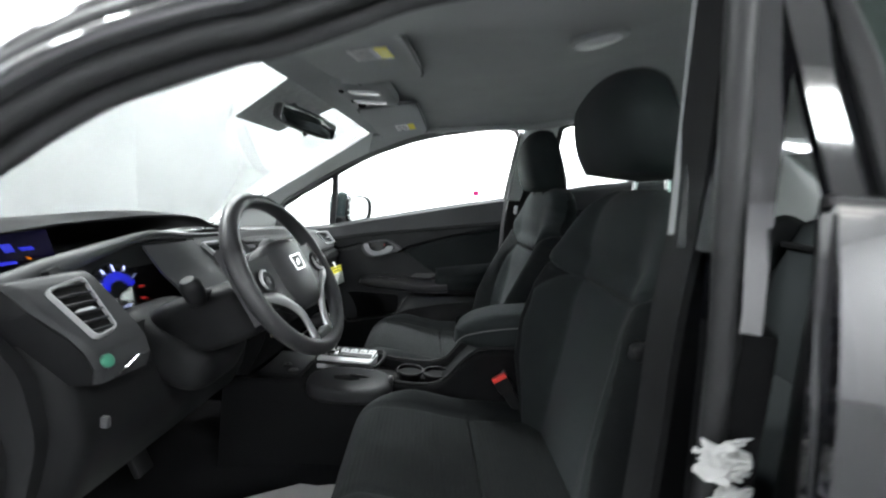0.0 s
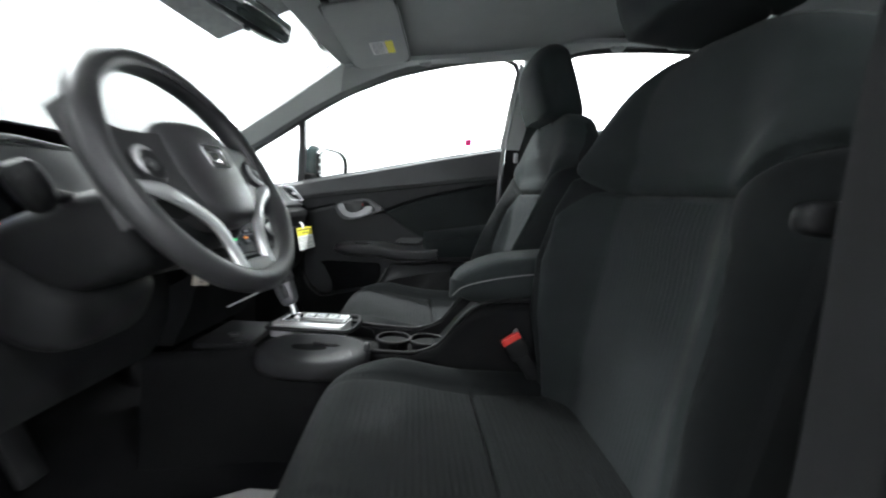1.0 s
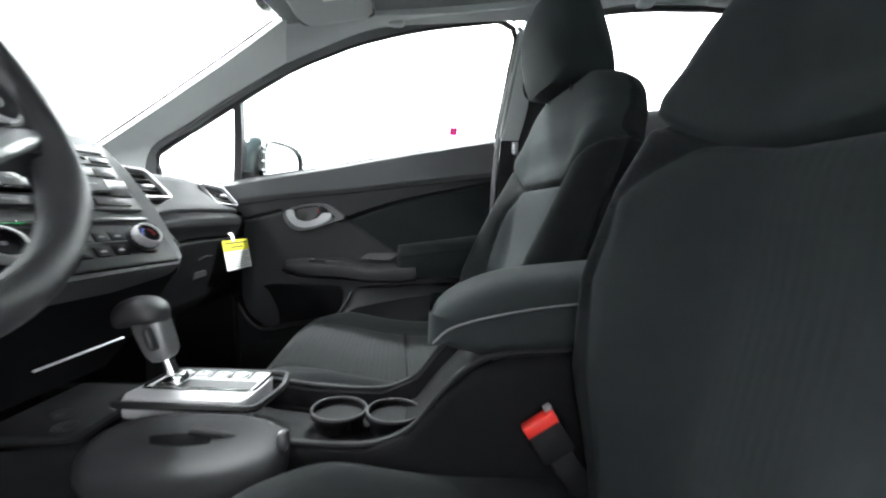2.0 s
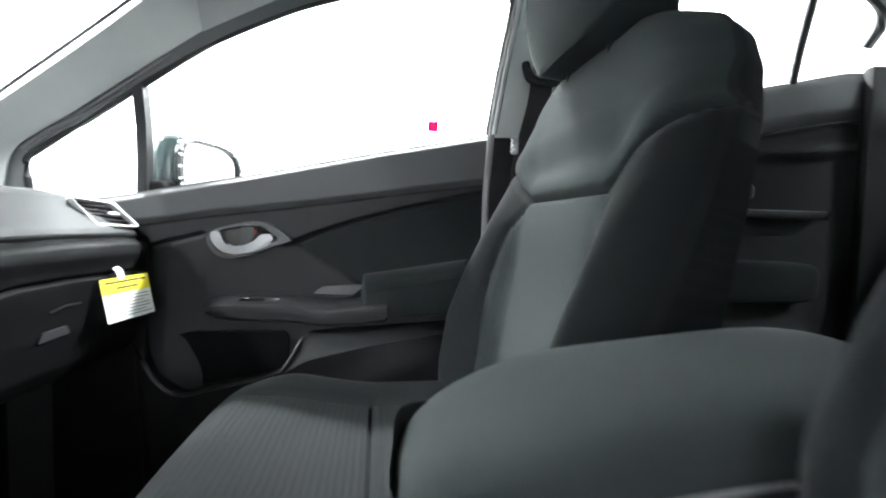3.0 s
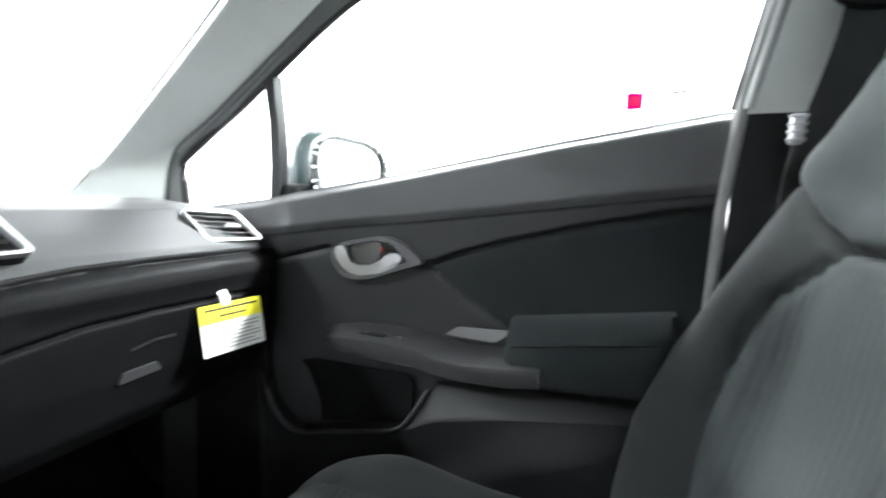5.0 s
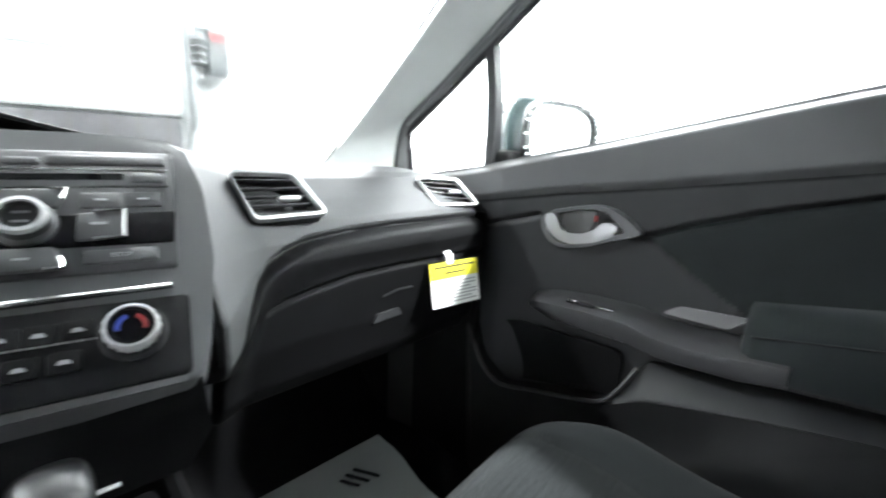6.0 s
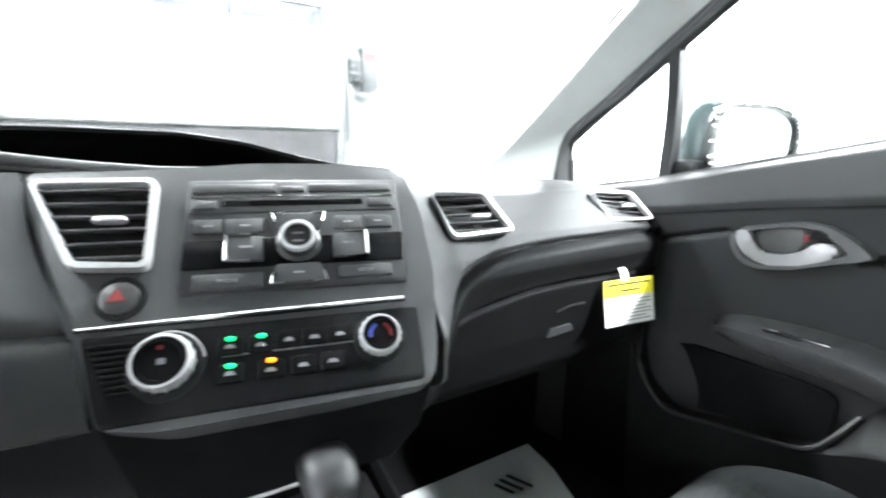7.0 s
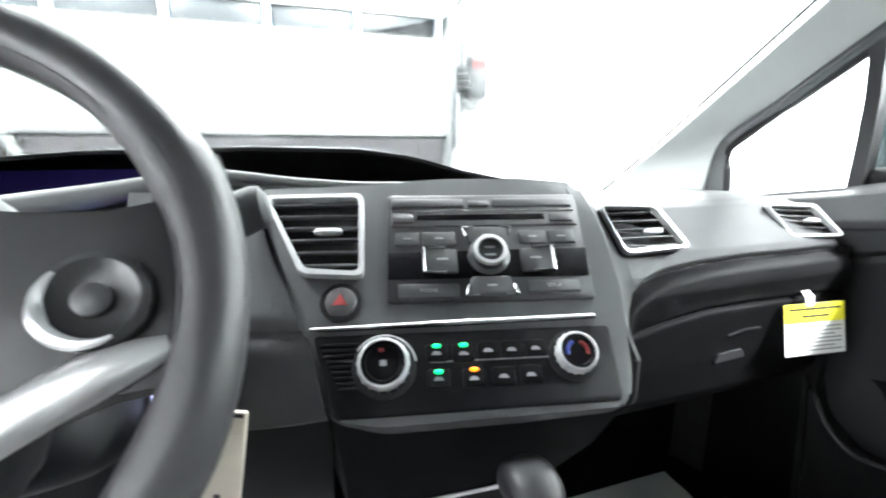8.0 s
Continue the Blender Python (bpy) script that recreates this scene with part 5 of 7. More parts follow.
def passenger_face(y, s):
    x, z = lerp_pts(P_PROF, s)
    out = sstep(0.50, 0.70, y)
    z -= 0.022 * out * sstep(0.1, 0.4, s) * (1 - sstep(0.45, 0.6, s))
    top = sstep(0.24, 0.118, y) * sstep(0.10, 0.34, s) * (1 - sstep(0.40, 0.56, s))
    z += 0.026 * top
    x += max(0.0, 0.027 - 0.873 * (z - 0.92) - x) * min(1.0, max(0.0, (0.215 - y) / 0.095) ** 1.6) * sstep(0.26, 0.38, s) * (s <= 0.38)
    x -= 0.010 * out + 0.030 * sstep(0.642, 0.668, y) * sstep(0.38, 0.5, s)
    if s > 0.38:
        d = near_line(y, z, GROOVE)
        if not (y < 0.137 or z > float(np.interp(y, [g[0] for g in GROOVE_UP], [g[1] for g in GROOVE_UP]))):
            d = -d
        x += 0.012 * sstep(0.285, 0.135, y) * sstep(-0.055, 0.004, d)
        beside = min(0.105, 0.027 - 0.873 * (z - 0.92))
        x += max(0.0, beside - x) * min(1.0, max(0.0, (0.215 - y) / 0.095) ** 1.6) * sstep(-0.055, 0.004, d) * (1 - 0.95 * sstep(0.79, 0.71, z))
        x -= 0.011 * math.exp(-(d / 0.0050) ** 2)
        if d < 0:
            x += 0.007 * sstep(0.0, -0.014, d) * (1 - sstep(-0.02, -0.055, d))
        k = sstep(0.19, 0.215, y)
        x -= 0.007 * k * math.exp(-(near_line(y, z, BOX_LINE) / 0.0035) ** 2)
    return (x, y, z)


def on_passenger_face(y, z):
    ss = np.linspace(0.42, 0.95, 160)
    zz = [passenger_face(y, q)[2] for q in ss]
    return passenger_face(y, float(np.interp(-z, [-q for q in zz], ss)))


S_ROWS = sorted(set([round(v, 4) for v in list(np.linspace(0, 0.42, 16)) + list(np.linspace(0.42, 0.76, 110)) + list(np.linspace(0.76, 1.0, 30))]))


def sweep_sheet(f, ys, ss, th):
    p = np.array([[f(y, s) for s in ss] for y in ys], float)
    n = np.cross(np.gradient(p, axis=0), np.gradient(p, axis=1))
    n /= np.maximum(np.linalg.norm(n, axis=2, keepdims=True), 1e-9)
    bm = bmesh.new()
    a = [[bm.verts.new(q) for q in row] for row in p]
    b = [[bm.verts.new(q) for q in row] for row in (p + n * th)]
    nu, nv = len(ys), len(ss)
    for i in range(nu - 1):
        for j in range(nv - 1):
            bm.faces.new((a[i][j], a[i + 1][j], a[i + 1][j + 1], a[i][j + 1]))
            bm.faces.new((b[i][j], b[i][j + 1], b[i + 1][j + 1], b[i + 1][j]))
    for i in range(nu - 1):
        bm.faces.new((a[i][0], b[i][0], b[i + 1][0], a[i + 1][0]))
        bm.faces.new((a[i][-1], a[i + 1][-1], b[i + 1][-1], b[i][-1]))
    for j in range(nv - 1):
        bm.faces.new((a[0][j], a[0][j + 1], b[0][j + 1], b[0][j]))
        bm.faces.new((a[-1][j], b[-1][j], b[-1][j + 1], a[-1][j + 1]))
    return bm


pbm = sweep_sheet(passenger_face, list(np.linspace(0.116, 0.30, 92)) + list(np.linspace(0.305, 0.668, 60)), S_ROWS, 0.012)
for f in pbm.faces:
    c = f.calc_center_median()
    # 1, below the groove, is the darkened copy standing in for weaker light there
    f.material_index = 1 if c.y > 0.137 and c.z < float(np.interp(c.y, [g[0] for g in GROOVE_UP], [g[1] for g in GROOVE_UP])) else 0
part("passenger_panel", pbm, [DASH_SOFT, PLASTIC_SHADED], dash, "soft dark grey passenger dash with glovebox below", 60)
# glovebox line and latch
def face_at(y, z):
    """A plane lying on the passenger's side of the dash."""
    p = Vector(on_passenger_face(y, z))
    return basis(p, Vector(on_passenger_face(y + 0.06, z)) - p, Vector(on_passenger_face(y, z + 0.02)) - p)


part("glovebox_latch", prism(rounded([(0.0, 0.0), (0.060, 0.003), (0.052, 0.017), (0.006, 0.015)], 0.004), -0.004, 0.003, face_at(0.378, 0.724)), mat("grey_latch", (0.036, 0.036, 0.038), 0.35, bump=0.1), dash, "grey glovebox latch")
part("latch_recess", prism(rounded([(0.0, 0.0), (0.03, 0.006), (0.062, 0.005), (0.062, 0.008), (0.03, 0.009), (0.0, 0.003)], 0.001), -0.002, 0.002, face_at(0.395, 0.766)), SATIN, dash)
part("stitch_line", tube([Vector(on_passenger_face(y, float(np.interp(y, [g[0] for g in GROOVE_UP], [g[1] for g in GROOVE_UP])) + 0.010)) + Vector((0.0003, 0, 0)) for y in np.linspace(0.225, 0.64, 50)], 0.0009, 5), PLASTIC, dash)

# driver side top, from the driver's end to the stack
LIP = [(-0.70, -0.185, 0.928), (-0.64, -0.185, 0.945), (-0.53, -0.190, 0.965), (-0.41, -0.195, 0.984), (-0.33, -0.192, 1.000), (-0.285, -0.188, 1.006), (-0.25, -0.182, 1.002), (-0.20, -0.172, 0.996), (-0.12, -0.155, 0.990), (0.02, -0.125, 0.988), (0.15, -0.105, 0.985)]


def lip(y):
    return lerp_pts(LIP, y)


def top_tray(y, s):
    """From the windscreen's foot back to the lip, hollowed for the upper display."""
    lx, lz = lip(y)
    x = -0.66 + (lx + 0.66) * s
    dip = sstep(0.13, -0.02, y) * sstep(-0.70, -0.62, y)
    z = 0.905 + (lz - 0.905) * s ** 0.7 - 0.050 * dip * math.sin(math.pi * min(1, max(0, (s - 0.35) / 0.63)))
    return (x, y, z)


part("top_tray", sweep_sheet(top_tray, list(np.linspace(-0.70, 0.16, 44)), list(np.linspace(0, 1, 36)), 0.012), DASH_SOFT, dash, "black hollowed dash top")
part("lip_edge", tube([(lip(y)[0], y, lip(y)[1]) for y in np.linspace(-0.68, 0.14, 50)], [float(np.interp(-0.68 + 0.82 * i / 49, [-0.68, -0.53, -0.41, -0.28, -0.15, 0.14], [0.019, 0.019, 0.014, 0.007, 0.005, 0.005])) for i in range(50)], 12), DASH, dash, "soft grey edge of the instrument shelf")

# hood over the upper display
HOOD = [(-0.690, 0.950, 0.02), (-0.66, 0.990, 0.06), (-0.60, 1.017, 0.10), (-0.45, 1.030, 0.13), (-0.25, 1.035, 0.13), (-0.10, 1.032, 0.12), (-0.02, 1.021, 0.10), (0.06, 1.000, 0.07), (0.14, 0.983, 0.04), (0.20, 0.968, 0.01)]


def hood(y, s):
    zt, dep = lerp_pts(HOOD, y)
    x = -0.250 - 0.15 * max(0, y + 0.02) - s * 0.38
    back = 0.915
    return (x, y, zt + (back - zt) * sstep(0.25, 1.0, s) + 0.006 * math.sin(math.pi * s))


part("display_hood", sweep_sheet(hood, list(np.linspace(-0.69, 0.20, 60)), list(np.linspace(0, 1, 14)), 0.005), PLASTIC_SHADED, dash, "black hood over the upper display")
disp = part("upper_display", surf(lambda u, v: (-0.350 - 0.02 * v, -0.62 + 0.25 * u, 0.950 + 0.055 * v), 6, 4, 0.01, flip=True), mat("dim_violet_display", (0.007, 0.005, 0.035), 0.45, bump=0, vary=0.1, emit=0.15, spec=0.06), dash, "dark display panel under the hood")
DM = basis((-0.346, -0.53, 0.955), (0, 1, 0), (-0.22, 0, 1))
for dx, dz, w, h, mt in ((0.070, 0.016, 0.018, 0.016, DIM_BLUE), (0.106, 0.016, 0.026, 0.007, DIM_BLUE), (0.045, -0.008, 0.070, 0.006, DIM_BLUE), (0.106, -0.003, 0.006, 0.005, LED_AMBER)):
    part("digit_bar", prism([(dx - w / 2, dz), (dx + w / 2, dz), (dx + w / 2 - 0.006, dz + h), (dx - w / 2 - 0.006, dz + h)], 0.004, 0.006, DM), mt, disp, "blue lit display bar")

# instrument pod behind the wheel
pod = part("instrument_pod", surf(lambda u, v: (-0.165 - 0.06 * math.sin(math.pi * u) + 0.06 * (1 - v), -0.575 + 0.37 * u, 0.835 + 0.13 * v + 0.02 * u * v), 20, 10, 0.012, flip=True), PLASTIC, dash, "black instrument pod")
TM = basis((-0.165, -0.410, 0.893), (0.0, 1, 0), (-0.42, 0, 0.91))
part("gauge_face", lathe([(0.066, 0), (0.066, 0.006), (0.058, 0.007), (0.0, 0.007)], 40, TM), GLOSS, pod, "round tachometer face")
part("gauge_glow", frame_plate([(0.044 * math.cos(a), 0.044 * math.sin(a)) for a in np.linspace(0.3, math.pi - 0.3, 24)] + [(0.0439 * math.cos(a), 0.0439 * math.sin(a) - 0.0001) for a in np.linspace(math.pi - 0.3, 0.3, 24)],
                               [(0.026 * math.cos(a), 0.026 * math.sin(a)) for a in np.linspace(0.3, math.pi - 0.3, 24)] + [(0.0259 * math.cos(a), 0.0259 * math.sin(a)) for a in np.linspace(math.pi - 0.3, 0.3, 24)], 0.008, 0.0095, TM), LED_BLUE, pod, "blue lit gauge ring")
for i in range(9):
    a = math.radians(205 - i * 29)
    p0, p1 = Vector((0.046 * math.cos(a), 0.046 * math.sin(a), 0.009)), Vector((0.060 * math.cos(a), 0.060 * math.sin(a), 0.009))
    part("tick", tube([TM @ p0, TM @ p1], 0.0017, 5), LED_RED if i > 6 else LED_PALE, pod)
part("gauge_readout", box(0.0, -0.030, 0.009, 0.018, 0.006, 0.001, 0, m=TM), LED_PALE, pod)
clus = part("cluster_window", surf(lambda u, v: (-0.150 + 0.05 * (1 - v), -0.56 + 0.33 * u, 0.845 + 0.10 * v), 6, 4, 0.002, flip=True), GLASS, dash)
clus.visible_shadow = False

# driver's lower panels
def driver_face(y, s):
    """From under the pod down to the knees."""
    x = -0.085 + 0.095 * math.sin(1.7 * s + 0.25) - 0.06 * s * s
    x -= 0.055 * sstep(-0.66, -0.72, y)
    z = 0.865 - 0.26 * s + 0.02 * sstep(-0.55, -0.68, y) * (1 - s)
    d = near_line(y, z, [(-0.62, 0.80), (-0.45, 0.79), (-0.27, 0.815), (-0.20, 0.83)])
    x -= 0.008 * math.exp(-(d / 0.006) ** 2)
    return (x, y, z)


part("knee_panel", sweep_sheet(driver_face, list(np.linspace(-0.72, -0.175, 50)), list(np.linspace(0, 1, 40)), 0.014), PLASTIC, dash, "black lower panel under the steering column", 60)
part("end_cover", prism(rounded([(-0.60, 0.60), (-0.10, 0.60), (-0.055, 0.66), (-0.03, 0.76), (-0.05, 0.86), (-0.12, 0.925), (-0.20, 0.935), (-0.60, 0.90)], 0.03, 5), 0, 0.020,
                        Matrix(((1, 0, 0, 0), (0, 0, -1, -0.70), (0, 1, 0, 0), (0, 0, 0, 1))), 0.008, 3), PLASTIC, dash, "black dash end cover")
part("end_cover_rim", prism(rounded([(-0.60, 0.58), (-0.13, 0.58), (-0.085, 0.66), (-0.075, 0.75), (-0.11, 0.815), (-0.19, 0.85), (-0.60, 0.86)], 0.04, 6), 0, 0.028,
                            Matrix(((1, 0, 0, 0), (0, 0, -1, -0.70), (0, 1, 0, 0), (0, 0, 0, 1))), 0.004, 2), SATIN, dash, "fuse cover with a curved edge")
SIDE_PROF = [(0.10, -0.150, 0.962), (0.18, -0.110, 0.972), (0.24, -0.090, 0.974), (0.30, -0.076, 0.966), (0.48, -0.040, 0.930), (0.66, -0.005, 0.895), (0.78, 0.012, 0.872), (0.90, 0.020, 0.845), (1.0, 0.012, 0.82)]


def side_face(k, s):
    y0 = float(np.interp(s, [0.0, 0.3, 0.48, 0.66, 1.0], [-0.697, -0.694, -0.689, -0.674, -0.657]))
    y = y0 + (-0.572 - y0) * k
    lx, lz = lip(y)
    x, z = lerp_pts([(0.0, lx, lz - 0.01)] + SIDE_PROF, s)
    return (x + (0.15 * (y + 0.597) - 0.008 * sstep(0.12, 0.0, k)) * sstep(0.0, 0.2, s), y, z)


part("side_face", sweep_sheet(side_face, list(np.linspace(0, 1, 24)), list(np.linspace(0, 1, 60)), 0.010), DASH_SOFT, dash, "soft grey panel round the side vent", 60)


def end_face(k, s):
    """The dark end of the dash, running from the side panel's edge back to the door post."""
    p = Vector(side_face(0.0, s)) + Vector((0.002, -0.001, 0))
    q = Vector((-0.42, -0.722, p.z - 0.02 * (1 - s)))
    c = q.lerp(p, k)
    return (c.x, c.y - 0.012 * math.sin(math.pi * k), c.z)


part("end_face", sweep_sheet(end_face, list(np.linspace(0, 1, 16)), list(np.linspace(0, 1, 40)), 0.006), PLASTIC, dash, "black end of the dashboard", 60)


VENT_SLAT = mat("vent_slat_plastic", (0.030, 0.030, 0.032), 0.4, bump=0.1, vary=0.05)
THROAT_SHADE = mat("throat_shade_black", (0.006, 0.006, 0.006), 0.7, bump=0.1, spec=0.1)


def air_vent(poly, m, nslat, tilt_knob, label, rim=0.0085, thin=(), deep=-0.026):
    """A vent in the plane of m: silver frame, black sheet for the duct's shade, slats and a knob."""
    c = Vector((sum(p[0] for p in poly) / len(poly), sum(p[1] for p in poly) / len(poly)))
    out = rounded(poly, 0.010, 4)
    inner = [c + (Vector(p) - c).normalized() * ((Vector(p) - c).length - rim) for p in poly]
    for i in thin:
        inner[i].x = poly[i][0] + 0.0016
    inn2 = rounded([tuple(p) for p in inner], 0.008, 4)
    v = part("air_vent", frame_plate(out, inn2, -0.004, 0.006, m), SILVER, dash, label)
    part("housing", frame_plate([(c.x + (x - c.x) * 0.985, c.y + (y - c.y) * 0.985) for x, y in out], inn2, -0.034, -0.004, m), DASH_SOFT, v)
    # closed black sheet close behind the slats, in place of a shaded duct
    part("throat_sheet", prism(inn2, deep - 0.004, deep, m), THROAT_SHADE, v)
    ys = [p[1] for p in inn2]
    y0, y1 = min(ys), max(ys)
    for i in range(nslat):
        y = y0 + (y1 - y0) * (i + 0.5) / nslat
        xs = []
        for p, q in zip(inn2, inn2[1:] + inn2[:1]):
            if (p[1] - y) * (q[1] - y) <= 0 and abs(p[1] - q[1]) > 1e-9:
                xs.append(p[0] + (q[0] - p[0]) * (y - p[1]) / (q[1] - p[1]))
        if len(xs) < 2:
            continue
        xa, xb = min(xs), max(xs)
        part("slat", box((xa + xb) / 2, y, max(-0.006, deep + 0.004), xb - xa, 0.0024, 0.007, 0.0008, 1, m=m), VENT_SLAT, v)
    part("vent_knob", soft_box((tilt_knob[0], tilt_knob[1], 0.001), (0.030, 0.006, 0.010), 4, 3, None, m), SILVER, v, "silver vent knob")
    return v


air_vent([(-0.2466, 0.0777), (-0.1362, 0.0803), (-0.1314, -0.025), (-0.196, -0.0213)], STACK @ pose(0, 0, 0.006), 6, (-0.172, 0.031), "silver-framed centre air vent", deep=-0.004)
V2 = basis((-0.066, 0.206, 0.953), (0.10, 1, 0.0), (-0.55, 0.0, 0.83))
air_vent([(-0.018, 0.006), (0.066, 0.004), (0.098, -0.062), (0.000, -0.066)], V2 @ pose(0, 0, 0.008), 5, (0.050, -0.036), "silver-framed passenger air vent", 0.0085, (0, 3))
V3 = basis((-0.090, 0.540, 0.934), (0.10, 1, -0.06), (-0.45, 0.0, 0.89))
air_vent([(-0.026, 0.006), (0.072, 0.008), (0.116, -0.046), (0.006, -0.050)], V3 @ pose(0, 0, 0.020), 5, (0.060, -0.020), "silver-framed outer air vent", 0.0085, (0, 3))
V1 = basis((-0.075, -0.597, 0.966), (0.15, 1, 0), (-0.70, 0.15, 0.70))
air_vent([(-0.060, -0.012), (0.002, 0.001), (-0.004, -0.103), (-0.042, -0.111)], V1 @ pose(0, 0, 0.003), 6, (-0.028, -0.060), "silver-framed driver's air vent", 0.0042, (0, 3), -0.001)
part("eco_button", lathe([(0.0105, 0), (0.0105, 0.004), (0.007, 0.006)], 18, basis((0.018, -0.655, 0.860), (0, 1, 0), (-0.4, 0, 0.9))), GREEN_MARK, dash, "green round button")
part("knee_trim", tube([(0.032, -0.655, 0.836), (0.032, -0.607, 0.852)], 0.0018, 6), CHROME, dash)
part("hood_release", box(0.018, -0.66, 0.765, 0.012, 0.010, 0.018, 0.003), GREY_BUTTON, dash)

# the centre stack
stack_out = rounded([(-0.262, 0.094), (-0.13, 0.100), (-0.05, 0.108), (0.048, 0.108), (0.118, 0.100), (0.134, 0.04), (0.138, -0.04), (0.127, -0.13), (0.118, -0.158), (-0.112, -0.168), (-0.158, -0.160), (-0.18, -0.0975), (-0.205, -0.045)], 0.012, 4)
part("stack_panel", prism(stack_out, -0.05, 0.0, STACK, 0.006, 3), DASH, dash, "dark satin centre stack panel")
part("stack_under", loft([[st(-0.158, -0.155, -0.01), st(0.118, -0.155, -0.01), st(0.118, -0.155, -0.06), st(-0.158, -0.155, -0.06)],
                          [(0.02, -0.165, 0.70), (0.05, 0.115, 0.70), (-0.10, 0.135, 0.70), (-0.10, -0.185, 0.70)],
                          [(-0.02, -0.16, 0.62), (-0.01, 0.105, 0.62), (-0.14, 0.125, 0.62), (-0.14, -0.175, 0.62)]]), PLASTIC_SHADED, dash, "black lower stack")
SIDE_A = [st(-0.262, 0.092, -0.004), st(-0.238, 0.02, -0.004), st(-0.206, -0.045, -0.004), st(-0.181, -0.0975, -0.004), st(-0.158, -0.160, -0.004)]
SIDE_B = [Vector(q) for q in ((-0.15, -0.365, 0.985), (-0.105, -0.365, 0.93), (-0.055, -0.365, 0.885), (-0.03, -0.365, 0.845), (-0.01, -0.365, 0.79))]
side_a, side_b = spline(SIDE_A, 41), spline(SIDE_B, 41)


def stack_side(u, v):
    i = round(u * 40)
    p = side_a[i].lerp(side_b[i], v)
    return p + Vector((0.014 * math.sin(math.pi * v) - 0.010 * math.exp(-((p.z - 0.856 - 0.02 * v) / 0.006) ** 2), 0, 0))


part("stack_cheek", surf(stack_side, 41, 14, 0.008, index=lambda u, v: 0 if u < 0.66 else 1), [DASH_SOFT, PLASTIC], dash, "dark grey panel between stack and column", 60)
part("tray_edge", tube([(0.062, -0.10, 0.690), (0.074, 0.03, 0.694)], 0.002, 6), SILVER, dash)
part("haz_ring", lathe([(0.021, 0), (0.021, 0.003), (0.017, 0.004), (0.016, 0.001), (0.0, 0.001)], 28, STACK @ pose(-0.1536, -0.0494, 0)), PLASTIC, dash)
haz = part("hazard_button", lathe([(0.0155, 0), (0.0155, 0.004), (0.013, 0.006), (0.0, 0.0062)], 28, STACK @ pose(-0.1536, -0.0494, 0.001)), GREY_BUTTON, dash, "round hazard button")
part("triangle", prism([(-0.007, -0.005), (0.007, -0.005), (0, 0.007)], 0.0060, 0.0075, STACK @ pose(-0.1536, -0.0494, 0.001)), DARK_RED, haz, "red warning triangle")
part("trim_strip", tube([st(-0.181, -0.078, 0.003), st(-0.03, -0.074, 0.003), st(0.101, -0.0707, 0.003)], [0.0024, 0.0034, 0.0028], 8), CHROME, dash, "thin chrome trim strip")


def text_on(s, m, size, material, parent, lift):
    cu = bpy.data.curves.new("lettering", "FONT")
    cu.body, cu.size, cu.align_x, cu.align_y, cu.extrude = s, size, "CENTER", "CENTER", 0.0002
    tmp = bpy.data.objects.new("lettering", cu)
    me = bpy.data.meshes.new_from_object(tmp)
    bpy.data.objects.remove(tmp)
    me.transform(m @ pose(0, 0, lift))
    me.materials.append(material)
    ob = new("lettering", me)
    ob.parent = parent
    off = Vector(parent.location)
    up = parent.parent
    while up is not None:
        off += Vector(up.location)
        up = up.parent
    ob.location = -off
    return ob


def rect(cx, cy, w, h):
    return [(cx - w / 2, cy - h / 2), (cx + w / 2, cy - h / 2), (cx + w / 2, cy + h / 2), (cx - w / 2, cy + h / 2)]


def quad(a, b, c, d, r=0.002):
    return rounded([a, b, c, d], r, 3)


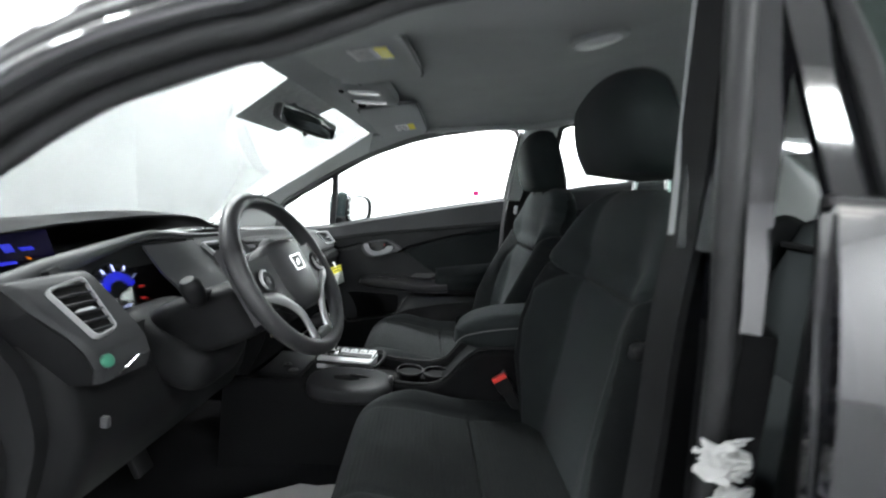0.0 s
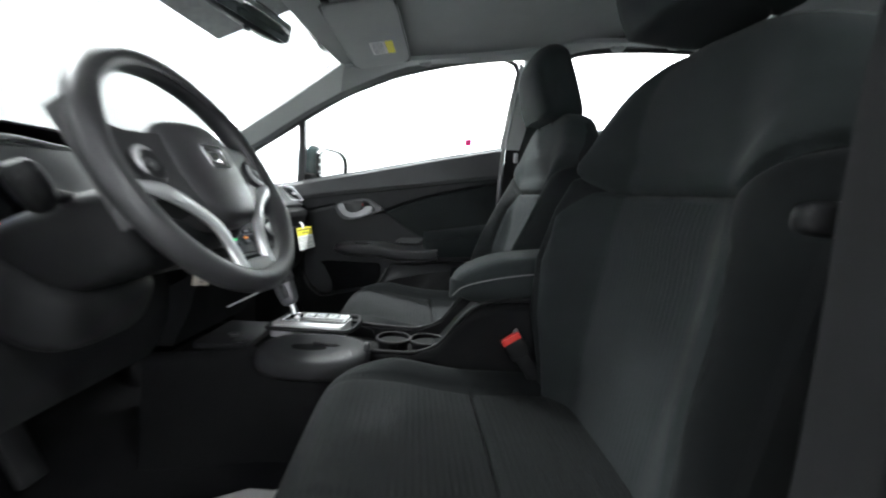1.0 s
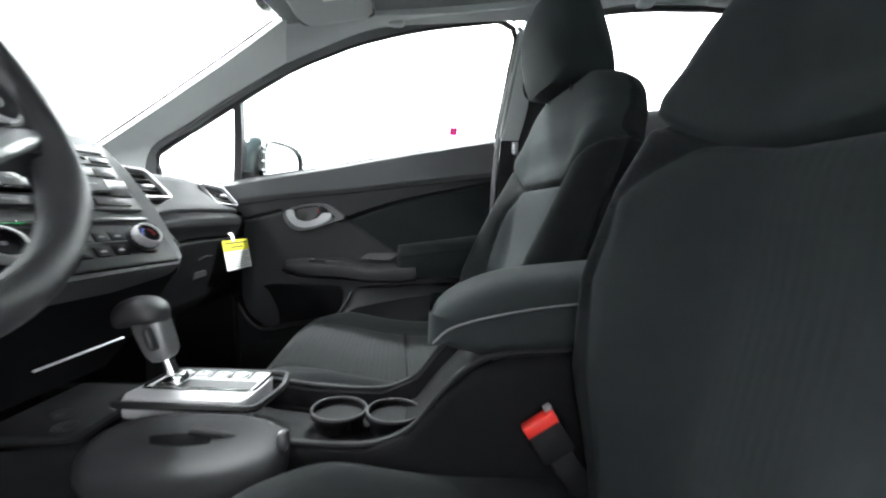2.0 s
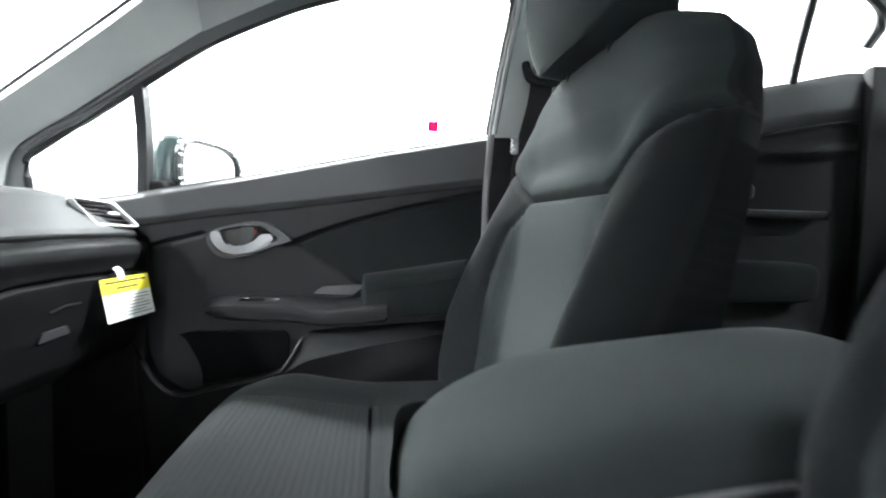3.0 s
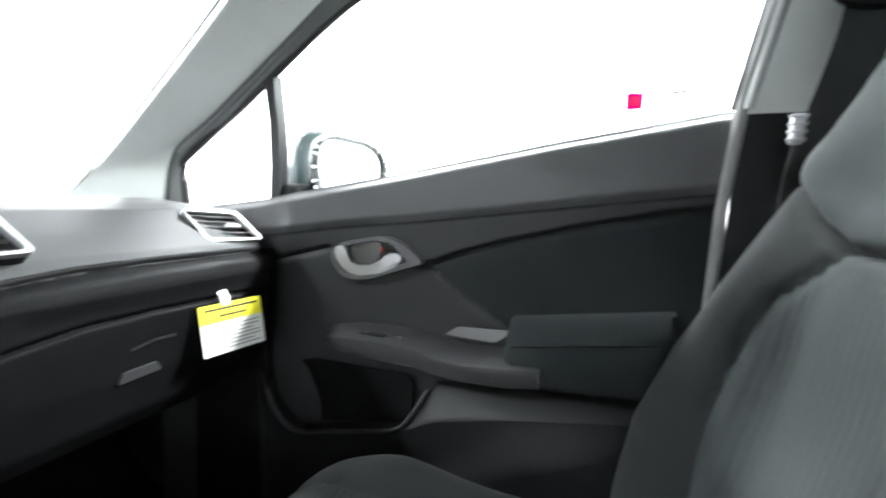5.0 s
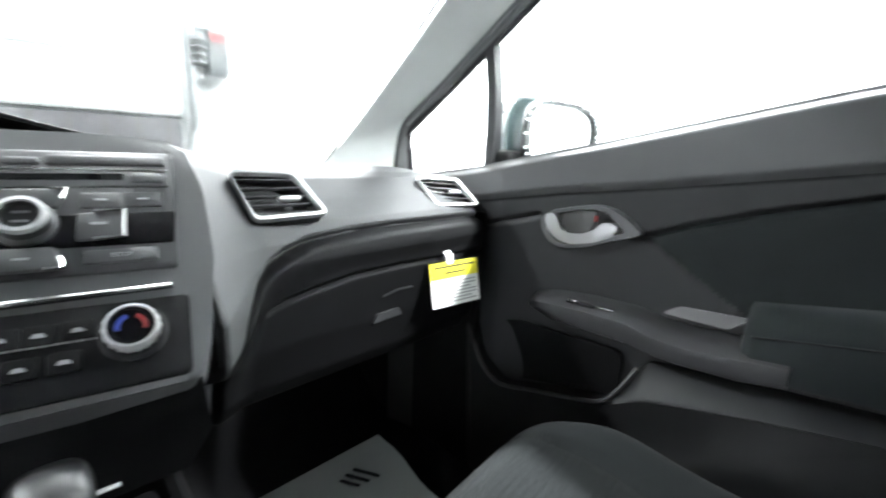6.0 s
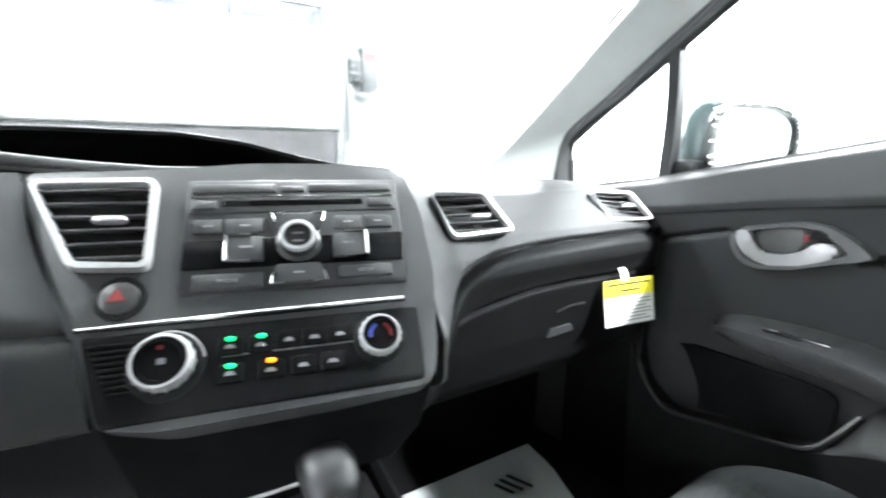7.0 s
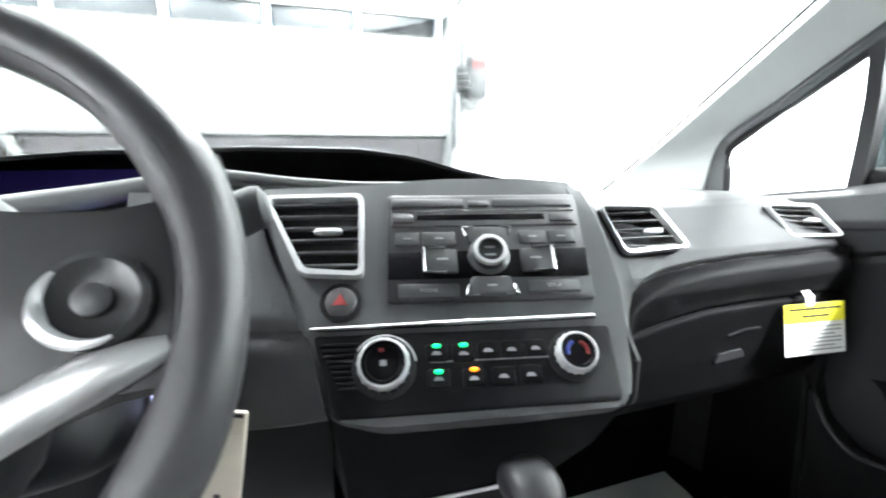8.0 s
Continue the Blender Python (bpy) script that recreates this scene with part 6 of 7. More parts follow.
def radio():
    r = thing("radio_unit", st(0, 0.015, 0), "black car radio with silver dial and disc slot", "car radio")
    part("faceplate", prism(quad((-0.108, -0.052), (0.108, -0.052), (0.110, 0.082), (-0.110, 0.082), 0.006), 0.0, 0.0035, STACK, 0.002), mat("radio_face_plastic", (0.030, 0.030, 0.032), 0.42, grain=1600, bump=0.10, dist=0.0003, vary=0.06, spec=0.3), r, "satin black faceplate")
    for a, b in (((-0.1054, 0.0635), (-0.023, 0.0745)), ((0.0107, 0.0635), (0.1021, 0.0745))):
        part("button_bar", prism(quad(a, (b[0], a[1]), b, (a[0], b[1])), 0.003, 0.0065, STACK, 0.001), GREY_BUTTON, r)
    part("disc_button", prism(quad((-0.018, 0.064), (0.006, 0.064), (0.006, 0.0715), (-0.018, 0.0715)), 0.003, 0.0065, STACK, 0.001), GREY_BUTTON, r)
    part("slot_rim", prism(quad((-0.105, 0.038), (0.105, 0.038), (0.105, 0.060), (-0.105, 0.060)), 0.003, 0.0055, STACK, 0.001), GREY_BUTTON, r)
    part("slot_trim", tube([st(-0.104, 0.0575, 0.0058), st(0.103, 0.0565, 0.0058)], 0.0014, 6), CHROME, r, "chrome strip over the slot")
    part("disc_slot", prism(quad((-0.076, 0.0455), (0.068, 0.0455), (0.068, 0.0525), (-0.076, 0.0525), 0.001), 0.0050, 0.0062, STACK), GLOSS, r, "black disc slot")
    part("eject_button", prism(quad((0.074, 0.042), (0.100, 0.042), (0.100, 0.0525), (0.074, 0.0525)), 0.0045, 0.0075, STACK, 0.001), GREY_BUTTON, r)
    part("power_button", prism(quad((-0.103, 0.042), (-0.080, 0.042), (-0.080, 0.0525), (-0.103, 0.0525)), 0.0045, 0.0075, STACK, 0.001), GREY_BUTTON, r)
    for a, b in (((-0.100, 0.0135), (-0.0735, 0.030)), ((-0.071, 0.0135), (-0.034, 0.030)), ((0.036, 0.0145), (0.066, 0.031)), ((0.0685, 0.0145), (0.098, 0.031))):
        k = part("preset_button", prism(quad(a, (b[0], a[1]), b, (a[0], b[1])), 0.003, 0.006, STACK, 0.001), GREY_BUTTON, r)
        part("print_bar", prism(rect((a[0] + b[0]) / 2, (a[1] + b[1]) / 2, 0.009, 0.002), 0.0060, 0.0064, STACK), PRINT, k)
    part("display_strip", prism(quad((-0.1075, -0.026), (0.1055, -0.026), (0.1085, 0.0085), (-0.1075, 0.0055)), 0.003, 0.005, STACK, 0.0008), DISPLAY_BLACK, r, "black display strip")
    for sx in (-1, 1):
        k = part("seek_key", prism(quad((sx * 0.0340, -0.021), (sx * 0.0685, -0.0195), (sx * 0.0695, 0.0085), (sx * 0.0345, 0.0065)), 0.004, 0.0085, STACK, 0.001), GREY_BUTTON, r)
        part("key_bracket", tube([st(sx * 0.046, 0.0085, 0.0082), st(sx * 0.069, 0.0090, 0.0082), st(sx * 0.0685, -0.0195, 0.0082), st(sx * 0.046, -0.0205, 0.0082)], 0.0022, 6), CHROME, k, "chrome key bracket")
        part("print_bar", prism(rect(sx * 0.050, -0.005, 0.012, 0.0025), 0.0085, 0.0089, STACK), PRINT, k)
    for y0, y1, sg in ((0.014, 0.034, 1), (-0.047, -0.026, -1)):
        k = part("menu_key", prism(quad((-0.020, y0), (0.020, y0), (0.027, y1), (-0.027, y1)) if sg > 0 else quad((-0.026, y0), (0.026, y0), (0.020, y1), (-0.020, y1)), 0.004, 0.0085, STACK, 0.001), GREY_BUTTON, r)
        for sx in (-1, 1):
            ye = y1 if sg > 0 else y0
            part("key_bracket", tube([st(sx * 0.014, ye, 0.0083), st(sx * 0.0265, ye, 0.0083), st(sx * 0.0235, ye - sg * 0.011, 0.0083)], 0.0019, 6), CHROME, k, "chrome key corner")
        part("print_bar", prism(rect(0, (y0 + y1) / 2, 0.010, 0.002), 0.0085, 0.0089, STACK), PRINT, k)
    dial = part("volume_dial", lathe([(0.0225, 0.004), (0.0225, 0.008), (0.0185, 0.010), (0.0172, 0.020), (0.0125, 0.021), (0.0115, 0.017), (0.0, 0.017)], 40, STACK @ pose(0, -0.001, 0)), SATIN, r, "round volume dial")
    # pale silver paint instead of chrome: bright reflections are put into the colour
    part("dial_ring", ring_lathe([(0.0176, 0.0170), (0.0172, 0.0225), (0.0138, 0.0228), (0.0125, 0.0170)], 40, STACK @ pose(0, -0.001, 0)), SILVER, dial, "silver dial ring, pale for chrome's reflections")
    for dy in (0.0035, -0.0055):
        part("print_bar", prism(rect(0, dy, 0.011, 0.0022), 0.017, 0.0175, STACK), PRINT, dial)
    for cx, cy, w, h, word in ((-0.065, -0.0405, 0.062, 0.016, "PHONE"), (0.0655, -0.0372, 0.054, 0.013, "SETUP")):
        k = part("low_key", prism(quad((cx - w / 2, cy - h / 2), (cx + w / 2, cy - h / 2), (cx + w / 2, cy + h / 2), (cx - w / 2, cy + h / 2)), 0.003, 0.0065, STACK, 0.001), GREY_BUTTON, r)
        text_on(word, STACK @ pose(cx, cy, 0), 0.0055, PRINT, k, 0.0068)
    return r


radio()


def climate():
    c = thing("climate_panel", st(-0.02, -0.115, 0), "black heater control panel with two silver-ringed knobs", "heater controls")
    part("panel", prism(quad((-0.153, -0.161), (0.112, -0.153), (0.114, -0.080), (-0.178, -0.084), 0.006), 0.0, 0.0030, STACK, 0.002), PANEL_BLACK, c, "matt black control panel")
    for x, y, r, lab in ((-0.1088, -0.1155, 0.0235, "fan knob"), (0.0719, -0.1103, 0.0190, "temperature knob")):
        m = STACK @ pose(x, y, 0)
        part("knob_base", lathe([(r * 1.28, 0.002), (r * 1.28, 0.005), (r * 1.12, 0.0065), (r, 0.0065), (0, 0.0066)], 40, m), PLASTIC, c)
        k = part("knob", lathe([(r * 0.98, 0.004), (r * 0.96, 0.019), (r * 0.70, 0.020), (r * 0.66, 0.017), (0, 0.017)], 40, m), PANEL_BLACK, c, lab)
        # chrome's bright reflections painted as plain silver here too
        part("knob_ring", ring_lathe([(r * 0.99, 0.008), (r * 1.01, 0.016), (r * 0.95, 0.0215), (r * 0.87, 0.0218), (r * 0.84, 0.0150)], 40, m), SILVER, k, "silver knob ring, pale for chrome's reflections")
        for i in range(18):
            a = 2 * math.pi * i / 18
            part("grip_rib", box(r * 1.0 * math.cos(a), r * 1.0 * math.sin(a), 0.0125, 0.0018, 0.0018, 0.009, 0.0005, 1, m=m), SILVER, k)
        if r < 0.02:
            for a0, a1, mt in ((-0.3, 1.2, DARK_RED), (1.9, 3.4, BLUE_MARK)):
                part("scale_mark", tube([m @ Vector((0.0095 * math.cos(a), 0.0095 * math.sin(a), 0.0175)) for a in np.linspace(a0, a1, 8)], 0.002, 5), mt, k, "red or blue scale mark")
        else:
            part("scale_mark", prism(rect(-0.002, 0.012, 0.005, 0.0035), 0.0170, 0.0176, m), DARK_RED, k)
            part("scale_mark", prism(rect(0, 0, 0.006, 0.005), 0.0170, 0.0176, m), PRINT, k)
            part("scale_arc", tube([m @ Vector((0.0295 * math.cos(a), 0.0295 * math.sin(a), 0.0045)) for a in np.linspace(0.15, 2.6, 16)], 0.0012, 5), PRINT, c)
    for (x, y), mt in (((-0.0595, -0.0978), LED_GREEN), ((-0.0338, -0.0974), LED_GREEN), ((-0.0584, -0.1222), LED_GREEN), ((-0.0251, -0.1209), LED_AMBER)):
        part("indicator", soft_box((x, y, 0.0055), (0.0085, 0.0042, 0.003), 2.5, 3, None, STACK), mt, c, "lit indicator lamp")
    for x, y in ((-0.0595, -0.1047), (-0.034, -0.1055), (-0.0102, -0.1031), (0.0126, -0.103), (0.0359, -0.1024), (-0.0584, -0.1287), (-0.0254, -0.1291), (0.0023, -0.128), (0.0282, -0.1272)):
        k = part("button", prism(quad((x - 0.0105, y - 0.008), (x + 0.0105, y - 0.008), (x + 0.0105, y + 0.009), (x - 0.0105, y + 0.009)), 0.002, 0.0048, STACK, 0.001), PANEL_BLACK, c)
        part("print_mark", prism(rounded([(x - 0.005, y - 0.0015), (x + 0.005, y - 0.0015), (x + 0.0025, y + 0.002), (x - 0.003, y + 0.002)], 0.001, 2), 0.0048, 0.0052, STACK), PRINT, k)
    part("panel_line", tube([st(-0.066, -0.1125, 0.0034), st(0.048, -0.1105, 0.0034)], 0.0008, 5), GREYBAR, c)
    for i in range(9):
        y = -0.094 - i * 0.0052
        part("grille_slat", tube([st(-0.170 + 0.0026 * i, y, 0.004), st(-0.1345 + 0.0003 * i, y + 0.0008, 0.004)], 0.0014, 5), PLASTIC, c)
    return c


climate()

# ---- steering wheel and column ----
WM = basis((0.1895, -0.396, 0.963), (0.02, 1, 0), (-0.530, 0, 0.848))


def wp(u, v, n=0.0):
    return WM @ Vector((u, v, n))


def steering_wheel():
    w = thing("steering_wheel", wp(0, 0, -0.05), "black three-spoke steering wheel with silver lower trim", "steering wheel")
    ring = []
    rad = []
    for i in range(72):
        a = 2 * math.pi * i / 72
        ring.append(wp(0.1645 * math.cos(a), 0.1645 * math.sin(a)))
        grip = math.exp(-((abs(((math.degrees(a) + 180) % 360) - 180) - 25) / 14) ** 2) + math.exp(-((abs(((math.degrees(a)) % 360) - 155) / 14)) ** 2)
        rad.append(0.0158 + 0.0022 * min(1, grip))
    part("rim", tube(ring, rad, 16, closed=True, ref=WM.to_3x3() @ Vector((0, 0, 1))), WHEEL, w, "matt black grained rim")
    part("rim_seam", tube([wp(0.1525 * math.cos(a), 0.1525 * math.sin(a), 0.0105) for a in np.linspace(0, 2 * math.pi, 73)[:-1]], 0.0009, 5, closed=True), SEAL, w)

    def hub_shape(q, p):
        return Vector((q.x * (1 - 0.10 * max(0, -p.y) - 0.25 * max(0, -p.y) ** 3), q.y, q.z + 0.012 * (1 - p.x * p.x)))
    part("hub", soft_box((0, -0.006, -0.012), (0.165, 0.150, 0.050), 4.5, 9, hub_shape, WM), WHEEL, w, "black padded hub")
    em = part("emblem", frame_plate(rounded([(-0.021, -0.017), (0.021, -0.017), (0.025, 0.017), (-0.025, 0.017)], 0.004, 3), rounded([(-0.017, -0.013), (0.017, -0.013), (0.020, 0.013), (-0.020, 0.013)], 0.003, 3), 0.020, 0.027, WM @ pose(0, 0.012, 0)), CHROME, w, "small chrome emblem frame")
    part("emblem_plate", prism(rounded([(-0.010, -0.008), (0.010, -0.008), (0.012, 0.008), (-0.012, 0.008)], 0.003, 3), 0.020, 0.0255, WM @ pose(0, 0.012, 0), 0.001), CHROME, em)
    for sx in (-1, 1):
        # upper spoke with its key pod
        part("spoke", loft([[wp(sx * x, y0, -0.022), wp(sx * x, y0, z1), wp(sx * x, y1, z1), wp(sx * x, y1, -0.022)] for x, y0, y1, z1 in
                            ((0.060, -0.056, 0.046, 0.012), (0.090, -0.050, 0.044, 0.010), (0.120, -0.042, 0.044, 0.008), (0.142, -0.040, 0.050, 0.006), (0.155, -0.048, 0.062, 0.004), (0.166, -0.062, 0.080, 0.002))]), WHEEL, w, "black spoke")
        pod_ = part("key_pod", lathe([(0.0225, 0.0), (0.0225, 0.005), (0.019, 0.007), (0.014, 0.004), (0.0, 0.004)], 32, WM @ pose(sx * 0.119, 0.000, 0.007)), SATIN, w, "round key pod")
        part("pod_crescent", tube([WM @ Vector((sx * 0.119 + 0.0195 * math.cos(a), 0.0195 * math.sin(a), 0.0145)) for a in (np.linspace(2.4, 5.2, 18) if sx > 0 else np.linspace(1.1, 3.9, 18))], [0.0010 + 0.0026 * math.sin(math.pi * i / 17) for i in range(18)], 6), SILVER, pod_, "silver crescent")
        part("pod_key", lathe([(0.0075, 0.003), (0.0075, 0.007), (0.0055, 0.0085), (0, 0.0085)], 24, WM @ pose(sx * 0.119, 0.000, 0.007)), GREY_BUTTON, pod_)
        # silver lower spoke
        path = spline([wp(sx * 0.148, -0.022, 0.006), wp(sx * 0.118, -0.034, 0.010), wp(sx * 0.085, -0.052, 0.008), wp(sx * 0.055, -0.080, 0.006), wp(sx * 0.040, -0.115, 0.0), wp(sx * 0.036, -0.152, -0.004)], 16)
        part("lower_spoke", tube(path, [0.005, 0.008, 0.010, 0.011, 0.011, 0.011, 0.010, 0.010, 0.010, 0.010, 0.010, 0.010, 0.010, 0.011, 0.012, 0.013], 10, flat=0.6, ref=WM.to_3x3() @ Vector((0, 0, 1))), SPOKE_SILVER, w, "silver lower spoke trim")
    part("spoke_base", soft_box((0, -0.150, -0.006), (0.090, 0.040, 0.022), 4, 5, None, WM), WHEEL, w)
    part("back_cover", soft_box((0, -0.01, -0.045), (0.16, 0.16, 0.06), 4, 6, None, WM), PLASTIC, w, "black rear hub cover")
    return w


steering_wheel()


def column():
    c = thing("steering_column", (0.0, -0.390, 0.80), "black steering column shroud with stalks", "steering column")
    m = basis((0.040, -0.390, 0.865), (0, 1, 0), (-0.556, 0, 0.831))
    part("shroud", soft_box((0, -0.005, 0.0), (0.175, 0.125, 0.20), 5, 8, lambda q, p: Vector((q.x, q.y - 0.02 * p.z, q.z)), m), PLASTIC, c, "black column shroud")
    part("lower_shroud", soft_box((0, 0, 0), (0.22, 0.19, 0.11), 4, 7, None, pose(-0.035, -0.400, 0.800, 0, 24, 0)), PLASTIC, c, "grey lower column cover")
    ls = part("turn_stalk", tube(spline([(0.055, -0.450, 0.922), (0.060, -0.485, 0.928), (0.064, -0.513, 0.932)], 8), 0.0085, 10), PLASTIC, c, "black turn signal stalk")
    part("stalk_grip", tube(spline([(0.062, -0.500, 0.917), (0.066, -0.520, 0.940), (0.062, -0.533, 0.964)], 8), [0.014, 0.017, 0.018, 0.019, 0.019, 0.019, 0.018, 0.012], 12), PLASTIC, ls)
    rs = part("wiper_stalk", tube(spline([(0.055, -0.325, 0.940), (0.058, -0.27, 0.962), (0.060, -0.235, 0.980)], 8), 0.0085, 10), PLASTIC, c, "black wiper stalk")
    part("stalk_grip", tube(spline([(0.059, -0.255, 0.970), (0.061, -0.228, 0.988), (0.062, -0.212, 0.992)], 8), [0.011, 0.014, 0.016, 0.017, 0.017, 0.017, 0.016, 0.010], 12), DASH_SOFT, rs)
    ig = part("ignition", lathe([(0.020, 0), (0.020, 0.012), (0.014, 0.016), (0.0, 0.016)], 24, basis((0.075, -0.285, 0.855), (0, 1, 0), (-0.3, 0, 0.95))), PLASTIC, c, "ignition lock")
    part("lock_glow", tube([basis((0.092, -0.285, 0.861), (0, 1, 0), (-0.3, 0, 0.95)) @ Vector((0.013 * math.cos(a), 0.013 * math.sin(a), 0)) for a in np.linspace(0.4, 4.4, 14)], 0.002, 5), LED_PALE, ig, "pale violet lock ring")
    return c


column()


def car_key():
    k = thing("car_key", (0.098, -0.266, 0.88), "key in the ignition with a beige hanging tag", "car key")
    part("key_head", soft_box((0.098, -0.266, 0.884), (0.030, 0.014, 0.030), 4, 4), SEAL, k, "black key head")
    part("ring", tube([(0.104 + 0.003 * math.sin(a), -0.258 + 0.010 * math.cos(a), 0.862 + 0.013 * math.sin(a)) for a in np.linspace(0, 2 * math.pi, 21)[:-1]], 0.0014, 6, closed=True), CHROME, k, "steel key ring")
    m = basis((0.101, -0.258, 0.812), (0.20, 0.966, -0.166), (0.0, 0.17, 0.985))
    tag = part("tag", prism(rounded([(-0.0175, -0.038), (0.0170, -0.038), (0.0165, 0.038), (-0.0165, 0.038)], 0.002, 3), 0, 0.0022, m, 0.0006), TAG, k, "beige plastic key tag")
    part("tag_slot", prism(rect(0.007, 0.0350, 0.014, 0.003), 0.002, 0.0026, m), SEAL, tag)
    part("tag_hole", prism(rect(0.0, -0.032, 0.005, 0.003), 0.002, 0.0026, m), SEAL, tag)
    return k


car_key()

# ---- centre console ----


def console():
    c = thing("centre_console", (0.35, -0.02, 0.30), "black centre console between the seats", "centre console")
    tab = [(-0.10, 0.590, 0.125), (0.05, 0.600, 0.115), (0.14, 0.612, 0.105), (0.25, 0.622, 0.100), (0.36, 0.612, 0.098), (0.46, 0.612, 0.098), (0.515, 0.636, 0.101), (0.55, 0.682, 0.106), (0.585, 0.720, 0.110), (0.64, 0.738, 0.112), (0.86, 0.752, 0.112)]
    rows = []
    for x, z, h in tab:
        y0 = -0.015
        rows.append([(x, y0 - h - 0.03, 0.27), (x, y0 - h, z - 0.02), (x, y0 - h + 0.004, z - 0.006), (x, y0 - h + 0.012, z), (x, y0 - h + 0.022, z - 0.004), (x, y0 - h + 0.028, z - 0.03),
                     (x, y0 + h - 0.028, z - 0.03), (x, y0 + h - 0.022, z - 0.004), (x, y0 + h - 0.012, z), (x, y0 + h - 0.004, z - 0.006), (x, y0 + h, z - 0.02), (x, y0 + h + 0.03, 0.27)])
    part("body", loft(rows), PLASTIC_SHADED, c, "black console body", 50)
    for sy, nm in ((-1, "console_rim"), (1, "console_rim")):
        part(nm, tube(spline([(x, -0.015 + sy * (h - 0.012), z + 0.002) for x, z, h in tab[3:]], 40), 0.0045, 8), PLASTIC, c, "raised console edge")
    plate = part("gear_plate", prism(rounded([(0.135, -0.066), (0.296, -0.066), (0.303, 0.0), (0.296, 0.040), (0.150, 0.036)], 0.012, 4), 0.618, 0.646, None, 0.005, 2), SILVER, c, "silver gear indicator plate")
    part("gear_slot", prism(rounded([(0.155, -0.028), (0.290, -0.028), (0.290, -0.002), (0.155, -0.002)], 0.006), 0.6458, 0.6470), SEAL, plate, "black gear slot")
    for i in range(5):
        part("gear_mark", prism(rounded(rect(0.172 + 0.028 * i, 0.019, 0.017, 0.018), 0.004), 0.6460, 0.6490, None, 0.001), LENS, plate, "pale gear mark")
        part("gear_letter", prism(rect(0.172 + 0.028 * i, 0.019, 0.004, 0.009), 0.6489, 0.6493), INK if i else RED, plate)
        part("gate_bar", prism(rect(0.158 + 0.028 * i, 0.019, 0.005, 0.022), 0.6459, 0.6472), SEAL, plate, "black gate bar")
    part("gate_frame", tube([(x, y, 0.6465) for x, y in rounded([(0.146, -0.036), (0.296, -0.036), (0.298, 0.034), (0.150, 0.032)], 0.008, 4)], 0.0022, 6, closed=True), CHROME, plate, "chrome gate frame")
    part("plate_rim", tube([(x, y, 0.640) for x, y in rounded([(0.130, -0.075), (0.315, -0.075), (0.325, 0.0), (0.315, 0.050), (0.145, 0.046)], 0.014, 4)], 0.005, 6, closed=True), PLASTIC, c)
    for x in (0.405, 0.485):
        cup = part("cup_holder", lathe([(0.041, 0.0), (0.041, 0.006), (0.036, 0.007), (0.034, -0.040), (0.0, -0.042)], 28, pose(x, 0.005, 0.600)), PLASTIC_SHADED, c, "round cup holder")
        part("cup_rim", tube([(x + 0.039 * math.cos(a), 0.005 + 0.039 * math.sin(a), 0.607) for a in np.linspace(0, 2 * math.pi, 29)[:-1]], 0.003, 6, closed=True), PLASTIC, cup, "satin cup holder rim")
    part("front_tray", box(0.04, -0.015, 0.598, 0.12, 0.17, 0.02, 0.008), PLASTIC, c)
    part("socket", lathe([(0.014, 0), (0.014, 0.006), (0.010, 0.007), (0.0, 0.003)], 18, pose(0.075, -0.075, 0.604)), SATIN, c)
    part("socket", lathe([(0.012, 0), (0.012, 0.006), (0.008, 0.007), (0.0, 0.003)], 18, pose(0.045, -0.045, 0.606)), SATIN, c)
    # armrest
    def aw(q, p):
        return Vector((q.x, q.y * (1 - 0.10 * max(0, -p.x) ** 2), q.z + 0.13 * q.x - 0.10 * max(0, -q.x - 0.06) + (0.035 * max(0, -p.x) ** 2 if p.z < 0 else -0.018 * max(0, -p.x) ** 3)))
    arm = part("armrest", soft_box((0.698, -0.022, 0.779), (0.334, 0.165, 0.105), 5, 11, aw), [FABRIC], c, "padded cloth armrest lid")
    part("stitching", tube(spline([(0.538, -0.098, 0.742), (0.562, -0.1035, 0.764), (0.62, -0.1045, 0.782), (0.70, -0.1045, 0.797), (0.80, -0.1045, 0.808)], 24), 0.0016, 5), mat("pale_thread", (0.12, 0.12, 0.12), 0.8, bump=0.3), arm, "pale stitched seam")
    part("armrest_base", box(0.73, -0.020, 0.735, 0.26, 0.15, 0.03, 0.01), PLASTIC, c)
    return c


console()


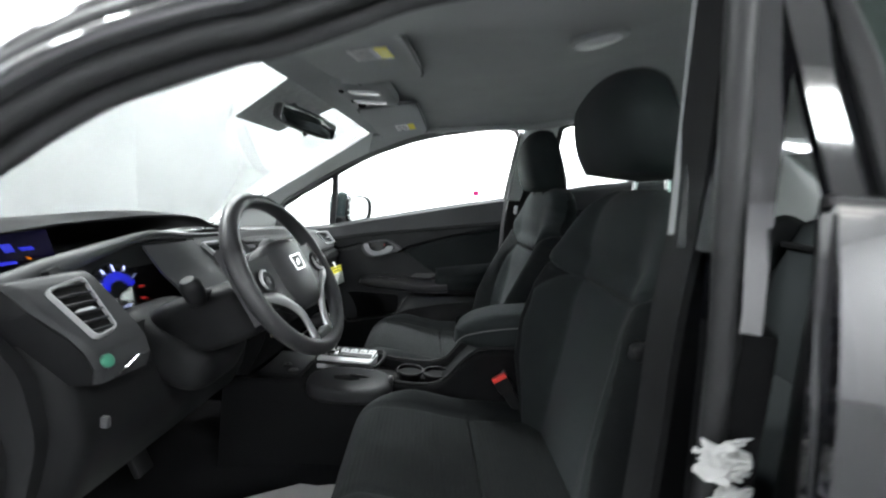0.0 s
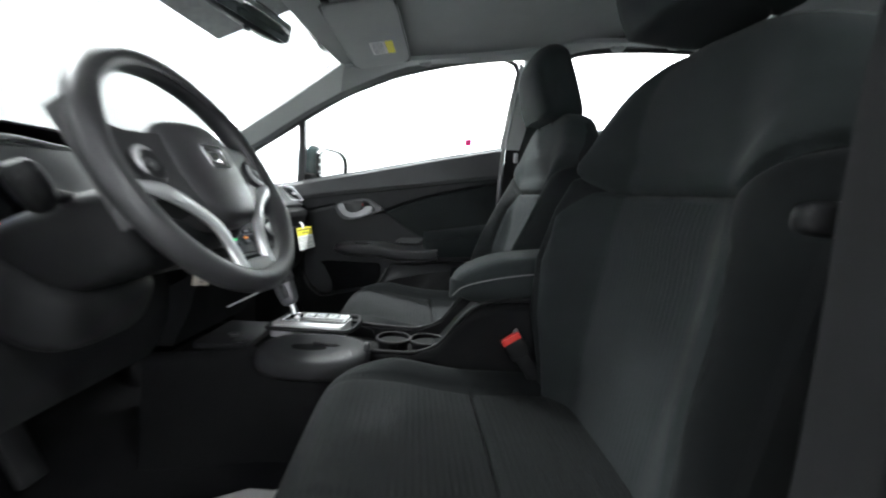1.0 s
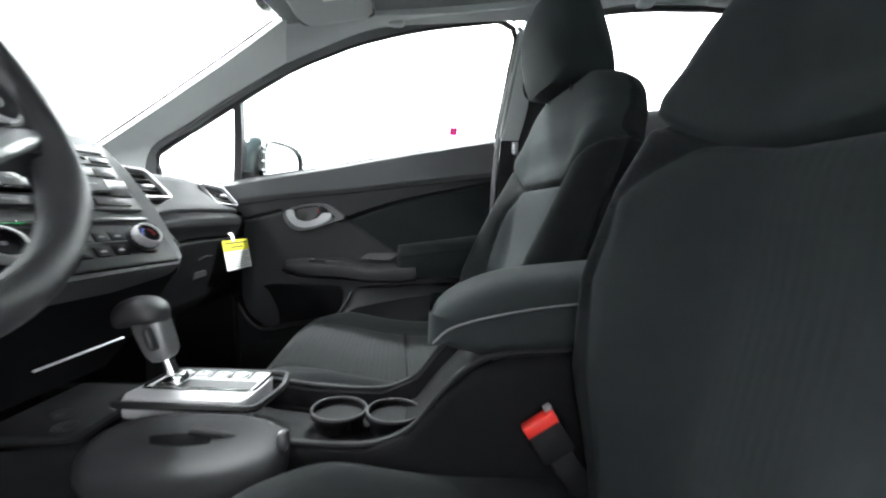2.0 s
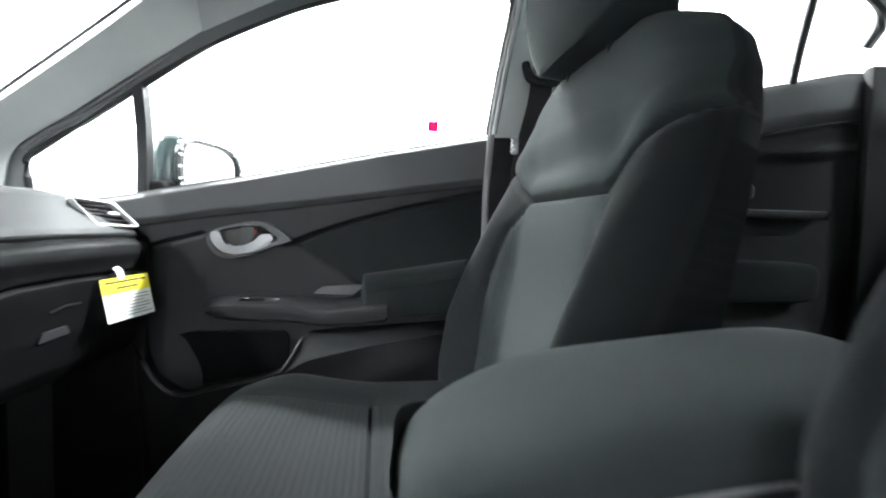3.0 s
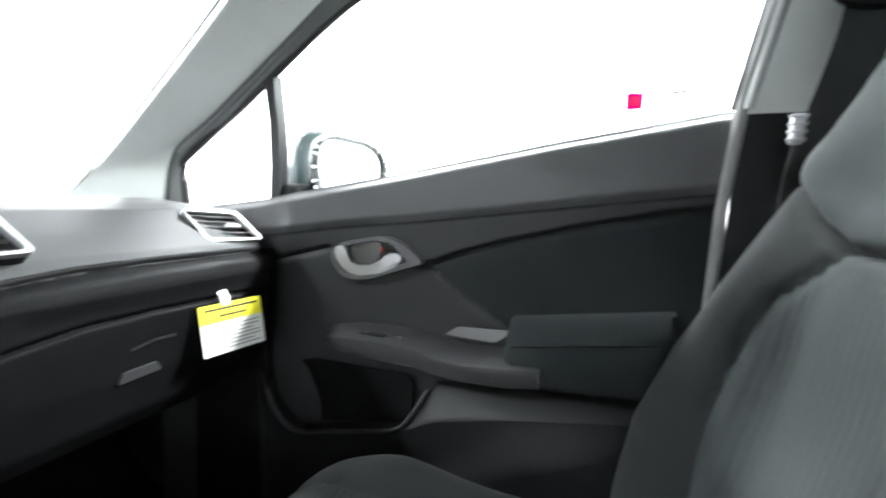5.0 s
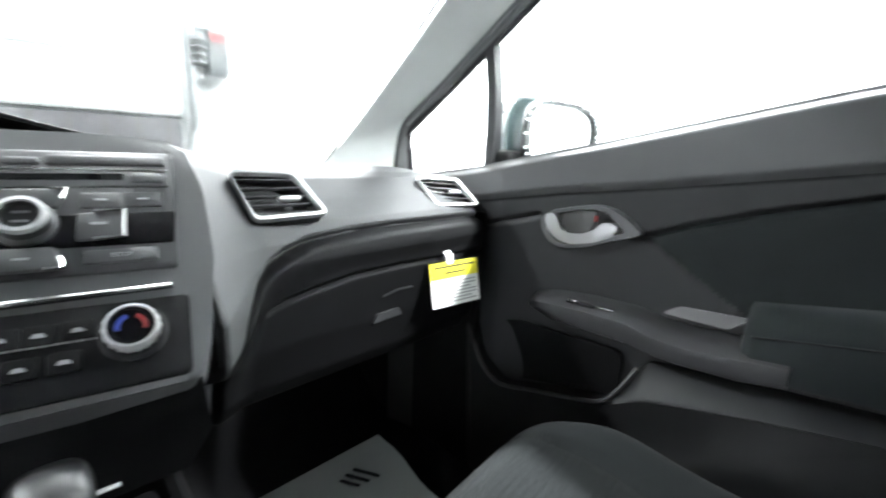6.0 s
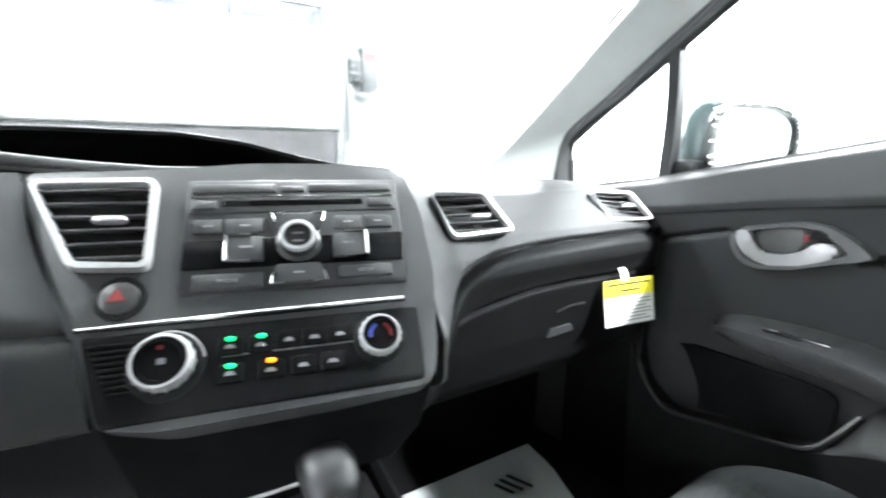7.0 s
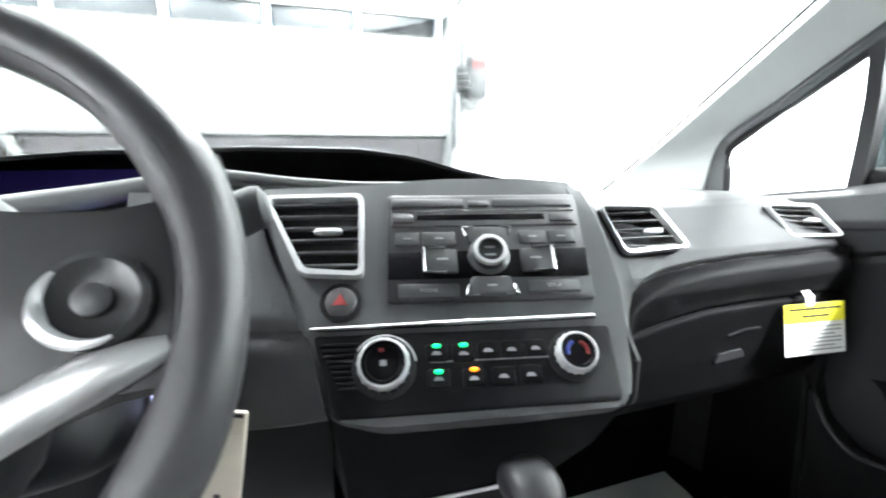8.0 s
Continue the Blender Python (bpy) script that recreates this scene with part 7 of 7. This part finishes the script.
def gear_selector():
    g = thing("gear_selector", (0.175, -0.015, 0.645), "automatic gear lever with silver grip and black top", "gear lever")
    part("lever", tube([(0.182, -0.015, 0.640), (0.172, -0.015, 0.670), (0.160, -0.015, 0.700)], 0.009, 10), CHROME, g, "chrome lever shaft")
    part("lever_collar", soft_box((0, 0, 0), (0.030, 0.028, 0.020), 4, 4, None, pose(0.180, -0.015, 0.650, 0, -20, 0)), CHROME, g)
    part("grip", soft_box((0, 0, 0), (0.040, 0.036, 0.070), 4, 6, lambda q, p: Vector((q.x * (1 + 0.15 * p.z), q.y, q.z)), pose(0.154, -0.015, 0.712, 0, -22, 0)), mat("smoked_silver", (0.11, 0.11, 0.113), 0.33, 0.4, bump=0.05), g, "smoked silver lever grip")
    part("release_button", soft_box((0, 0, 0), (0.012, 0.022, 0.034), 4, 4, None, pose(0.158, -0.033, 0.714, 0, -22, 0)), SATIN, g, "black release button")
    part("knob_top", soft_box((0, 0, 0), (0.070, 0.048, 0.040), 2.8, 7, lambda q, p: Vector((q.x, q.y, q.z - 0.010 * p.x * p.x)), pose(0.132, -0.015, 0.748, 0, -8, 0)), WHEEL, g, "black rounded lever top")
    return g


gear_selector()


def parking_brake():
    p = thing("parking_brake", (0.25, -0.135, 0.55), "grey parking brake lever beside the gear plate", "parking brake")
    def hollow(q, r):
        return Vector((q.x, q.y, q.z - (0.030 * (1 - r.x ** 2) * (1 - min(1, (r.y + 0.2) ** 2)) if r.z > 0 else 0) + 0.03 * q.x + 0.25 * q.y))
    part("dish", soft_box((0.252, -0.118, 0.598), (0.240, 0.085, 0.075), 3.2, 10, hollow), mat("grey_dish", (0.018, 0.018, 0.0195), 0.6, bump=0.15, spec=0.2), p, "hollow grey lever cover")
    part("lever_button", soft_box((0.366, -0.118, 0.624), (0.014, 0.016, 0.026), 3, 4), SHELF_GREY, p, "grey lever end")
    return p


parking_brake()


def buckle(x, y, z, tilt):
    b = thing("seat_belt_buckle", (x, y, z - 0.08), "black belt buckle with a red release button", "belt buckle", "belt buckles")
    m = pose(x, y, z, 0, tilt, 0)
    part("stalk", box(0, 0, -0.055, 0.030, 0.014, 0.09, 0.004, m=m), PLASTIC, b)
    part("housing", box(0, 0, 0.0, 0.042, 0.022, 0.040, 0.005, m=m), PLASTIC, b)
    part("release_button", box(0.0, -0.002, 0.020, 0.040, 0.016, 0.020, 0.003, m=m), RED, b, "red release button")
    part("slot", box(0.016, 0.004, 0.029, 0.010, 0.014, 0.006, 0.002, m=m), GREYBAR, b)
    return b


buckle(0.672, -0.150, 0.655, -35)
buckle(0.60, 0.035, 0.600, -35)

# ---- roof fittings ----


def rear_view_mirror():
    r = thing("rear_view_mirror", (0.07, -0.01, 1.38), "black rear-view mirror hanging from the windscreen", "rear-view mirror")
    m = basis((0.072, -0.008, 1.318), (0.079, 0.207, -0.023), (0.20, 0, 0.98))
    part("housing", soft_box((0, 0, -0.008), (0.232, 0.062, 0.034), 4.5, 7, lambda q, p: Vector((q.x, q.y * (1 - 0.12 * p.x * p.x), q.z)), m), SATIN, r, "black mirror housing")
    part("mirror_pane", prism(rounded([(-0.108, -0.022), (0.108, -0.022), (0.110, 0.023), (-0.110, 0.023)], 0.010, 5), 0.006, 0.0098, m, 0.001), MIRROR, r, "mirror pane")
    part("tab", box(0, -0.034, -0.002, 0.016, 0.010, 0.008, 0.002, m=m), SATIN, r)
    part("stalk", tube(spline([(0.060, -0.010, 1.325), (0.035, -0.015, 1.355), (0.020, -0.018, 1.375)], 8), 0.009, 8), SATIN, r, "black mirror stalk")
    return r


rear_view_mirror()


def sun_visor(x0, y0, y1, lx, ly, out):
    """A folded visor; the label lies on it round (lx, ly), the hinge at its outer end."""
    cy = (y0 + y1) / 2
    v = thing("sun_visor", (x0, cy, 1.40), "grey cloth sun visor folded up with a warning label", "sun visor", "sun visors")

    def under(x, y, dz):
        return Vector((x, y, liner_z(x, y) - dz))
    part("pad", soft_box((0, 0, 0), (0.185, y1 - y0, 0.022), 7, 9, lambda q, p: under(x0 + q.x, cy + q.y, 0.020) + Vector((0, 0, q.z))), LINER, v, "grey cloth visor pad")
    edge = rounded([(x0 - 0.090, y0 + 0.002), (x0 + 0.090, y0 + 0.002), (x0 + 0.090, y1 - 0.002), (x0 - 0.090, y1 - 0.002)], 0.02, 4)
    part("piping", tube([under(x, y, 0.021) for x, y in edge], 0.0035, 6, closed=True), mat("grey_piping", (0.12, 0.125, 0.125), 0.8, bump=0.2), v, "dark grey edge piping")
    for xa, xb, mt, lab in ((-0.034, 0.010, WHITE_PAPER, "white warning label"), (0.011, 0.034, YELLOW, "yellow warning label")):
        part("label", surf(lambda a, b: under(lx + xa + (xb - xa) * a, ly - 0.042 + 0.084 * b, 0.0325), 4, 6, 0.001, flip=True), mt, v, lab)
    for k in range(5):
        part("print_bar", surf(lambda a, b: under(lx - 0.028 + 0.032 * a, ly - 0.034 + 0.015 * k + 0.004 * b, 0.0338), 3, 2, 0.0006, flip=True), GREYBAR, v)
    part("hinge_rod", tube([under(x0 - 0.080, y1 - 0.03 if out > 0 else y0 + 0.03, 0.016), under(x0 - 0.085, y1 + 0.02 if out > 0 else y0 - 0.02, 0.010)], 0.006, 8), LINER, v)
    part("clip", soft_box(under(x0 - 0.070, y0 - 0.012 if out > 0 else y1 + 0.012, 0.012), (0.022, 0.020, 0.024), 4, 4), PLASTIC, v, "dark visor clip")
    return v


sun_visor(0.270, 0.10, 0.52, 0.292, 0.375, 1)
sun_visor(0.325, -0.57, -0.19, 0.352, -0.46, -1)


def map_light():
    m = thing("map_light", (0.25, -0.04, 1.40), "grey roof console with two map light lenses", "map light")
    z = liner_z(0.25, -0.04)
    part("housing", soft_box((0.245, -0.04, z - 0.008), (0.15, 0.25, 0.034), 6, 6), LINER, m, "grey roof console")
    part("lens", soft_box((0.252, -0.095, z - 0.024), (0.085, 0.036, 0.012), 5, 5), LENS, m, "milky map light lens")
    part("lens", soft_box((0.240, 0.025, z - 0.024), (0.095, 0.036, 0.012), 5, 5), LENS, m, "milky map light lens")
    for y in (-0.095, 0.025):
        part("switch", box(0.190, y, z - 0.026, 0.012, 0.016, 0.008, 0.003), PLASTIC, m)
    return m


map_light()


def dome_light():
    d = thing("dome_light", (0.735, -0.42, 1.43), "small milky dome light in the headliner", "dome light")
    m = pose(0.755, -0.405, liner_z(0.755, -0.405) - 0.006, 0, 0, -55)
    part("base", soft_box((0, 0, 0), (0.115, 0.050, 0.016), 4, 5, None, m), LINER, d)
    part("lens", soft_box((0, 0, -0.004), (0.098, 0.040, 0.018), 3, 5, None, m), LENS, d, "milky lens")
    return d


dome_light()


def grab_handle(x0, x1, y, z0, z1):
    g = thing("grab_handle", ((x0 + x1) / 2, y, z0), "folded grey grab handle over the passenger door", "grab handle", "grab handles")
    grip = mat("dark_grey_grip", (0.17, 0.175, 0.175), 0.6, bump=0.2)
    pts = [(0.0, 0.0, 0.0), (0.04, -0.022, 0.016), (0.16, -0.046, 0.030), (0.5, -0.054, 0.034), (0.84, -0.046, 0.030), (0.96, -0.022, 0.016), (1.0, 0.0, 0.0)]
    part("grip", tube(spline([(x0 + (x1 - x0) * u, y + dy, z0 + (z1 - z0) * u + dz) for u, dy, dz in pts], 28), 0.0115, 10), grip, g, "grey grip")
    for u in (0.03, 0.97):
        part("hinge_cover", soft_box((x0 + (x1 - x0) * u, y + 0.006, z0 + (z1 - z0) * u), (0.046, 0.034, 0.040), 4, 5), LINER, g)
    return g


grab_handle(0.40, 0.605, 0.572, 1.405, 1.438)
grab_handle(1.05, 1.25, 0.560, 1.478, 1.492)

# ---- belts ----


def passenger_belt():
    b = thing("seat_belt", (0.83, 0.60, 0.6), "black passenger seat belt hanging on the centre pillar", "seat belt", "seat belts")
    part("anchor_cover", soft_box((0.826, 0.722, 1.292), (0.062, 0.030, 0.062), 3, 6), mat("mid_grey_cover", (0.24, 0.25, 0.25), 0.55, bump=0.1), b, "grey rounded belt anchor cover")
    part("cover_slot", box(0.826, 0.706, 1.296, 0.044, 0.004, 0.007, 0.001), SEAL, b)
    part("height_slider", box(0.830, 0.728, 1.335, 0.070, 0.020, 0.045, 0.006), TRIM, b)
    part("guide_loop", tube(spline([(0.780, 0.706, 1.292), (0.784, 0.700, 1.268), (0.796, 0.697, 1.252), (0.822, 0.696, 1.247), (0.848, 0.697, 1.250), (0.860, 0.702, 1.262)], 20), [0.009 + 0.003 * math.sin(math.pi * i / 19) for i in range(20)], 8), PLASTIC, b, "black belt guide")

    def web(u, v):
        z = 1.262 - 0.78 * u
        return (0.792 - 0.045 * sstep(0, 0.30, u) + 0.050 * v, 0.700 - 0.030 * sstep(0, 0.25, u) + 0.080 * sstep(0.25, 0.9, u) - 0.004 * v, z)
    part("webbing", surf(web, 24, 4, 0.002), WEB, b, "black belt webbing")
    part("tongue", box(0.752, 0.664, 1.096, 0.014, 0.010, 0.036, 0.003, m=pose(0, 0, 0)), SILVER, b, "silver belt tongue")
    for k in range(4):
        part("stop_bar", box(0.750, 0.657, 1.083 + 0.009 * k, 0.018, 0.004, 0.004, 0.001), SILVER, b)
    return b


passenger_belt()


def driver_belt():
    b = thing("seat_belt", (0.80, -0.68, 0.4), "black driver's seat belt with loop beside the seat", "seat belt", "seat belts")
    part("webbing", surf(lambda u, v: (0.800 + 0.046 * v, -0.690 - 0.012 * math.sin(2 * u), 1.33 - 0.90 * u), 16, 4, 0.002, flip=True), WEB, b, "black belt webbing")
    part("tongue", soft_box((0.812, -0.672, 0.950), (0.075, 0.022, 0.026), 4, 5), PLASTIC, b, "black belt tongue")
    part("tongue_blade", box(0.825, -0.672, 0.918, 0.028, 0.003, 0.030, 0.001), STEEL, b, "steel tongue blade")
    return b


driver_belt()

# ---- loose things ----


def hang_tag():
    t = thing("hang_tag", (0.01, 0.537, 0.80), "yellow and white warning card hanging from the glovebox", "hang tag")
    m = basis((0.009, 0.485, 0.730), (0.16, 0.985, 0.02), (-0.20, 0, 0.98))
    w, h = 0.106, 0.078
    part("card", prism(rounded([(0, 0), (w, 0), (w, h), (0, h)], 0.002), 0, 0.0008, m), WHITE_PAPER, t, "white printed card")
    part("yellow_band", prism([(0, h * 0.63), (w, h * 0.63), (w, h), (0, h)], 0.0010, 0.0014, m), YELLOW, t, "yellow band")
    for i, (x0, x1) in enumerate(((0.008, 0.098), (0.030, 0.078))):
        part("print_bar", prism([(x0, 0.068 - 0.011 * i), (x1, 0.068 - 0.011 * i), (x1, 0.0715 - 0.011 * i), (x0, 0.0715 - 0.011 * i)], 0.0014, 0.0018, m), INK, t)
    for i in range(7):
        x1 = 0.099 - 0.012 * (i % 3 == 2)
        part("print_bar", prism([(0.006, 0.041 - 0.0058 * i), (x1, 0.041 - 0.0058 * i), (x1, 0.0428 - 0.0058 * i), (0.006, 0.0428 - 0.0058 * i)], 0.0008, 0.0012, m), GREYBAR, t)
    part("strap", tube([m @ Vector((0.045, h - 0.004, 0.001)), m @ Vector((0.044, h + 0.010, 0.002)), m @ Vector((0.043, h + 0.019, -0.004))], 0.0075, 8, flat=0.12, ref=m.to_3x3() @ Vector((0, 0, 1))), WHITE_PAPER, t, "white paper strap")
    return t


hang_tag()


def paper_mat(pts, zf, label, word, paper=PAPER):
    p = thing("paper_floor_mat", (*pts[0], zf), label, "floor mat", "paper mats")
    a, b, c, d = [Vector(q) for q in pts]

    def f(u, v):
        q = a.lerp(b, v).lerp(d.lerp(c, v), u)
        return (q.x, q.y, zf + 0.006 * math.sin(5 * u + 2 * v) * v + 0.012 * sstep(0.85, 1, v) * math.sin(9 * u) ** 2)
    sheet = part("sheet", surf(f, 16, 16, 0.0012, flip=True), paper, p, "paper sheet")
    if word:
        for dx, dy, w, h in ((-0.158, 0.425, 0.045, 0.008), (-0.160, 0.445, 0.055, 0.009), (-0.160, 0.468, 0.062, 0.009)):
            part("script_bar", box(0, 0, 0, w, h, 0.0012, 0.0003, 1, m=pose(dx, dy, zf + 0.0085, 0, 0, 28)), INK, sheet, "black script stroke")
    return p


paper_mat([(-0.255, 0.205), (-0.248, 0.568), (0.28, 0.50), (0.28, 0.16)], 0.302, "grey paper mat with black script on the passenger floor", True)
paper_mat([(-0.16, -0.36), (0.225, -0.125), (0.36, -0.30), (0.10, -0.62)], 0.325, "paper mat on the driver's floor, lightened for the door's light", False, PAPER_LIT)


def pedal(y, w, h, z, label):
    p = thing("pedal", (-0.34, y, z), label, "pedal", "pedals")
    part("pad", box(0, 0, 0, 0.02, w, h, 0.006, m=pose(-0.30, y, z, 0, -25, 0)), SEAL, p, "black rubber pedal pad")
    part("arm", tube([(-0.31, y, z), (-0.37, y, z + 0.12), (-0.40, y, z + 0.26)], 0.009, 8), PLASTIC, p)
    return p


pedal(-0.36, 0.10, 0.06, 0.46, "black rubber brake pedal in the dark footwell")
pedal(-0.22, 0.055, 0.16, 0.42, "black accelerator pedal in the dark footwell")


def film():
    f = thing("plastic_film", (0.845, -0.80, 0.75), "crumpled white plastic film on the door striker", "plastic film")

    def sheet(c, w, h, seed, tip):
        def g(u, v):
            q = Vector(((u - 0.5) * w, 0, (v - 0.5) * h))
            n1 = noise.noise(Vector((u * 2.6 + seed, v * 2.2, seed))) + 0.5 * noise.noise(Vector((u * 6 + seed, v * 5, 3.0)))
            n2 = noise.noise(Vector((u * 3.1, v * 2.7 + seed, 7.0)))
            return Vector(c) + q * (1 - 0.25 * abs(n2)) + Vector((0.018 * n2 + tip * (0.5 - v), -0.022 * abs(n1) - 0.012 * math.sin(math.pi * u), 0.012 * n1))
        return surf(g, 26, 26, 0.0012)
    part("upper_fold", sheet((0.822, -0.812, 0.898), 0.046, 0.040, 1.7, 0.0), FILM, f, "crumpled white film", 25)
    part("upper_fold", sheet((0.830, -0.806, 0.885), 0.036, 0.032, 5.1, 0.02), FILM, f, "crumpled white film", 25)
    part("lower_fold", sheet((0.834, -0.800, 0.830), 0.032, 0.060, 9.4, -0.03), FILM, f, "hanging white film", 25)
    return f


film()
